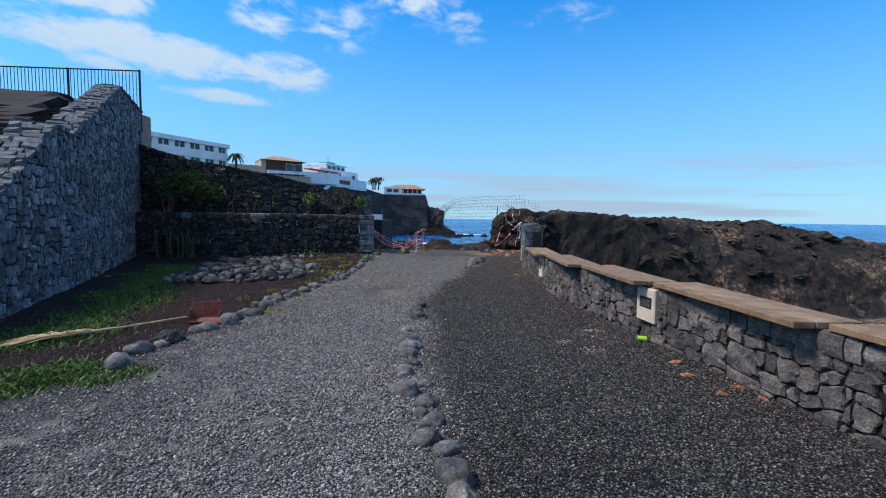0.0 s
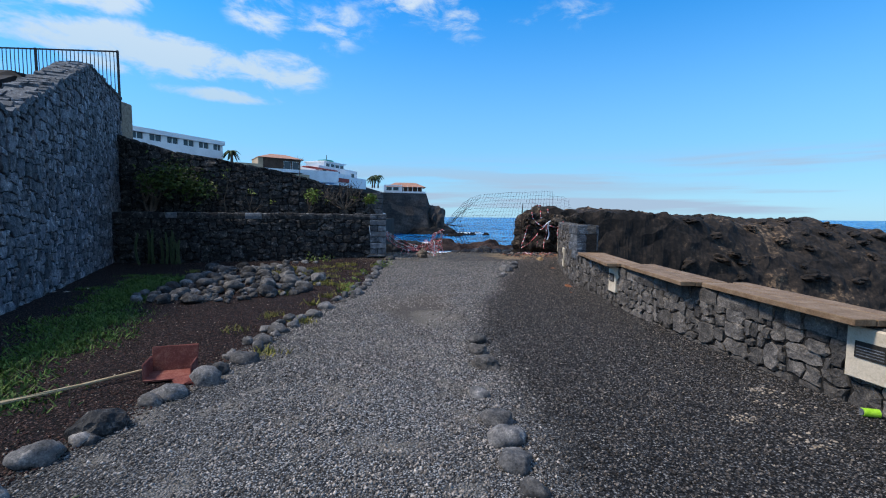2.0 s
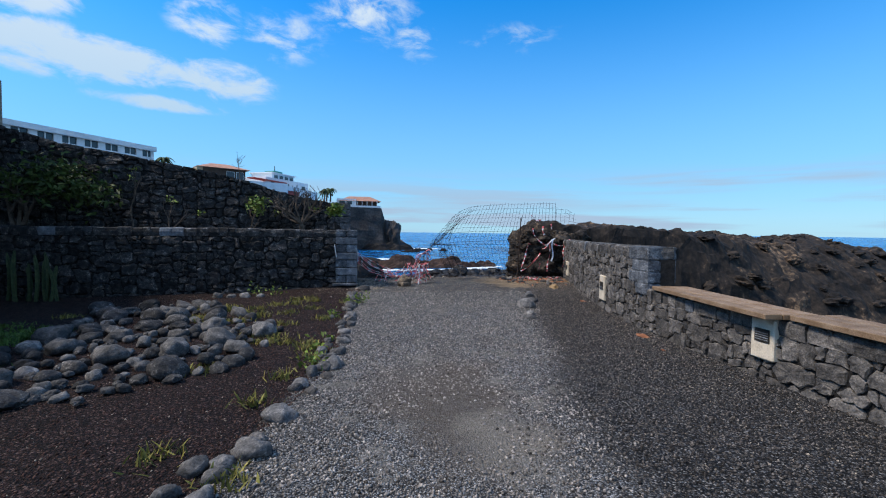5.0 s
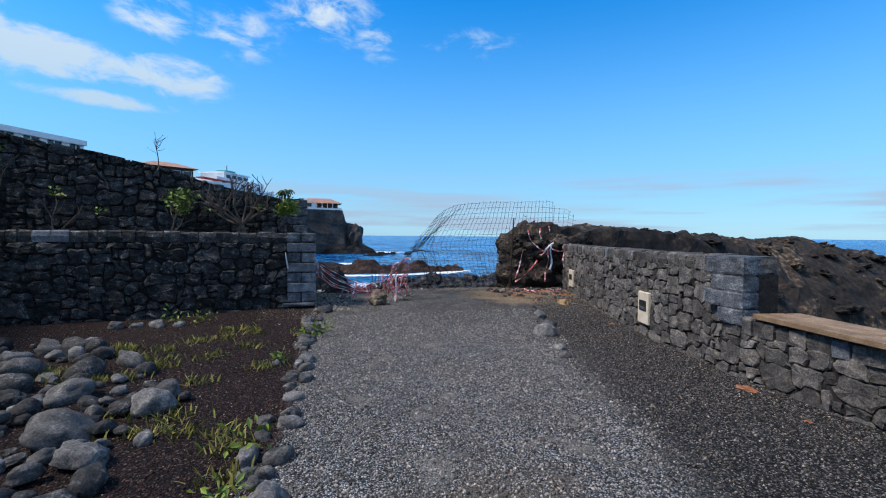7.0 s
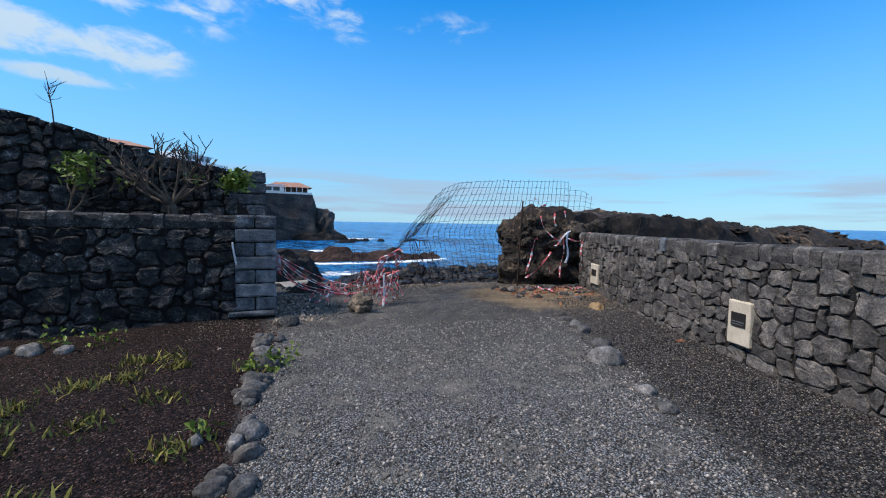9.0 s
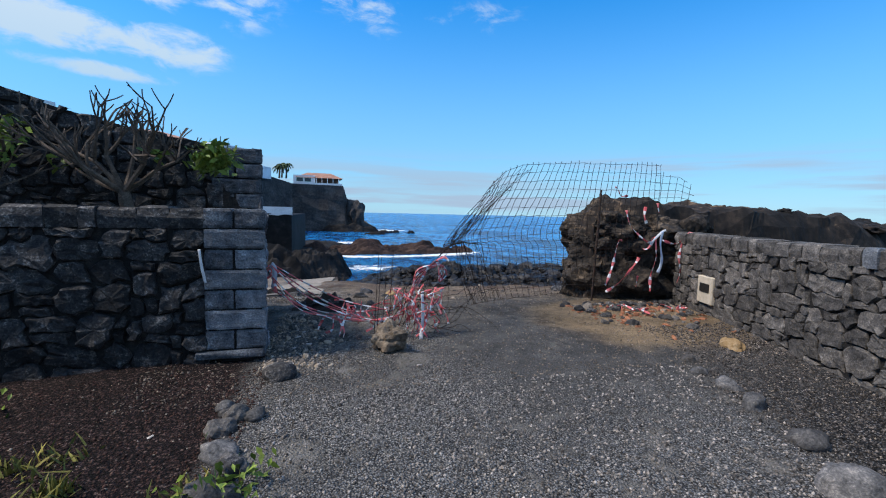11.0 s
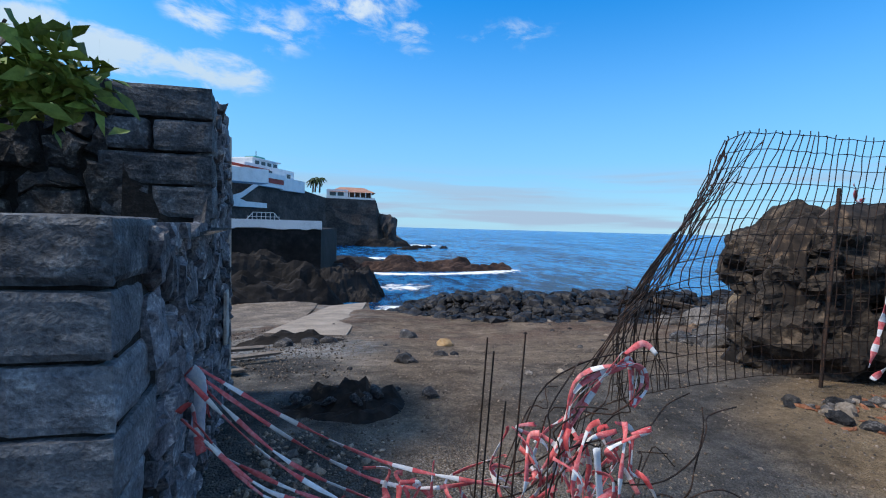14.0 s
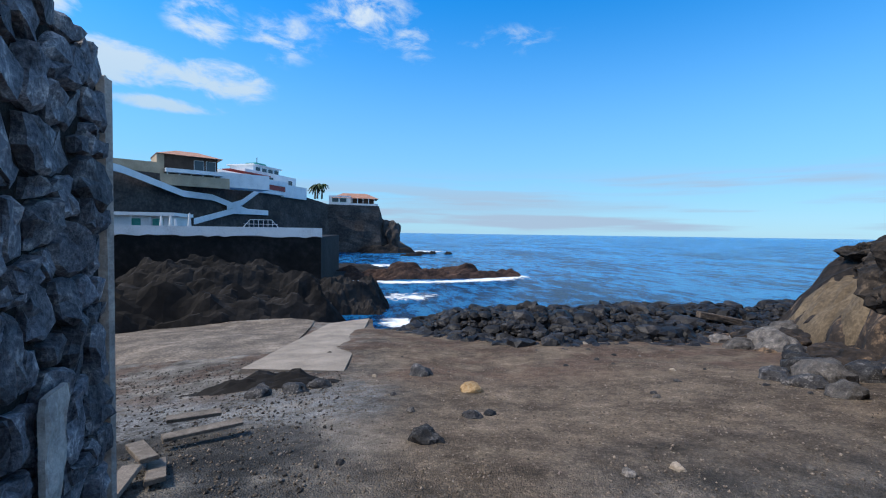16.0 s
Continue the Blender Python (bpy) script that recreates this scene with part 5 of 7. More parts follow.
for k, (x, y, s) in enumerate(((12, 118, 1.6), (15, 119, 1.1), (9, 110, 2.2), (18.5, 117, 0.9))):
    reef("sea_rock", x, y, s * 1.5, s, SEA + 0.75, 11 + k, M_LAVA_DARK, "small black rock awash in the sea")
knob = new("cliff_knob", rock_mesh("cliff_knob", 317, (2.3, 2.3, 4.3), M_CLIFF_HAZED, 4, 0.45, 0.8, 0.5, False))
knob.location = (5.9, 127.2, -3.6)
tagged(knob, "jagged lava pinnacle at the cliff point", "rock", kind="structure")
reef("cliff_foot", 4, 124, 9, 4, -1.2, 19, M_LAVA_DARK, "broken rock at the foot of the cliff")


def foam_patch(cx, cy, rx, ry, turn=0.0, ring=True):
    n = 22
    v, f, thick = [], [], []
    c, s = math.cos(turn), math.sin(turn)
    for j in range(n + 1):
        for i in range(n + 1):
            u, w = -1 + 2 * i / n, -1 + 2 * j / n
            r = math.hypot(u, w)
            v.append((cx + u * rx * c - w * ry * s, cy + u * rx * s + w * ry * c, SEA + 0.03))
            thick.append(max(0.0, 1 - r) if not ring else max(0.0, 1 - abs(r - 0.62) / 0.38))
    for j in range(n):
        for i in range(n):
            a = j * (n + 1) + i
            f.append((a, a + 1, a + n + 2, a + n + 1))
    ob = from_lists("foam", v, f, M_FOAM)
    at = ob.data.attributes.new("thick", "FLOAT", "POINT")
    at.data.foreach_set("value", thick)
    tagged(ob, "white sea foam round the rocks", "foam", kind="stuff")


foam_patch(5, 65.3, 16.5, 7.2, 0.06)
foam_patch(14, 132, 14, 12, 0.0, False)
foam_patch(2.6, 51, 4.5, 4.0, 0.3, False)
foam_patch(0.5, 83, 9, 6, 0.0, False)
foam_patch(1.0, 41.5, 2.8, 3.2, 0.0, False)


def palm(place, height, rng, fronds=14, size=1.6):
    p = empty("palm_tree", place)
    bm = bmesh.new()
    add_tube(bm, [(0, 0, 0), (0.08, 0, height * 0.5), (0.05, 0.05, height)], 0.22, 0.15, 7)
    part("trunk", bm, M_BRANCH, p)
    verts, faces = [], []
    for i in range(fronds):
        a = 2 * math.pi * i / fronds + rng.uniform(-0.2, 0.2)
        rise = rng.uniform(0.1, 0.9)
        prev = None
        for k in range(7):
            t = k / 6
            r = size * t
            z = height + size * (rise * t - 1.15 * t * t)
            c = Vector((math.cos(a) * r, math.sin(a) * r, z))
            w = 0.24 * size * (1 - abs(t - 0.45)) * 0.6
            side = Vector((-math.sin(a), math.cos(a), 0)) * w
            droop = Vector((0, 0, -w * 0.7))
            o = len(verts)
            verts += [tuple(c + side + droop), tuple(c), tuple(c - side + droop)]
            if prev is not None:
                faces += [(prev, prev + 1, o + 1, o), (prev + 1, prev + 2, o + 2, o + 1)]
            prev = o
    from_lists("crown", verts, faces, M_PALM, parent=p)
    tagged(p, "dark green palm tree on the clifftop", "palm tree", "clifftop palms")


rp = random.Random(31)
for pl, h in (((-11.6, 121, 9.2), 3.0), ((-10.7, 122, 9.2), 3.3), ((-12.3, 122.5, 9.2), 2.8)):
    palm(pl, h, rp, 16, 1.7)
palm((-25.6, 63, 7.6), 2.5, rp, 18, 1.15)


# ---- boulders and slabs of the shore ----
def shore_front(x):
    return lerp_table(x, [(-0.7, 31.0), (0.5, 28.9), (1.6, 28.1), (2.3, 27.5), (4.2, 26.5), (6.8, 26.6), (10, 28.0), (17, 29)]) + 0.25 * math.sin(x * 1.7)


def shore_bank(x, y):
    f = shore_front(x)
    k = smooth01(y, f + 0.4, f + 3) * (1 - smooth01(y, f + 6, f + 10.5)) * smooth01(x, -0.6, 2.2)
    return max(ground_height(x, y), SEA - 0.7) - 0.2 + 0.55 * k + 0.22 * fractal(x * 1.1, y * 1.1, 3, 4) * smooth01(k, 0, 0.4)


def build_shore():
    rng = random.Random(41)
    shapes = [rock_mesh("boulder", 50 + i, (1, rng.uniform(0.7, 1.0), rng.uniform(0.55, 0.85)), M_BOULDER, 3, 0.34, 0.45, 0.45, False) for i in range(9)]
    pale = [rock_mesh("pale_boulder", 70 + i, (1, 0.7, 0.45), M_PALE_ROCK, 3, 0.3, 0.4, 0.3, False) for i in range(3)]
    grey = [rock_mesh("grey_boulder", 90 + i, (1, 0.8, 0.6), M_BASALT, 3, 0.3, 0.4, 0.4, False) for i in range(3)]
    base = [([tuple(v.co) for v in me.vertices], [tuple(f.vertices) for f in me.polygons]) for me in (rock_mesh("bed_stone", 80 + i, (1, 0.8, 0.65), M_BOULDER, 2, 0.34, 0.45, 0.5, False) for i in range(6))]
    count, verts, faces = 0, [], []
    for _ in range(5200):
        x = rng.uniform(-0.7, 15)
        f = shore_front(x)
        y = f + 10.5 * rng.random() ** 1.2
        s = rng.uniform(0.05, 0.15) if y < f + 0.4 or rng.random() < 0.42 else rng.uniform(0.12, 0.25) if rng.random() < 0.93 else rng.uniform(0.25, 0.42)
        if y > f + 8 and rng.random() < 0.5:
            continue
        z = shore_bank(x, y) - 0.2 * s + 0.05
        m = pose(x, y, z, rng.uniform(-25, 25), rng.uniform(-25, 25), rng.uniform(0, 360)) @ Matrix.Scale(s, 4)
        if count < 298 and s > 0.11 and x < 10.5 and y < f + 4.5:
            light = 1 - smooth01(y, f, f + 1.2)
            ob = new("boulder", rng.choice(pale) if rng.random() < 0.16 * light else rng.choice(grey) if rng.random() < 0.5 * light else rng.choice(shapes))
            ob.matrix_world = m
            tagged(ob, "wave-worn black lava boulder in the shore bank", "boulder", "shore boulders")
            count += 1
        else:
            o = len(verts)
            bv, bf = base[rng.randrange(6)]
            verts += [tuple(m @ Vector(v)) for v in bv]
            faces += [tuple(i + o for i in q) for q in bf]
    bed = from_lists("boulder_bed", verts, faces, M_BOULDER_ISL, smooth=False)
    tagged(bed, "close-packed black beach stones between the boulders", "stones", kind="stuff")
    # bank of rock under the boulders, which they rest in
    b = height_sheet("shore_bank", axis([(-0.8, 18, 0.25)]), axis([(26, 40, 0.25)]), shore_bank, M_BOULDER, smooth=False)
    tagged(b, "bank of black rock along the waterline", "rock bank", kind="structure")
    # driftwood beam on the bank
    log = part("driftwood_beam", rough_block((-0.75, -0.13, -0.1), (0.75, 0.13, 0.1), 0.0, 0.03), M_BRANCH)
    log.matrix_world = pose(9.6, 29.3, shore_bank(9.6, 29.3) + 0.36, 0, 10, -12)
    tagged(log, "dark weathered driftwood beam lying on beach boulders", "driftwood")
    # concrete slab and broken slope beside it
    slab = [(-2.35, 33.3), (-0.98, 34.0), (-1.55, 25.6), (-3.3, 25.9)]
    v = [(x, y, z) for (x, y), z in zip(slab, (-1.5, -1.5, -0.74, -0.72))]
    v += [(x, y, z - 0.5) for x, y, z in v]
    sl = from_lists("concrete_ramp", v, [(3, 2, 1, 0), (4, 5, 6, 7), (0, 1, 5, 4), (1, 2, 6, 5), (2, 3, 7, 6), (3, 0, 4, 7)], M_CONCRETE)
    tagged(sl, "pale worn concrete boat ramp down to the water", "ramp")
    apron = height_sheet("concrete_apron", axis([(-14, -2.9, 0.3)]), axis([(26.5, 34.4, 0.3)]), lambda x, y: ground_height(x, y) + 0.10 * smooth01(y, 27, 28.5) + 0.05 * fractal(x * 0.8, y * 0.8, 2) - 0.06, M_RUBBLE)
    tagged(apron, "cracked pale concrete and rubble slope above the water", "pavement", kind="structure")
    far = reef("cove_rock", -9, 36.6, 9.5, 3.4, -0.25, 23, M_LAVA_DARK, "black lava ledge behind the concrete slope")


build_shore()


# ---- seats, plates and rails ----
def build_seats():
    joints = [-3.6, -1.2, 1.0, 3.2, 5.38, 7.4, 9.52, 11.95]
    for y0, y1 in zip(joints, joints[1:]):
        a, b = Vector((right_x(y0 + 0.03) - 0.14, y0 + 0.03)), Vector((right_x(y1 - 0.04) + 0.08, y1 - 0.04))
        seat = empty("timber_seat", (a.x, a.y, 0.725))
        u = (b - a).normalized()
        n = Vector((-u.y, u.x))
        ang = math.atan2(u.y, u.x)
        ln = (b - a).length
        m = Matrix.Rotation(ang, 4, "Z")
        rng = random.Random(int(y0 * 10) + 90)
        for k in range(3):
            d0 = 0.13 - k * 0.195
            bm = box_bm((0, d0 - 0.186, 0.0), (ln, d0, 0.058), 0.006)
            bmesh.ops.subdivide_edges(bm, edges=[e for e in bm.edges if e.calc_length() > 1], cuts=5)
            for v in bm.verts:
                v.co.z += 0.006 * noise.noise(Vector((v.co.x * 1.3, y0, k))) + rng.uniform(-0.001, 0.001)
                v.co.y += 0.006 * noise.noise(Vector((v.co.x * 1.1, y0 + 5, k)))
            bm.transform(m)
            part("board", bm, M_WOOD, seat)
        tagged(seat, "weathered brown timber seat on the stone wall", "bench seat", "wall seats")


build_seats()


def plaque(y, z0, z1, w, lines, frame_out=0.075):
    x = right_x(y)
    ang = math.atan2(1.0, (right_x(y + 0.3) - right_x(y - 0.3)) / 0.6)
    p = empty("wall_plaque", (x, y, z0))
    m = Matrix.Rotation(ang, 4, "Z")
    h = z1 - z0
    part("stone", box_bm((-w / 2, -0.05, 0), (w / 2, frame_out, h), 0.012, 0.003, m), M_PLAQUE, p, "cream stone block")
    plate = part("plate", box_bm((-w * 0.34, frame_out, h * 0.42), (w * 0.30, frame_out + 0.012, h * 0.74), 0.004, 0, m), M_PLATE, p, "dark engraved metal plate")
    for i in range(lines):
        zz = h * (0.47 + 0.055 * i)
        part("text_line", box_bm((-w * 0.29, frame_out + 0.011, zz), (w * 0.25, frame_out + 0.0145, zz + h * 0.018), 0, 0, m), M_BLOCK, plate)
    tagged(p, "cream stone block with a dark plate set in the wall", "plaque", "wall plaques")


plaque(5.45, 0.25, 0.69, 0.38, 4)
plaque(9.78, 0.24, 0.70, 0.30, 4)
plaque(14.12, 0.21, 0.73, 0.34, 2)
plaque(18.32, 0.30, 0.74, 0.42, 0)


def build_railing():
    r = empty("iron_railing", (-12.1, 19.7, 6.0))
    for z in (0.06, 1.62):
        part("rail", box_bm((-8, -0.02, z), (0.02, 0.02, z + 0.045)), M_METAL, r)
    n = 56
    bar = box_bm((-0.009, -0.009, 0.06), (0.009, 0.009, 1.62))
    me = bpy.data.meshes.new("bar")
    bar.to_mesh(me)
    bar.free()
    me.materials.append(M_METAL)
    for i in range(n):
        b = new("bar", me)
        b.parent = r
        b.location = (-0.14 * (i + 1), 0, 0)
    for x in (0.0, -2.9, -5.8):
        part("post", box_bm((x - 0.03, -0.03, -0.5 if x else -0.9), (x + 0.03, 0.03, 1.68)), M_METAL, r)
    tagged(r, "tall dark iron railing with upright bars above the stairs", "railing")
    b = empty("leaning_board", (-13.4, 17.6, 5.4))
    part("panel", box_bm((-0.75, -0.25, -0.03), (0.75, 0.25, 0.03), 0.01, 0.01, pose(0, 0, 0.35, 10, 26, 10)), M_METAL, b)
    part("strut", box_bm((0.35, -0.03, -0.1), (0.41, 0.03, 0.3)), M_METAL, b)
    tagged(b, "dark board propped up at the top of the stairs", "board")
    # the flight of steps behind the sloping wall
    flight = tagged(new("stairs"), "worn brown stone steps climbing behind the wall", "stairs", kind="structure")
    ang = math.degrees(math.atan2(1.0, -0.4414)) - 90
    for i in range(14):
        y = 9.2 + i * 0.5
        z = 2.45 + i * 0.19
        x = stair_wall_x(y) - 0.55
        part("step", box_bm((-3.6, 0, -0.6), (0.0, 0.6, 0.19), 0.015, 0.008, pose(x, y, z, 0, 0, ang)), M_LAVA, flight)


build_railing()


# ---- loose stones ----
COB = [rock_mesh("cobble", 100 + i, (1, RNG.uniform(0.62, 0.95), RNG.uniform(0.55, 0.8)), M_COBBLE, 3, 0.32, 0.5, 0.26) for i in range(10)]
ROUGH = [rock_mesh("rough_stone", 130 + i, (1, 0.8, 0.7), M_BASALT_GREY, 3, 0.3, 0.4, 0.3, False) for i in range(4)]
PALE = [rock_mesh("pale_stone", 140 + i, (1, 0.8, 0.65), M_PALE_ROCK, 3, 0.3, 0.4, 0.3, False) for i in range(3)]
DARK = [rock_mesh("dark_stone", 150 + i, (1, 0.8, 0.65), M_BASALT, 3, 0.3, 0.4, 0.25, False) for i in range(4)]


DARK_ROUND = [rock_mesh("dark_cobble", 155, (1, 0.85, 0.75), M_BASALT, 3, 0.2, 0.5, 0.1)]


def stone(x, y, r, rng, kinds, name, label, group, sink=0.25, lift=0.0, tilt=12):
    ob = new(name, rng.choice(kinds))
    ob.matrix_world = pose(x, y, ground_height(x, y) - sink * r + lift, rng.uniform(-tilt, tilt), rng.uniform(-tilt, tilt), rng.uniform(0, 360)) @ Matrix.Scale(r, 4)
    return tagged(ob, label, "stone", group)


def build_stones():
    rng = random.Random(51)
    centre = [(-0.02, 2.31, 0.10), (-0.05, 2.54, 0.12), (-0.07, 2.85, 0.09), (-0.2, 3.0, 0.08), (-0.16, 3.24, 0.09), (-0.24, 3.41, 0.07), (-0.18, 3.59, 0.08), (-0.38, 3.83, 0.12), (-0.19, 4.0, 0.06), (-0.39, 4.3, 0.08), (-0.31, 4.59, 0.08), (-0.36, 4.86, 0.09), (-0.34, 5.16, 0.11), (-0.36, 5.47, 0.12), (-0.42, 5.97, 0.09), (-0.24, 6.68, 0.13), (-0.26, 7.13, 0.1), (-0.19, 7.57, 0.1)]
    for x, y, r in centre + [(0.02, 1.95, 0.1), (0.0, 1.6, 0.11), (0.05, 1.2, 0.1), (-0.02, 0.8, 0.11)]:
        stone(x, y, r * 1.15, rng, ROUGH if y in (6.68, 7.13, 2.31) else COB, "edging_stone", "rounded grey stone edging the gravel path", "path edging stones")
    left = [(-3.34, 4.62, 0.13), (-3.41, 5.07, 0.13), (-3.19, 5.89, 0.11), (-3.12, 6.04, 0.13), (-2.95, 6.34, 0.15), (-2.93, 6.59, 0.1), (-2.84, 6.95, 0.17), (-2.88, 7.63, 0.12), (-2.83, 8.1, 0.15), (-2.70, 8.4, 0.12), (-2.55, 8.95, 0.15), (-2.48, 9.54, 0.13), (-2.41, 10.31, 0.09), (-2.12, 10.95, 0.14), (-2.1, 11.5, 0.12), (-2.07, 12.26, 0.1), (-2.08, 12.72, 0.11), (-1.99, 13.23, 0.11), (-2.09, 13.8, 0.09), (-2.36, 13.91, 0.07), (-2.05, 14.9, 0.12), (-2.0, 15.3, 0.12), (-2.03, 15.75, 0.12), (-1.85, 17.1, 0.1)]
    for x, y, r in left:
        stone(x, y, r * 1.02, rng, COB + COB + DARK, "kerb_stone", "grey stone in the kerb of the planted bed", "bed kerb stones")
    for i in range(52):
        y = rng.uniform(5.0, 16.6)
        x = lerp_table(y, [(4.6, -3.35), (6.3, -2.95), (8.1, -2.8), (9.5, -2.48), (11, -2.13), (13.2, -2.0), (17, -1.9)]) + rng.uniform(-0.22, 0.06)
        stone(x, y, rng.uniform(0.05, 0.115), rng, COB + ROUGH + DARK_ROUND * 2, "kerb_stone", "small grey stone in the kerb of the planted bed", "bed kerb stones")
    stone(-3.29, 5.45, 0.17, rng, DARK, "dark_rock", "rough dark lava rock beside the kerb", "", 0.2)
    for x, y, r in ((1.67, 14.51, 0.2), (2.01, 15.03, 0.13), (2.14, 15.55, 0.13), (2.31, 15.95, 0.13), (2.34, 16.3, 0.09), (2.52, 16.61, 0.09), (1.45, 13.7, 0.1), (1.3, 13.3, 0.09), (1.85, 14.75, 0.08)):
        stone(x, y, r, rng, COB + ROUGH[:1], "edging_stone", "flat grey stone between gravel and cinder", "path edging stones", 0.35)
    # the heap of cobbles in the bed
    placed = []
    tries = 0
    while len(placed) < 235 and tries < 14000:
        tries += 1
        x, y = rng.uniform(-7.6, -3.0), rng.uniform(10.1, 15.6)
        cx = lerp_table(y, [(10.2, -5.2), (11.5, -4.6), (13, -4.7), (15.6, -6.0)])
        if abs(x - cx) > lerp_table(y, [(10.2, 0.9), (11.3, 1.75), (13, 1.6), (15.6, 1.0)]):
            continue
        r = rng.uniform(0.05, 0.1) if rng.random() < 0.55 else rng.uniform(0.1, 0.21)
        if any(math.hypot(x - a, y - b) < (r + c) * 0.72 for a, b, c in placed):
            continue
        placed.append((x, y, r))
        stone(x, y, r, rng, COB + DARK + DARK_ROUND * 8, "heap_cobble", "rounded blue-grey beach cobble in a loose heap", "heap of cobbles", 0.2, 0.04 * rng.random(), 22)
    for x, y, r in ((-5.2, 16.7, 0.17), (-4.9, 16.75, 0.13), (-4.6, 16.7, 0.14), (-4.2, 16.6, 0.09)):
        stone(x, y, r, rng, COB, "heap_cobble", "pale cobble at the foot of the wall", "heap of cobbles")
    # stones on the earth towards the shore
    for x, y, r, k, lab in ((0.22, 23.6, 0.15, [rock_mesh("ochre_stone", 160, (1, 0.8, 0.75), M_OCHRE_ROCK, 3, 0.3, 0.4, 0.3, False)], "ochre stone on bare earth"), (-0.31, 24.9, 0.24, DARK, "dark stone on bare earth"), (-0.70, 21.6, 0.16, DARK, "dark flat rock half sunk in earth"), (-1.85, 24.3, 0.17, DARK, "dark stone beside the concrete ramp"), (-2.15, 24.1, 0.2, DARK, "dark stone beside the concrete ramp"), (-2.55, 23.9, 0.2, DARK, "dark stone beside the concrete ramp"), (-0.1, 22.3, 0.11, DARK, "dark stone on bare earth"), (0.12, 22.4, 0.08, DARK, "dark stone on bare earth")):
        stone(x, y, r, rng, k, "loose_rock", lab, "loose rocks", 0.35)
    for x, y, r in ((5.7, 23.5, 0.4), (5.3, 23.0, 0.42), (4.8, 23.3, 0.28), (4.6, 22.7, 0.25), (7.1, 24.9, 0.3), (7.5, 25.7, 0.55), (6.4, 24.2, 0.35), (6.0, 22.9, 0.4), (8.6, 26.4, 0.6), (9.6, 27.0, 0.7), (8.0, 27.0, 0.35), (4.3, 22.0, 0.22), (6.9, 26.0, 0.3), (7.6, 27.3, 0.25)):
        stone(x, y, r, rng, DARK + ROUGH, "fallen_rock", "grey rock fallen from the lava outcrop", "fallen rocks", 0.3)
    for i in range(40):
        x, y = rng.uniform(-2.5, 6), rng.uniform(19.5, 28.5)
        stone(x, y, rng.uniform(0.02, 0.06), rng, DARK + ROUGH + PALE, "loose_rock", "small stone on bare earth", "loose rocks", 0.3)
    stone(-1.78, 16.98, 0.15, rng, DARK_ROUND, "dark_cobble", "dark rounded cobble beside the wall end", "", 0.3)
    stone(-0.70, 17.5, 0.17, rng, [rock_mesh("pitted_rock", 163, (1, 0.75, 1.0), M_PITTED, 4, 0.5, 0.5, 0.75, False)], "footing_rock", "pale pitted rock that weighs down the barrier", "", 0.15)
    stone(3.4, 16.85, 0.15, rng, [rock_mesh("ochre_rock", 161, (1, 0.7, 0.6), M_OCHRE_ROCK, 3, 0.3, 0.4, 0.3, False)], "ochre_rock", "ochre rock at the foot of the wall", "", 0.25)
    # debris at the foot of the outcrop
    shard = rock_mesh("shard", 170, (1, 0.55, 0.45), M_ORANGE, 2, 0.5, 0.3, 0.9, False)
    chip = rock_mesh("white_chip", 171, (0.8, 0.5, 0.16), M_PLASTER, 2, 0.5, 0.3, 0.8, False)
    for i in range(290):
        x = 2.5 + 2.3 * rng.random()
        y = lerp_table(x, [(2.6, 19.4), (5, 19.3)]) - abs(rng.gauss(0, 0.75))
        y = max(y, 17.0 + (x - 2.6) * 0.25)
        if x > right_x(y) - 0.1:
            continue
        k = rng.random()
        kinds, nm, lab = (([shard], "brick_shard", "broken orange brick shard in debris") if k < 0.55 else ([chip], "litter_scrap", "white litter scrap in debris") if k < 0.61 else (ROUGH + DARK + PALE[:1], "rubble_piece", "grey rubble piece in debris"))
        stone(x, y, rng.uniform(0.025, 0.1) if k > 0.66 else rng.uniform(0.02, 0.06), rng, kinds, nm, lab, "debris under the outcrop", 0.2, 0, 30)
    for x, y, r in ((2.44, 4.13, 0.05), (2.5, 3.71, 0.04), (2.76, 3.85, 0.05), (2.8, 3.6, 0.035), (2.53, 11.76, 0.08), (2.55, 4.5, 0.05), (2.3, 11.0, 0.03), (3.2, 14.9, 0.05)):
        stone(x, y, r, rng, [shard], "brick_shard", "orange brick shard on black cinder", "brick shards", 0.1, 0, 10)
    for x, y, r in ((-8.58, 11.79, 0.08), (-8.29, 11.75, 0.08), (-8.1, 12.1, 0.05), (-2.54, 16.1, 0.03), (-0.46, 16.98, 0.05), (-1.7, 17.3, 0.035), (-1.55, 17.9, 0.05), (-1.7, 18.2, 0.06), (-1.5, 18.4, 0.04), (-1.8, 18.6, 0.05), (-1.35, 17.6, 0.03)):
        stone(x, y, r, rng, [chip], "litter_scrap", "scrap of white litter on the ground", "litter", 0.1, 0, 15)
    for i in range(110):
        x, y = -1.9 + abs(rng.gauss(0, 0.33)), rng.uniform(17.1, 19.2)
        stone(x, y, rng.uniform(0.015, 0.05), rng, ROUGH + PALE + [chip], "rubble_piece", "grey and white rubble at the wall's foot", "rubble by the wall", 0.2, 0, 30)
    # pale dust spills on the cinder
    for x, y, r in ((2.08, 5.55, 0.2), (1.84, 5.0, 0.18), (1.6, 5.4, 0.1), (2.2, 5.9, 0.12)):
        for k in range(34):
            stone(x + rng.gauss(0, r * 0.6), y + rng.gauss(0, r * 0.45), rng.uniform(0.004, 0.015), rng, PALE, "mortar_crumb", "pale mortar crumb on black cinder", "mortar crumbs", 0.4, 0, 20)


build_stones()


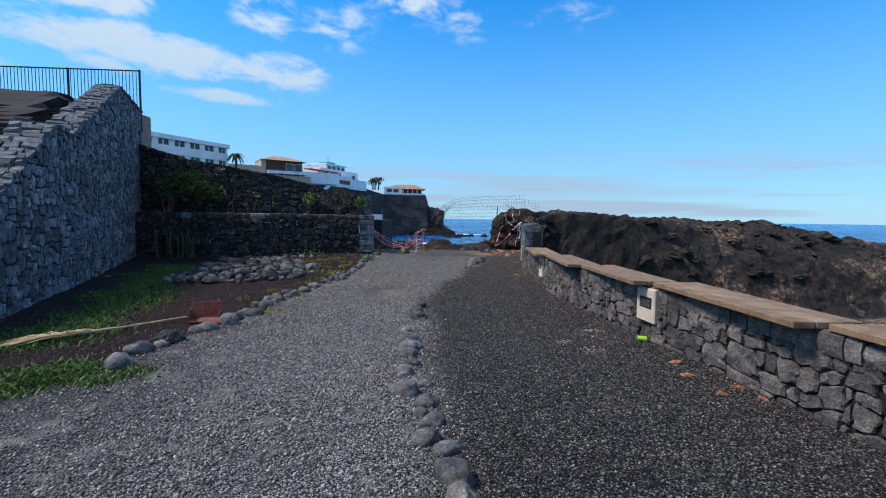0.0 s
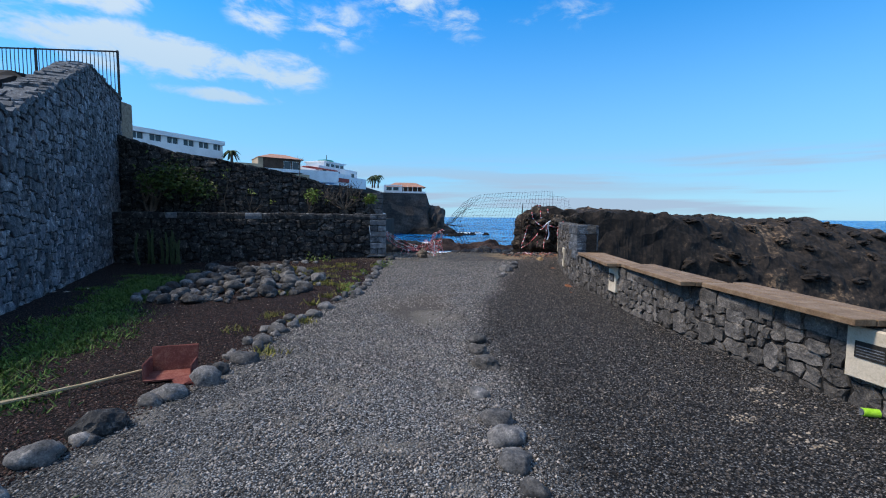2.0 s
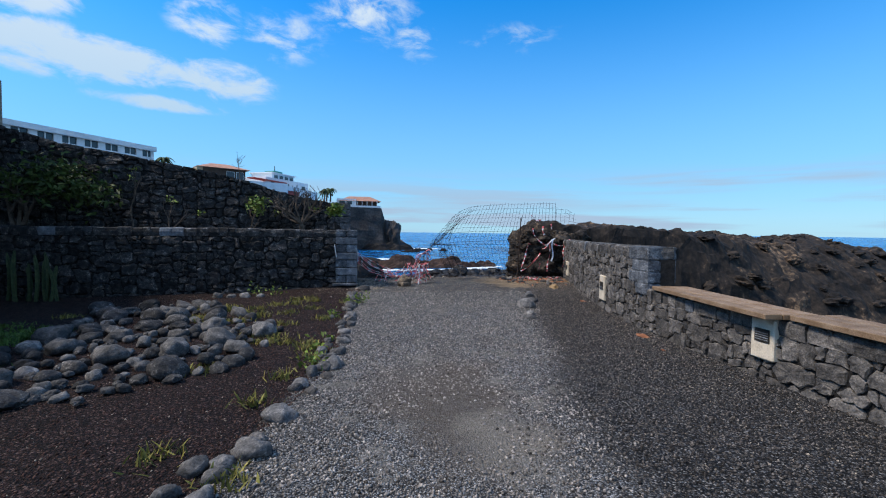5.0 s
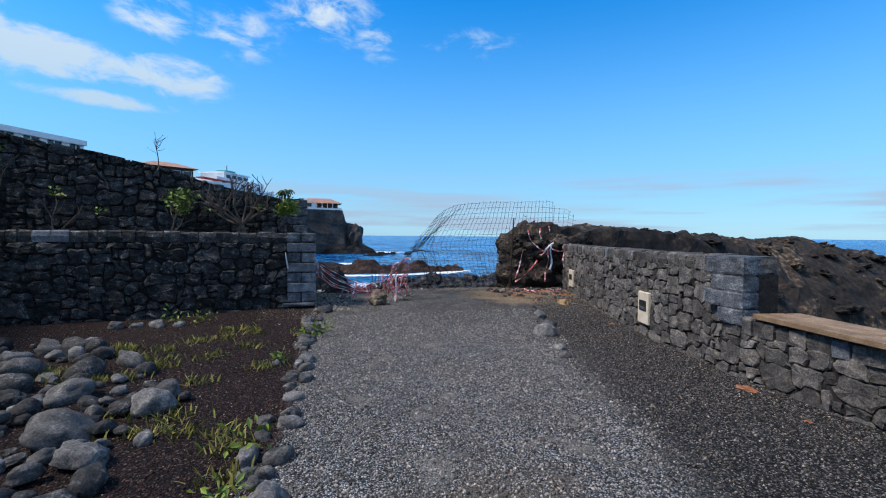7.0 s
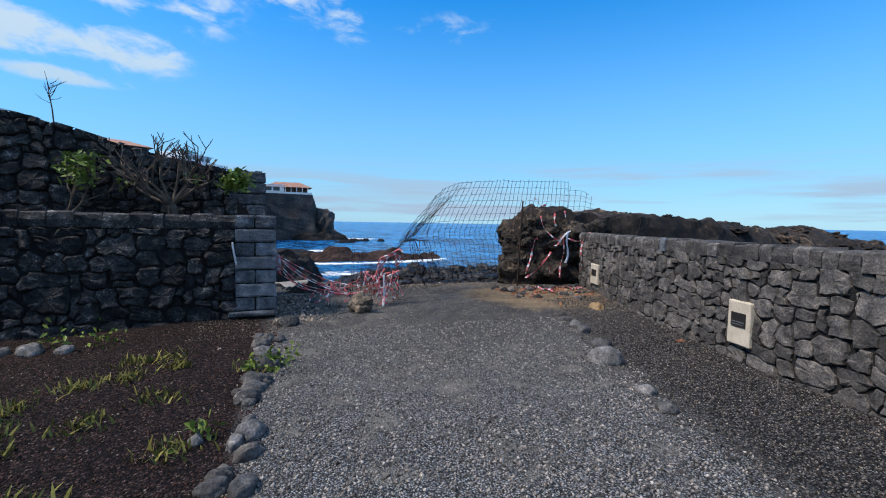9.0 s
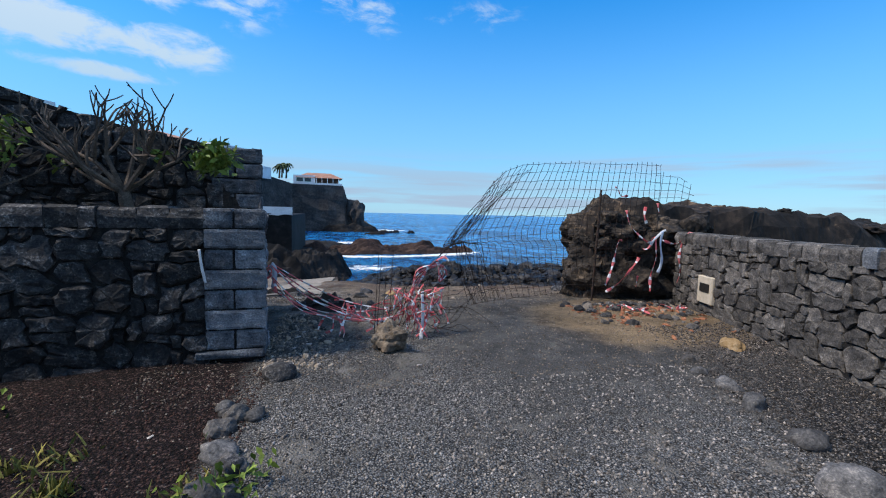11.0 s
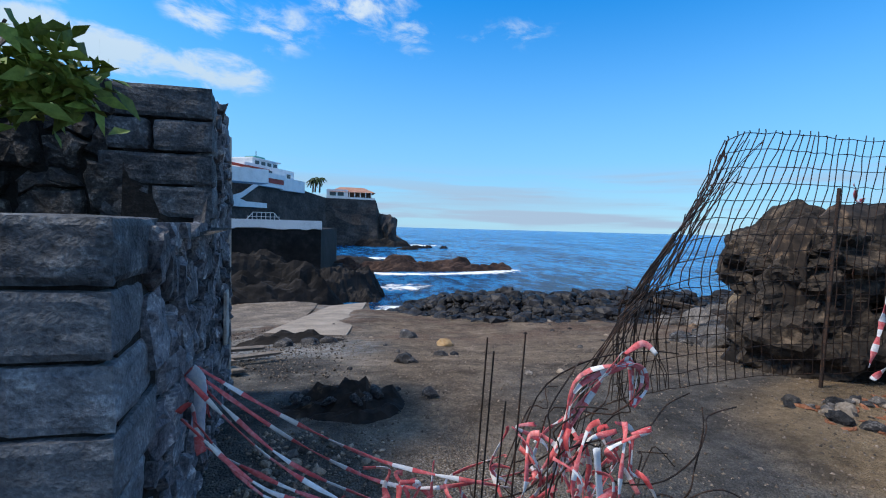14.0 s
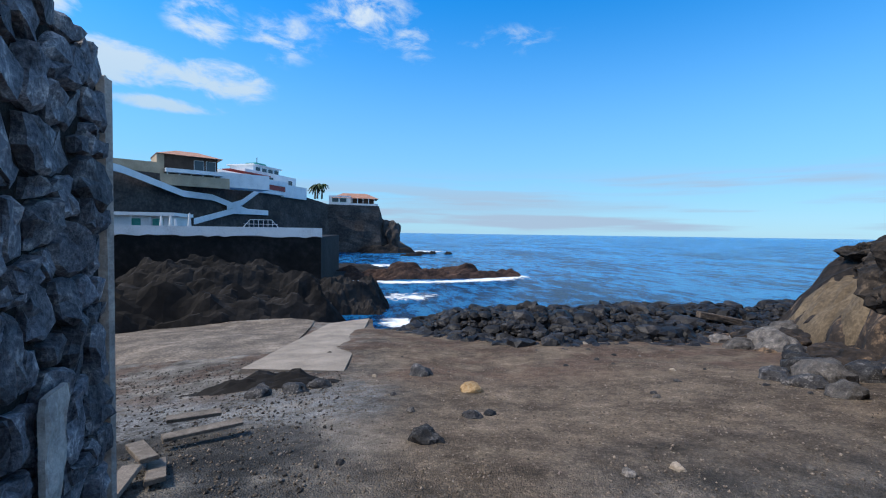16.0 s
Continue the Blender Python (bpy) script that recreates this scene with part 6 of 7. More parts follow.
def mound(name, cx, cy, rx, ry, h, mat, label, seed):
    bm = bmesh.new()
    n = 26
    grid = []
    for j in range(n + 1):
        row = []
        for i in range(n + 1):
            u, v = -1 + 2 * i / n, -1 + 2 * j / n
            r = math.hypot(u, v) + 0.2 * fractal(u * 2, v * 2, seed)
            x, y = cx + u * rx, cy + v * ry
            row.append(bm.verts.new((x, y, ground_height(x, y) - 0.04 + (h + 0.55 * h * fractal(u * 5, v * 5, seed + 2, 5)) * (1 - smooth01(r, 0.0, 0.95)))))
        grid.append(row)
    for j in range(n):
        for i in range(n):
            bm.faces.new((grid[j][i], grid[j][i + 1], grid[j + 1][i + 1], grid[j + 1][i]))
    tagged(part(name, bm, mat), label, "mound")


mound("charred_mound", -1.35, 19.85, 0.75, 0.5, 0.24, M_LAVA, "mound of blackened earth and cinders", 4)
for k in range(15):
    a, q = k * 2.4, 0.16 + 0.62 * ((k * 0.618) % 1.0)
    stone(-1.35 + math.cos(a) * q, 19.85 + math.sin(a) * q * 0.62, 0.03 + 0.045 * ((k * 0.37) % 1.0), random.Random(700 + k), DARK, "cinder_lump", "black clinker lump on charred earth", "clinker on the mound", 0.1, 0.16 * (1 - q / 0.85), 30)
mound("shore_ledge", -2.6, 24.6, 1.5, 0.5, 0.22, M_LAVA_DARK, "broken black ledge above the concrete ramp", 7)


# ---- things lying about ----
def build_litter():
    c = empty("drink_can", (2.62, 5.33, ground_height(2.62, 5.33)))
    m = pose(0, 0, 0.034, 90, 0, 70)
    bm = bmesh.new()
    bmesh.ops.create_cone(bm, cap_ends=True, segments=16, radius1=0.033, radius2=0.033, depth=0.12)
    bmesh.ops.bevel(bm, geom=[e for e in bm.edges if abs(e.verts[0].co.z - e.verts[1].co.z) < 1e-5], offset=0.006, segments=2, affect="EDGES")
    bm.transform(m)
    part("body", bm, M_GREEN_CAN, c)
    bm = bmesh.new()
    bmesh.ops.create_cone(bm, cap_ends=True, segments=16, radius1=0.027, radius2=0.027, depth=0.126)
    bm.transform(m)
    part("lid", bm, M_BLOCK, c, "bare metal lid")
    tagged(c, "lime green drink can lying on cinder by the wall", "can")
    # a tilted red tray
    t = empty("red_tray", (-3.36, 6.55, ground_height(-3.36, 6.55)))
    turn = pose(0, 0, 0.02, 0, 0, 14)
    for nm, lo, hi, tilt in (("back_plate", (-0.2, 0.06, 0.0), (0.2, 0.075, 0.27), -18), ("base_plate", (-0.19, -0.2, 0.0), (0.19, 0.06, 0.015), 0), ("side_plate", (-0.205, -0.17, 0.0), (-0.19, 0.08, 0.16), 0), ("side_plate", (0.19, -0.17, 0.0), (0.205, 0.08, 0.12), 0)):
        part(nm, box_bm(lo, hi, 0.004, 0.006, turn @ pose(0, 0, 0, tilt, 0, 0)), M_CLAY, t)
    part("fragment", rock_bm(77, (0.13, 0.07, 0.04), 2, 0.4, 0.3, 0.5), M_CLAY, t).location = (0.24, -0.2, 0)
    tagged(t, "rusty dark red tray tipped over on soil", "tray")
    # dry palm frond
    f = empty("dry_frond", (-4.1, 5.95, ground_height(-4.1, 5.95)))
    bm = bmesh.new()
    add_tube(bm, [(0.55, 0.68, 0.06), (0.15, 0.25, 0.05), (-0.2, -0.1, 0.05), (-0.55, -0.45, 0.04)], 0.01, 0.024, 6)
    part("stalk", bm, M_STRAW, f)
    rng = random.Random(61)
    bm = bmesh.new()
    for i in range(110):
        s = rng.uniform(0.0, 1.0)
        p = Vector((-0.2 - 0.35 * s, -0.1 - 0.35 * s, 0.04))
        d = Vector((-0.75 + rng.gauss(0, 0.12), -0.62 + rng.gauss(0, 0.16), 0)) * rng.uniform(0.3, 0.75)
        n = Vector((-d.y, d.x, 0)).normalized() * rng.uniform(0.006, 0.016)
        q = p + d * 0.5 + Vector((0, 0, rng.uniform(0.01, 0.06)))
        e = p + d + Vector((0, 0, -0.01))
        a = [bm.verts.new(v) for v in (p - n, p + n, q + n, q - n, e)]
        bm.faces.new((a[0], a[1], a[2], a[3]))
        bm.faces.new((a[3], a[2], a[4]))
    tagged(part("leaflets", bm, M_STRAW, f), kind="stuff")
    tagged(f, "dry yellow palm frond lying on the soil", "palm frond")
    # boards by the wall's end
    for k, (x, y, ln, rot, tilt) in enumerate(((-2.66, 21.3, 0.55, 112, 12), (-2.76, 21.05, 0.42, 98, 4), (-2.62, 22.1, 0.62, 28, 2), (-2.84, 21.5, 0.5, 125, 8), (-2.8, 22.4, 0.45, 22, 3))):
        b = part("old_board", box_bm((-ln / 2, -0.06, 0), (ln / 2, 0.06, 0.035), 0.004, 0.004, pose(0, 0, 0.03 + 0.03 * k, 0, tilt, rot)), M_GREY_BOARD)
        b.location = (x, y, ground_height(x, y))
        tagged(b, "weathered grey board dropped behind the wall", "board", "dropped boards")


build_litter()


# ---- the torn fence and the barrier tape ----
def smooth_line(pts, k=4):
    out = []
    p = [Vector(q) for q in pts]
    for i in range(len(p) - 1):
        a, b, c, d = p[max(0, i - 1)], p[i], p[i + 1], p[min(len(p) - 1, i + 2)]
        for j in range(k):
            t = j / k
            out.append(0.5 * (2 * b + (c - a) * t + (2 * a - 5 * b + 4 * c - d) * t * t + (3 * b - a - 3 * c + d) * t ** 3))
    return out + [p[-1]]


def build_fence():
    fence = empty("wire_fence", (2.2, 19.1, 0.2))
    base = Vector((2.2, 19.1, 0.2))
    rng = random.Random(71)
    edge = [(0.0, 0.95, 19.6, 0.12), (0.12, 0.74, 19.32, 0.47), (0.24, 0.5, 18.92, 0.95), (0.34, 0.42, 18.68, 1.3), (0.46, 0.05, 18.2, 1.17), (0.62, 0.3, 18.29, 1.5), (0.8, 0.58, 18.34, 1.8), (1.0, 0.84, 18.4, 2.08)]

    def surface(u, v):
        """u along the fence from its torn edge, v up."""
        lx, ly, lz = (lerp_table(v, [(e[0], e[k]) for e in edge]) for k in (1, 2, 3))
        right_z = 0.28 + v * 2.36
        x = lx + (4.68 - lx) * u
        z = lz + (right_z - lz) * lerp_table(u, [(0, 0), (0.1, 0.42), (0.22, 0.66), (0.5, 0.85), (1, 1)])
        y = ly + (19.68 - ly) * lerp_table(u, [(0, 0), (0.1, 0.3), (0.22, 0.5), (0.5, 0.8), (1, 1)]) + 0.03 * math.sin(x * 3 + v * 4)
        return Vector((x, y, z)) - base

    for i in range(34):
        u = i / 33
        pts = [surface(u, j / 14) + Vector((rng.gauss(0, 0.006), rng.gauss(0, 0.006), 0)) for j in range(15)]
        pts.append(pts[-1] + Vector((rng.uniform(-0.01, 0.01), 0, rng.uniform(0.0, 0.06))))
        bm = bmesh.new()
        add_tube(bm, pts, 0.0042, 0.0042, 4)
        part("wire", bm, M_RUST, fence)
    for j in range(16):
        v = j / 15
        pts = [surface(i / 26, v) + Vector((0, rng.gauss(0, 0.005), rng.gauss(0, 0.006))) for i in range(27)]
        bm = bmesh.new()
        add_tube(bm, pts, 0.0042, 0.0042, 4)
        part("wire", bm, M_RUST, fence)
    # crowded wires where the mesh is pressed together
    for i in range(16):
        u = 0.012 + 0.13 * (i / 15) ** 1.4
        top = rng.randint(9, 14)
        pts = [surface(u + 0.012 * math.sin(j * 0.9 + i), j / 14) + Vector((rng.gauss(0, 0.014), rng.gauss(0, 0.014), rng.gauss(0, 0.008))) for j in range(top)]
        bm = bmesh.new()
        add_tube(bm, pts, 0.0036, 0.0036, 4)
        part("wire", bm, M_RUST, fence)
    # the flap that hangs on to the right
    for i in range(5):
        x = 4.6 + i * 0.16
        bm = bmesh.new()
        add_tube(bm, [Vector((x + 0.1, 19.66, 1.98 - i * 0.02)) - base, Vector((x + 0.12, 19.62, 2.52 - i * 0.05)) - base], 0.004, 0.004, 4)
        part("wire", bm, M_RUST, fence)
    for j in range(4):
        bm = bmesh.new()
        add_tube(bm, [Vector((4.6, 19.68, 2.03 + j * 0.14)) - base, Vector((5.1, 19.64, 2.06 + j * 0.125)) - base, Vector((5.5 - j * 0.08, 19.6, 1.98 + j * 0.12)) - base], 0.004, 0.004, 4)
        part("wire", bm, M_RUST, fence)
    # bent wires of the torn corner
    for i in range(26):
        p = Vector((rng.uniform(-0.85, 0.1), 17.95 + rng.uniform(-0.12, 0.25), rng.uniform(0.15, 0.5)))
        pts = [p]
        d = Vector((rng.uniform(0.1, 0.5), rng.uniform(-0.1, 0.3), rng.uniform(-0.1, 0.5)))
        for k in range(5):
            pts.append(pts[-1] + d * 0.3 + Vector((rng.gauss(0, 0.07), rng.gauss(0, 0.05), rng.gauss(0, 0.07))))
        pts = [Vector((q.x, q.y, max(0.14, min(1.0, q.z)))) - base for q in pts]
        bm = bmesh.new()
        add_tube(bm, smooth_line(pts, 3), 0.004, 0.004, 4)
        part("wire", bm, M_RUST, fence)
    for x, top in ((-0.77, 1.18), (-0.74, 1.12), (-0.60, 1.2), (-0.68, 0.9)):
        bm = bmesh.new()
        add_tube(bm, [Vector((x - 0.05, 17.92, 0.1)) - base, Vector((x, 17.9, top)) - base], 0.005, 0.004, 4)
        part("wire", bm, M_RUST, fence)
    # doubled wires along the leaning fold
    for k in range(11):
        fold = [(1.55, 18.9, 2.36), (1.22, 18.75, 2.06), (0.86, 18.6, 1.76), (0.46, 18.42, 1.42), (0.05, 18.25, 1.07), (-0.1, 18.28, 0.78), (-0.22, 18.25, 0.45), (-0.45, 18.15, 0.2)]
        pts = [Vector(q) + Vector((rng.gauss(0, 0.014) + 0.011 * (k - 5), rng.gauss(0, 0.018), rng.gauss(0, 0.014))) - base for q in fold[k % 3:]]
        bm = bmesh.new()
        add_tube(bm, smooth_line(pts, 3), 0.0026, 0.0026, 4)
        part("wire", bm, M_RUST, fence)
    tagged(fence, "torn rusty wire mesh fence leaning over the shore", "wire fence")
    rod = part("steel_rod", box_bm((0, 0, 0), (0.03, 0.03, 2.1), 0.004), M_RUST)
    rod.matrix_world = pose(3.34, 19.66, 0.05, 0, 3.5, 20)
    tagged(rod, "rusty upright steel rod holding the wire fence", "rod")


build_fence()


def tape(pts, rng, width=0.055, dash=0.16, plain=None, label="red and white barrier tape, torn and tangled"):
    line = smooth_line(pts, 6)
    length = 0.0
    bm = bmesh.new()
    prev = None
    tw = rng.uniform(0, 6)
    for i, p in enumerate(line):
        a, b = line[max(0, i - 1)], line[min(len(line) - 1, i + 1)]
        d = (b - a).normalized() if (b - a).length > 1e-5 else Vector((1, 0, 0))
        if i:
            length += (p - line[i - 1]).length
        s = d.cross(Vector((0, -1, 0.2)))
        if s.length < 0.05:
            s = Vector((1, 0, 0))
        s.normalize()
        n = d.cross(s)
        ang = (1.0 if plain is None else 0.35) * math.sin(tw + length * 7)
        w = width * (0.38 + (0.16 if plain is None else 0.03) * math.sin(length * 23 + tw))
        s = s * math.cos(ang) + n * math.sin(ang)
        cur = (bm.verts.new(p - s * w), bm.verts.new(p + n * w * 0.3), bm.verts.new(p + s * w))
        if prev:
            for k in range(2):
                f = bm.faces.new((prev[k], prev[k + 1], cur[k + 1], cur[k]))
                f.material_index = (1 if (length / dash) % 1.0 > 0.66 else 0) if plain is None else plain
        prev = cur
    ob = part("barrier_tape", bm, [M_TAPE_RED, M_TAPE_WHITE], smooth=True)
    mod = ob.modifiers.new("thickness", "SOLIDIFY")
    mod.thickness = 0.002
    tagged(ob, label, "tape", "barrier tapes")
    return ob


def build_tapes():
    rng = random.Random(81)
    y = 18.0
    knot = Vector((-0.45, y, 0.55))
    # lines slung from the wall to the tangle
    for z0, sag, z1, x1 in ((0.92, 0.10, 0.45, -0.6), (0.62, 0.16, 0.33, -0.62), (0.9, 0.26, 0.50, -0.4)):
        a = Vector((-1.97, y + rng.uniform(-0.05, 0.3), z0 + 0.1))
        b = Vector((x1, y + rng.uniform(-0.1, 0.1), z1))
        tape([a, a.lerp(b, 0.3) - Vector((0, 0, sag * 0.8)), a.lerp(b, 0.6) - Vector((0, 0, sag)), b], rng, 0.022, 0.26)
    # long loose ends from the wall's rag to the ground and back
    for k in range(4):
        a = Vector((-1.97 + 0.01 * k, y + 0.12 * math.sin(k * 2.1), 1.02 - 0.06 * k))
        b = Vector((-1.25 + 0.12 * math.sin(k * 1.7), y + 0.05 * k - 0.15, 0.5 - 0.03 * k))
        c = Vector((-0.62 + 0.05 * k, y - 0.05, 0.32 + 0.03 * k))
        tape([a, a.lerp(b, 0.5) - Vector((0.03, 0, 0.05 + 0.02 * k)), b, b.lerp(c, 0.5) - Vector((0, 0, 0.03 + 0.012 * k)), c], rng, 0.019, 0.26)
    # cluster halfway
    for i in range(11):
        p = Vector((-1.2 + rng.gauss(0, 0.13), y + rng.gauss(0, 0.06), 0.5 + rng.gauss(0, 0.06)))
        q = p + Vector((rng.gauss(0, 0.14), rng.gauss(0, 0.05), -rng.uniform(0.1, 0.34)))
        q.z = max(q.z, 0.17)
        tape([p, p.lerp(q, 0.3) + Vector((rng.gauss(0, 0.05), 0, 0.04)), p.lerp(q, 0.7) + Vector((rng.gauss(0, 0.04), rng.gauss(0, 0.03), 0)), q], rng, 0.03, 0.12)
    # the tangle at the torn mesh
    for i in range(46):
        p = Vector((rng.uniform(-0.62, -0.02), y + rng.uniform(-0.12, 0.15), rng.uniform(0.35, 0.8)))
        q = p + Vector((rng.gauss(0, 0.12), rng.gauss(0, 0.05), -rng.uniform(0.12, 0.42)))
        q.z = max(q.z, 0.16)
        tape([p, p.lerp(q, 0.3) + Vector((rng.gauss(0, 0.07), rng.gauss(0, 0.04), 0.05)), p.lerp(q, 0.7) + Vector((rng.gauss(0, 0.05), rng.gauss(0, 0.04), 0.02)), q], rng, 0.024, 0.17)
    for i in range(5):
        tape([Vector((-0.5 + 0.05 * i, y, 0.45)), Vector((-0.3, y + 0.02, 0.72 + 0.05 * i)), Vector((-0.12 + 0.03 * i, y, 1.0)), Vector((-0.02 + 0.03 * i, y + 0.03, 1.04 - 0.04 * i)), Vector((0.0, y, 0.8))], rng, 0.028, 0.13)
    tape([(-0.24, 17.9, 0.66), (-0.235, 17.86, 0.42), (-0.25, 17.84, 0.24), (-0.27, 17.8, 0.13)], rng, 0.052, 1, 1, "white tape end hanging to the ground")
    tape([(-2.55, 17.42, 1.25), (-2.53, 17.41, 1.1), (-2.5, 17.42, 0.92)], rng, 0.032, 1, 1, "white strip of tape stuck on the wall")
    tape([(-0.05, y, 1.06), (0.06, y + 0.02, 1.10), (0.12, y, 1.05)], rng, 0.03, 0.25)
    # rags at the wall
    for p in ((-2.05, 18.2, 0.96), (-2.02, 18.05, 0.86), (-2.07, 18.3, 0.9)):
        tape([p, (p[0] + 0.05, p[1], p[2] + 0.03), (p[0] + 0.08, p[1] - 0.03, p[2] - 0.07), (p[0] + 0.1, p[1] - 0.03, p[2] - 0.16)], rng, 0.034, 0.1)
    rag = tape([(-1.99, 18.1, 1.02), (-1.95, 18.08, 0.98), (-1.94, 18.06, 0.88), (-1.955, 18.06, 0.75)], rng, 0.075, 1, 0, "pale blue plastic rag tied to the tape")
    rag.data.materials[0] = M_RAG
    # tapes on the outcrop
    f = 19.36
    for pts in ([(3.75, f, 1.78), (3.82, f - 0.05, 1.5), (4.15, f - 0.1, 1.22), (4.25, f - 0.1, 1.3)], [(4.3, f - 0.1, 1.32), (4.33, f - 0.12, 0.95), (4.25, f - 0.1, 0.6), (4.22, f - 0.15, 0.34)], [(3.66, f - 0.05, 1.24), (3.58, f - 0.05, 1.22), (3.46, f - 0.08, 0.8), (3.33, f - 0.1, 0.45)], [(3.98, f - 0.1, 0.95), (3.92, f - 0.1, 0.85), (3.6, f - 0.12, 0.52), (3.3, f - 0.15, 0.36)], [(4.95, f - 0.2, 1.4), (4.72, f - 0.15, 1.2), (4.4, f - 0.1, 1.28)], [(4.85, f - 0.2, 1.36), (4.75, f - 0.2, 1.0), (4.8, f - 0.2, 0.7), (4.74, f - 0.2, 0.5)], [(4.98, f - 0.2, 1.42), (4.95, f - 0.2, 1.25)], [(4.1, f - 0.05, 1.85), (4.08, f - 0.06, 1.68), (4.14, f - 0.06, 1.55)], [(4.4, f, 1.92), (4.42, f - 0.02, 1.75)], [(3.98, f - 0.1, 0.62), (3.96, f - 0.1, 0.42)], [(3.9, 19.9, 2.22), (4.0, 19.95, 2.18), (4.15, 20.05, 2.06), (4.35, 20.1, 2.08)], [(4.3, f - 0.1, 1.3), (4.15, f - 0.12, 1.12), (4.05, f - 0.12, 1.1)]):
        tape(pts, rng, 0.05, 0.16)
    rag = tape([(4.42, f - 0.14, 1.42), (4.38, f - 0.15, 1.2), (4.42, f - 0.16, 0.9), (4.36, f - 0.15, 0.68)], rng, 0.07, 1, 0, "pale blue plastic rag hanging on the rock")
    rag.data.materials[0] = M_RAG
    tape([(4.2, f - 0.12, 1.2), (4.4, f - 0.13, 1.4), (4.5, f - 0.13, 1.44)], rng, 0.05, 1, 1, "white plastic strip knotted on the rock")
    # scraps on the ground
    for i in range(8):
        x, yy = rng.uniform(2.9, 4.5), rng.uniform(18.4, 19.2)
        z = ground_height(x, yy) + 0.05
        tape([(x, yy, z), (x + 0.1, yy + rng.gauss(0, 0.08), z + 0.05), (x + rng.uniform(0.1, 0.3), yy + rng.gauss(0, 0.1), z)], rng, 0.035, 0.12)


build_tapes()


# ---- plants ----
def leaf_cluster(verts, faces, c, n, spread, length, rng, up=0.4):
    for _ in range(n):
        d = Vector((rng.gauss(0, 1), rng.gauss(0, 1), rng.gauss(0, 0.7) + up)).normalized()
        p = Vector(c) + Vector((rng.gauss(0, spread), rng.gauss(0, spread), rng.gauss(0, spread * 0.8)))
        ln = length * rng.uniform(0.6, 1.3)
        s = d.orthogonal().normalized()
        s = (s * math.cos(rng.uniform(0, 6.3)) + d.cross(s) * math.sin(rng.uniform(0, 6.3))).normalized() * ln * 0.2
        bend = Vector((0, 0, -ln * 0.15))
        o = len(verts)
        verts += [tuple(p), tuple(p + d * ln * 0.55 + s), tuple(p + d * ln + bend), tuple(p + d * ln * 0.55 - s)]
        faces += [(o, o + 1, o + 2), (o, o + 2, o + 3)]


def branches(bm, p, d, length, r, depth, rng, tips, spread=0.75):
    q = p
    pts = [p]
    for k in range(3):
        d = (d + Vector((rng.gauss(0, 0.12), rng.gauss(0, 0.12), 0.06))).normalized()
        q = q + d * length / 3
        pts.append(q)
    add_tube(bm, pts, r, r * 0.7, 5 if depth > 1 else 4)
    if depth == 0:
        tips.append(q)
        return
    for _ in range(rng.choice((2, 3, 3)) if depth > 1 else rng.choice((2, 3))):
        nd = (d + Vector((rng.gauss(0, spread), rng.gauss(0, spread * 0.6), rng.gauss(0.1, spread * 0.5)))).normalized()
        if nd.z < -0.1:
            nd.z = 0.05
        branches(bm, q, nd, length * rng.uniform(0.6, 0.85), r * 0.62, depth - 1, rng, tips, spread)


def shrub(place, stems, length, r, depth, seed, leafy, label, spread=0.75, leaf=0.11, per=10, extra=(), green=M_LEAF):
    rng = random.Random(seed)
    s = empty("terrace_shrub", place)
    tips = []
    bm = bmesh.new()
    for d in stems:
        branches(bm, Vector((rng.uniform(-0.05, 0.05), rng.uniform(-0.05, 0.05), -0.12)), Vector(d).normalized(), length, r, depth, rng, tips, spread)
    part("trunk", bm, M_BRANCH, s, "pale bare forking branches")
    verts, faces = [], []
    for t in tips:
        if rng.random() < leafy:
            leaf_cluster(verts, faces, t, per, 0.05, leaf, rng)
    for c, n, sp in extra:
        leaf_cluster(verts, faces, c, n, sp, leaf * 1.1, rng)
    if verts:
        ob = from_lists("foliage", verts, faces, green, parent=s)
        tagged(ob, "green lance-shaped leaves", kind="stuff")
    tagged(s, label, "shrub", "terrace shrubs")


def fan(bm, p, d, length, r, depth, rng, tips):
    """A limb that bends upwards and forks into a few stiff twigs."""
    pts, q = [p], p
    for k in range(4):
        d = (d + Vector((rng.gauss(0, 0.09), rng.gauss(0, 0.09), 0.05))).normalized()
        q = q + d * length / 4
        pts.append(q)
    add_tube(bm, pts, r, r * 0.72, 6 if depth > 1 else 4)
    if depth == 0:
        tips.append(q)
        return
    for k in range(rng.choice((2, 3, 3)) if depth > 1 else 2):
        nd = (d + Vector((rng.gauss(0, 0.55), rng.gauss(0, 0.4), rng.gauss(0.0, 0.3)))).normalized()
        fan(bm, q, nd, length * rng.uniform(0.62, 0.88), r * 0.64, depth - 1, rng, tips)


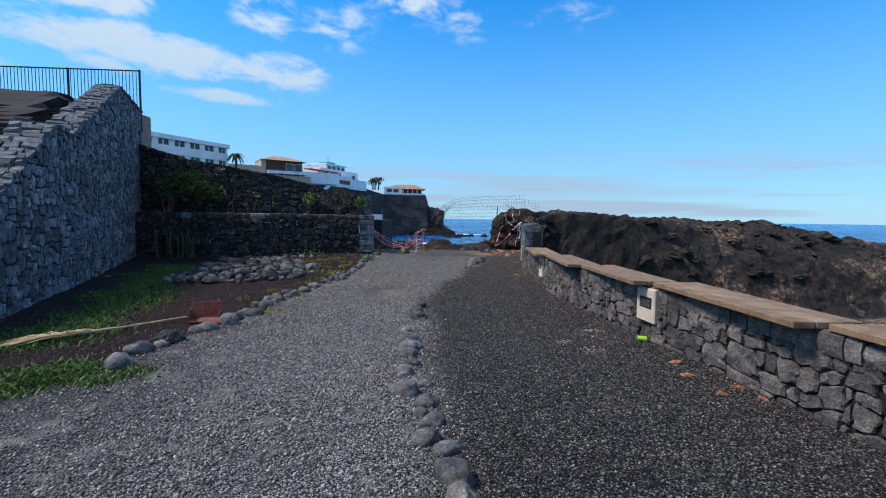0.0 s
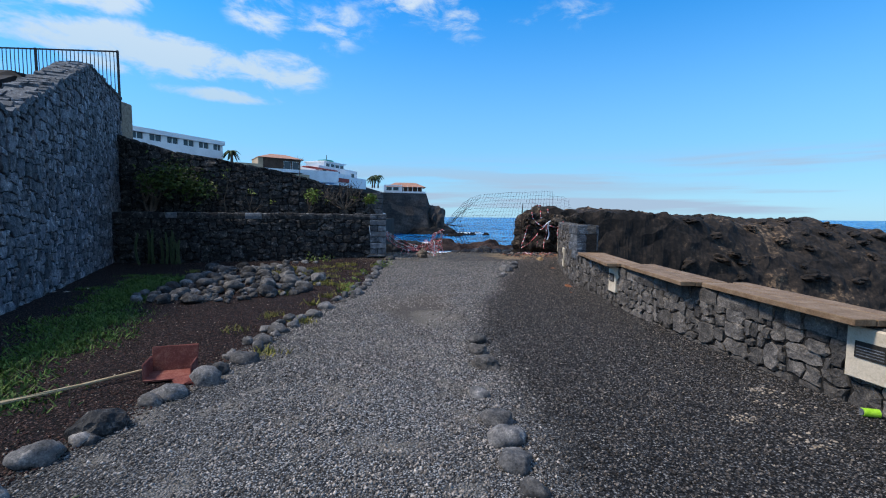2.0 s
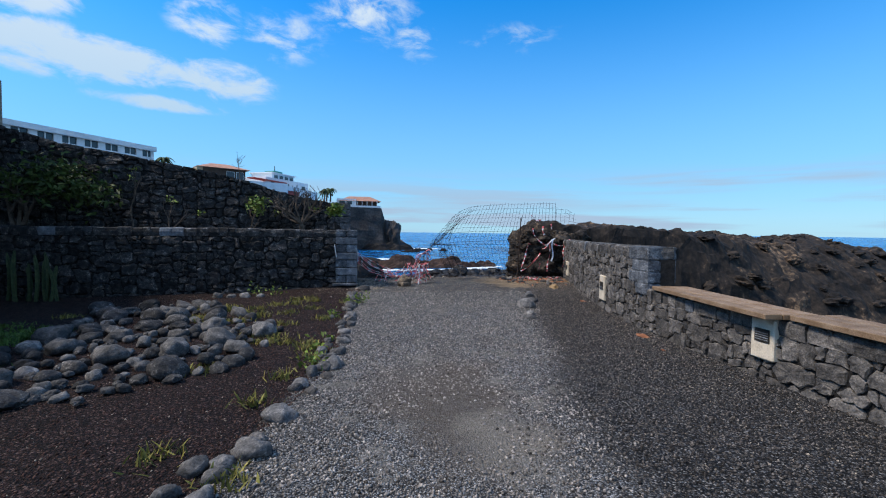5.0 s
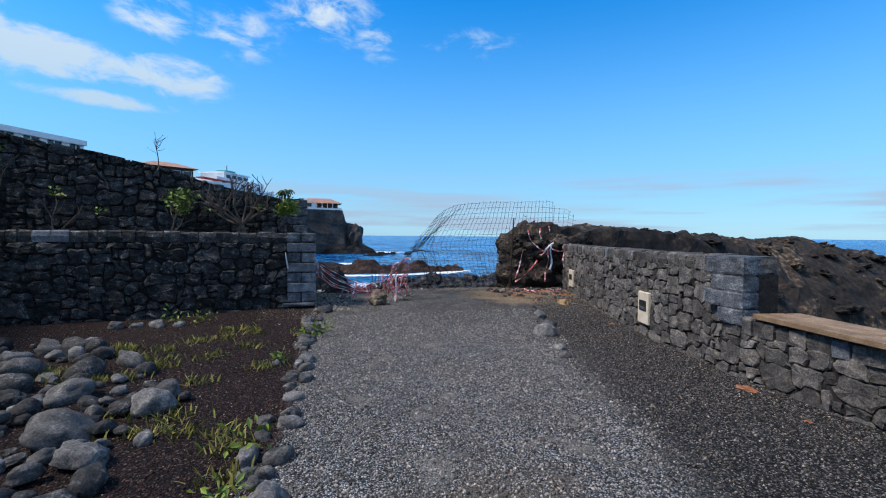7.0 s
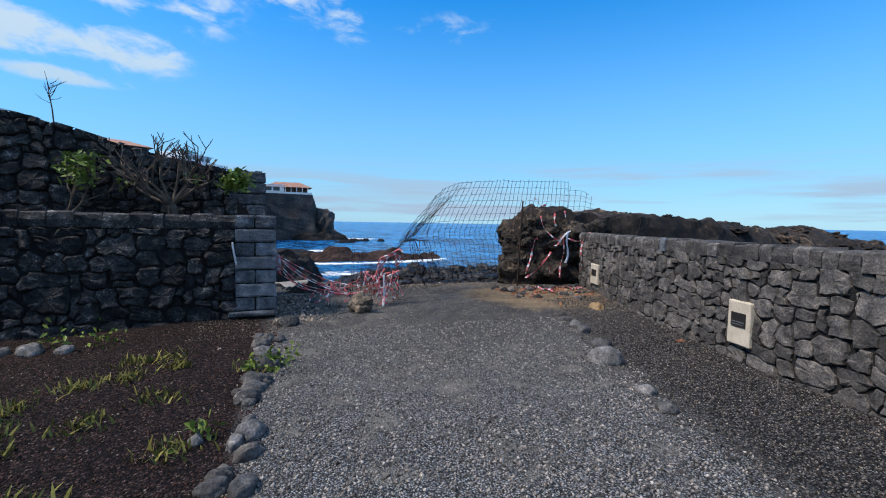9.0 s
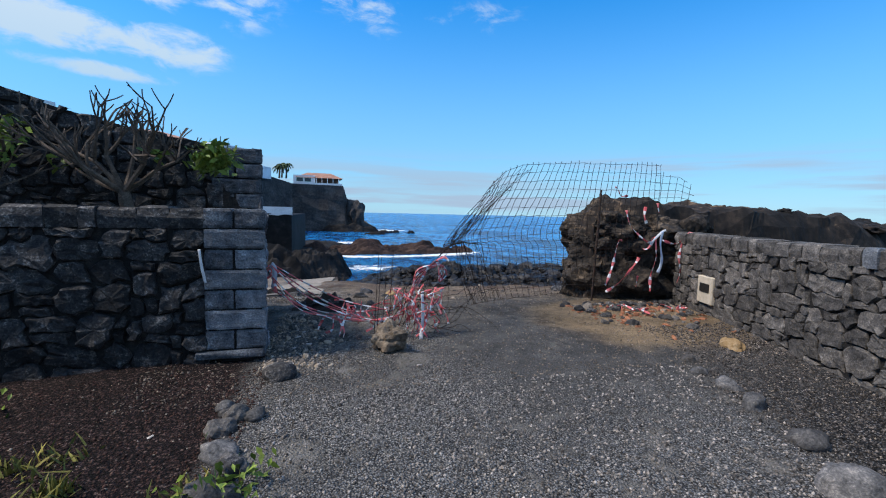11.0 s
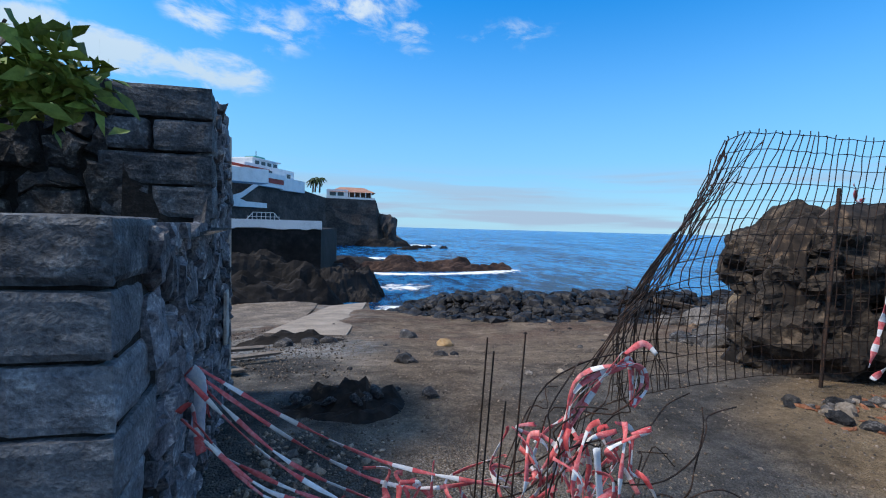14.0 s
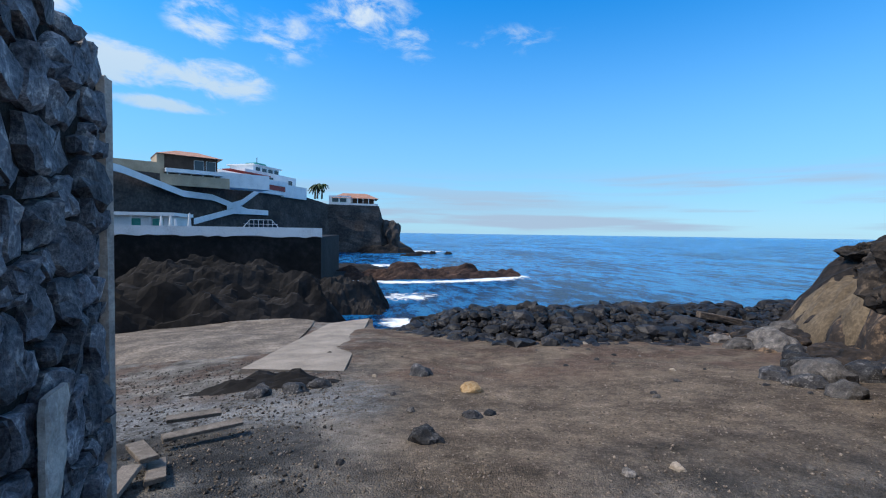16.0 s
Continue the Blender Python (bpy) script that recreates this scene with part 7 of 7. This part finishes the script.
def build_bare_shrub():
    rng = random.Random(14)
    s = empty("terrace_shrub", (-3.5, 18.35, 1.58))
    tips = []
    bm = bmesh.new()
    fork = Vector((-0.02, 0, 0.22))
    add_tube(bm, [(0.02, 0, -0.14), (0.0, 0.01, 0.08), fork], 0.075, 0.06, 8)
    for d in ((-1.0, -0.1, 0.55), (-0.75, 0.15, 0.9), (-0.25, -0.15, 1.0), (0.15, 0.2, 1.0), (0.5, -0.1, 0.75), (0.75, 0.1, 0.5), (-1.1, 0.1, 0.25), (-0.5, -0.25, 0.45), (0.4, -0.3, 0.4)):
        fan(bm, fork, Vector(d).normalized(), 0.4 * rng.uniform(0.85, 1.1), 0.03, 3, rng, tips)
    part("trunk", bm, M_BRANCH, s, "pale bare forking branches")
    verts, faces = [], []
    for c, n, sp in (((0.93, -0.12, 0.62), 330, 0.085), ((0.86, -0.1, 0.55), 60, 0.06), ((-1.15, -0.1, 0.55), 60, 0.08), ((0.3, -0.1, 0.62), 16, 0.04)):
        leaf_cluster(verts, faces, c, n, sp, 0.12, rng)
    tagged(from_lists("foliage", verts, faces, M_LEAF, parent=s), "green lance-shaped leaves", kind="stuff")
    tagged(s, "bare grey shrub with a few leaf tufts on the terrace", "shrub", "terrace shrubs")
    # the dry flower stalk on top of the upper wall
    st = empty("dry_stalk", (-5.42, 19.3, 3.1))
    bm = bmesh.new()
    add_tube(bm, [(0.05, 0, -0.1), (0.03, 0, 0.2), (0.0, 0, 0.42), (-0.02, 0, 0.62)], 0.012, 0.006, 5)
    part("stem", bm, M_BRANCH, st)
    for k in range(11):
        z = 0.3 + 0.03 * k
        d = Vector((rng.uniform(-1, 1), rng.uniform(-0.5, 0.5), rng.uniform(0.15, 0.7))).normalized() * rng.uniform(0.12, 0.3)
        bm = bmesh.new()
        add_tube(bm, [Vector((0.01, 0, z)), Vector((0.01, 0, z)) + d * 0.6, Vector((0.01, 0, z)) + d + Vector((0, 0, 0.03))], 0.006, 0.003, 4)
        part("twig", bm, M_BRANCH, st)
    tagged(st, "thin dry flower stalk growing from the wall top", "dry stalk")


build_bare_shrub()
shrub((-4.95, 18.35, 1.58), [(0.35, 0, 1), (0.75, 0, 1)], 0.45, 0.022, 2, 6, 0.35, "thin leaning shrub with pale green leaf tufts", 0.4, 0.12, 16, [((0.35, -0.05, 0.75), 50, 0.1), ((0.15, 0, 0.7), 40, 0.1)])
shrub((-7.75, 18.4, 1.6), [(0.02, 0, 1)], 0.75, 0.025, 2, 7, 0.5, "slender sapling against the dark wall", 0.45, 0.10, 12)
shrub((-6.95, 18.4, 1.6), [(0.7, 0, 1), (-0.1, 0, 1)], 0.4, 0.02, 2, 8, 0.4, "slender sapling against the dark wall", 0.5, 0.10, 10)
shrub((-10.4, 18.35, 1.6), [(-0.7, 0, 0.9), (0.5, -0.1, 1), (0.05, 0, 1)], 0.55, 0.075, 3, 9, 0.5, "pale forking shrub with a broad dark green crown", 0.6, 0.16, 14, [((1.3, -0.15, 1.05), 420, 0.32), ((0.9, 0, 1.4), 300, 0.3), ((1.8, -0.1, 0.9), 260, 0.26), ((0.4, 0, 1.2), 220, 0.3)], M_LEAF_DARK)


def build_cacti():
    rng = random.Random(91)
    for i in range(11):
        x = -9.95 + i * 0.125 + rng.uniform(-0.04, 0.04)
        yy = 17.1 + rng.uniform(-0.2, 0.15)
        h = rng.uniform(0.75, 1.2)
        z = ground_height(x, yy)
        bm = bmesh.new()
        rings = []
        bend = rng.uniform(-0.08, 0.08) if i else -0.1
        for k in range(8):
            t = k / 7
            r = 0.042 * (1 if t < 0.9 else 0.45)
            cx = bend * math.sin(t * 3.1)
            rings.append([bm.verts.new((cx + r * (1.0 if j % 2 else 0.68) * math.cos(2 * math.pi * j / 10), r * (1.0 if j % 2 else 0.68) * math.sin(2 * math.pi * j / 10), t * h)) for j in range(10)])
        for a, b in zip(rings, rings[1:]):
            for j in range(10):
                bm.faces.new((a[j], a[(j + 1) % 10], b[(j + 1) % 10], b[j]))
        bm.faces.new(rings[-1])
        ob = part("column_cactus", bm, M_CACTUS)
        ob.location = (x, yy, z - 0.02)
        tagged(ob, "upright ribbed green cactus column before the wall", "cactus", "cactus columns")


build_cacti()


def grass(name, spots, mat, seed, label, tall=0.09):
    """Blades scattered round spots: (x, y, spread, number)."""
    rng = np.random.RandomState(seed)
    vs, fs, o = [], [], 0
    for x, y, sp, n in spots:
        px = rng.normal(x, sp, n)
        py = rng.normal(y, sp * 0.8, n)
        for a, b in zip(px, py):
            z = ground_height(a, b) - 0.005
            h = tall * rng.uniform(0.4, 1.3)
            t = rng.uniform(0, 6.283)
            w = rng.uniform(0.005, 0.012)
            lx, ly = rng.normal(0, 0.045, 2)
            c, s = math.cos(t) * w, math.sin(t) * w
            vs += [(a - c, b - s, z), (a + c, b + s, z), (a + lx * 0.5 + c * 0.8, b + ly * 0.5 + s * 0.8, z + h * 0.6), (a + lx * 0.5 - c * 0.8, b + ly * 0.5 - s * 0.8, z + h * 0.6), (a + lx, b + ly, z + h)]
            fs += [(o, o + 1, o + 2, o + 3), (o + 3, o + 2, o + 4)]
            o += 5
    ob = from_lists(name, vs, fs, mat)
    tagged(ob, label, "grass", kind="stuff")


gs = random.Random(101)
lawn = []
for i in range(110):
    t = gs.random()
    y = 4.9 + 9.2 * t
    x = lerp_table(y, [(4.9, -4.9), (6.5, -5.0), (8, -5.3), (10, -6.3), (13.5, -7.6)]) + gs.gauss(0, 0.32)
    lawn.append((x, y, 0.2, 150))
for i in range(22):
    lawn.append((-4.0 + gs.gauss(0, 0.45), 4.35 + gs.gauss(0, 0.16), 0.12, 130))
grass("lawn_grass", lawn, M_GRASS, 1, "patch of fresh green grass along the stair wall", 0.055)
weeds = [(-3.1 + gs.gauss(0, 0.5), 13.5 + gs.gauss(0, 0.9), 0.10, 60) for i in range(14)] + [(-4.6 + gs.gauss(0, 1.0), 14.8 + gs.gauss(0, 0.6), 0.11, 70) for i in range(16)] + [(-2.55 + gs.gauss(0, 0.12), y, 0.09, 60) for y in (7.2, 8.6, 9.9, 10.6, 11.3, 12.0)] + [(-3.2, 9.0, 0.1, 60), (-3.4, 8.2, 0.1, 40), (-3.6, 11.0, 0.1, 50), (-2.82, 15.55, 0.06, 90)]
grass("bed_weeds", weeds, M_DRYGRASS, 2, "yellow-green weeds among stones in the bed", 0.08)


def weed_clump(x, y, n, sp, seed):
    rng = random.Random(seed)
    verts, faces = [], []
    leaf_cluster(verts, faces, (0, 0, 0.05), n, sp, 0.09, rng, 0.7)
    ob = from_lists("leafy_weed", verts, faces, M_LEAF)
    ob.location = (x, y, ground_height(x, y))
    tagged(ob, "low leafy green weed beside the kerb", "weed", "leafy weeds", "stuff")


for k, (x, y, n, sp) in enumerate(((-1.85, 15.35, 90, 0.10), (-2.05, 15.2, 60, 0.09), (-2.35, 10.9, 60, 0.1), (-2.3, 11.6, 40, 0.09), (-2.35, 14.0, 40, 0.07), (-3.9, 16.7, 50, 0.12), (-4.4, 16.9, 50, 0.12))):
    weed_clump(x, y, n, sp, 200 + k)


# ---- loose gravel over the ground ----
def pebbles(name, mat, region, n, lo, hi, seed, label):
    rng = np.random.RandomState(seed)
    xy = region(rng, n)
    n = len(xy)
    z = np.array([ground_height(float(a), float(b)) for a, b in xy])
    r = lo + (hi - lo) * rng.rand(n) ** 2
    base = np.array([(1, 0, 0), (0, 1, 0), (-1, 0, 0), (0, -1, 0), (0, 0, 0.75), (0, 0, -0.5)])
    ang = rng.rand(n) * 6.283
    v = np.repeat(base[None], n, 0) * (1 + rng.uniform(-0.35, 0.35, (n, 6, 1))) * r[:, None, None]
    v[:, :, 1] *= rng.uniform(0.55, 1.0, (n, 1))
    v[:, :, 2] += rng.uniform(-0.3, 0.3, (n, 6)) * r[:, None]
    c, s = np.cos(ang)[:, None], np.sin(ang)[:, None]
    x = v[:, :, 0] * c - v[:, :, 1] * s + xy[:, 0:1]
    y = v[:, :, 0] * s + v[:, :, 1] * c + xy[:, 1:2]
    co = np.stack([x, y, v[:, :, 2] + z[:, None] + 0.15 * r[:, None]], -1).reshape(-1)
    tri = np.array([(0, 1, 4), (1, 2, 4), (2, 3, 4), (3, 0, 4), (1, 0, 5), (2, 1, 5), (3, 2, 5), (0, 3, 5)])
    idx = (tri[None] + (np.arange(n) * 6)[:, None, None]).reshape(-1).astype(np.int32)
    me = bpy.data.meshes.new(name)
    me.vertices.add(n * 6)
    me.vertices.foreach_set("co", co)
    me.loops.add(len(idx))
    me.loops.foreach_set("vertex_index", idx)
    me.polygons.add(n * 8)
    me.polygons.foreach_set("loop_start", np.arange(0, n * 24, 3, dtype=np.int32))
    me.update(calc_edges=True)
    me.materials.append(mat)
    tagged(new(name, me), label, "gravel", kind="stuff")


def left_kerb(y):
    return np.interp(y, [0, 4.6, 6.3, 8.1, 9.5, 11, 13.2, 17], [-4.0, -3.4, -3.0, -2.85, -2.5, -2.15, -2.05, -1.9])


def right_edge(y):
    return -0.12 + 0.33 * np.maximum(y - 8.6, 0)


def path_region(rng, n):
    y = 0.2 + 16.3 * rng.rand(n) ** 1.6
    a, b = left_kerb(y), np.minimum(right_edge(y) + 0.12 * np.sin(y * 2.3) + rng.normal(0, 0.13, n), 2.4)
    x = a + (b - a) * rng.rand(n)
    worn = np.exp(-((x + 0.9) / 0.55) ** 2 - ((y - 9.4) / 0.9) ** 2)
    rim = np.clip((-1.7 - x) / 1.6, 0, 1) * (y < 7) + 0.5 * (np.sin(x * 2.3 + 1.0) * np.sin(y * 1.9) > 0.45)
    keep = rng.rand(n) > np.clip(worn * 0.9 + rim * 0.6, 0, 0.95)
    return np.stack([x, y], 1)[keep]


def cinder_region(rng, n):
    y = 0.8 + 17 * rng.rand(n) ** 1.2
    a = right_edge(y) + 0.12 * np.sin(y * 2.3) + rng.normal(0, 0.13, n)
    b = np.array([right_x(float(k)) - 0.05 for k in y])
    ok = b > a
    return np.stack([a + (b - a) * rng.rand(n), y], 1)[ok]


def soil_region(rng, n):
    y = 4.6 + 12.6 * rng.rand(n)
    b = left_kerb(y)
    return np.stack([b - 4.5 * rng.rand(n) ** 1.5, y], 1)


def earth_region(rng, n):
    return np.stack([-3 + 8 * rng.rand(n), 16.5 + 12 * rng.rand(n) ** 1.3], 1)


pebbles("path_gravel", M_PEBBLE_PATH, path_region, 110000, 0.005, 0.0185, 1, "loose grey crushed gravel on the path")
pebbles("cinder_gravel", M_PEBBLE_CINDER, cinder_region, 60000, 0.005, 0.018, 2, "black volcanic cinder with pale chips")
pebbles("soil_crumbs", M_PEBBLE_SOIL, soil_region, 30000, 0.005, 0.016, 3, "reddish volcanic grit on the planted bed")
pebbles("earth_grit", M_PEBBLE_EARTH, earth_region, 26000, 0.004, 0.017, 4, "stony grit on bare earth")


pebbles("cinder_chips", M_PEBBLE_PALE, cinder_region, 6000, 0.003, 0.013, 6, "pale stone chips and straw bits on black cinder")
pebbles("soil_chips", M_PEBBLE_PALE, soil_region, 2600, 0.004, 0.013, 7, "pale chips and dry bits on the planted bed")
pebbles("shore_chips", M_PEBBLE_PALE, earth_region, 800, 0.004, 0.012, 8, "pale chips strewn on bare earth")


def rubble_region(rng, n):
    return np.stack([-7.5 + 6.0 * rng.rand(n), 20.8 + 6.2 * rng.rand(n)], 1)


pebbles("rubble_chips", M_PEBBLE_RUBBLE, rubble_region, 6000, 0.005, 0.028, 5, "grey broken concrete chips on the slope")


def litter_region(rng, n):
    return np.stack([-2.0 + np.abs(rng.normal(0, 0.42, n)), 17.05 + 2.3 * rng.rand(n)], 1)


pebbles("litter_chips", M_PEBBLE_PALE, litter_region, 1100, 0.005, 0.028, 9, "pale plaster chips and scraps along the wall's foot")
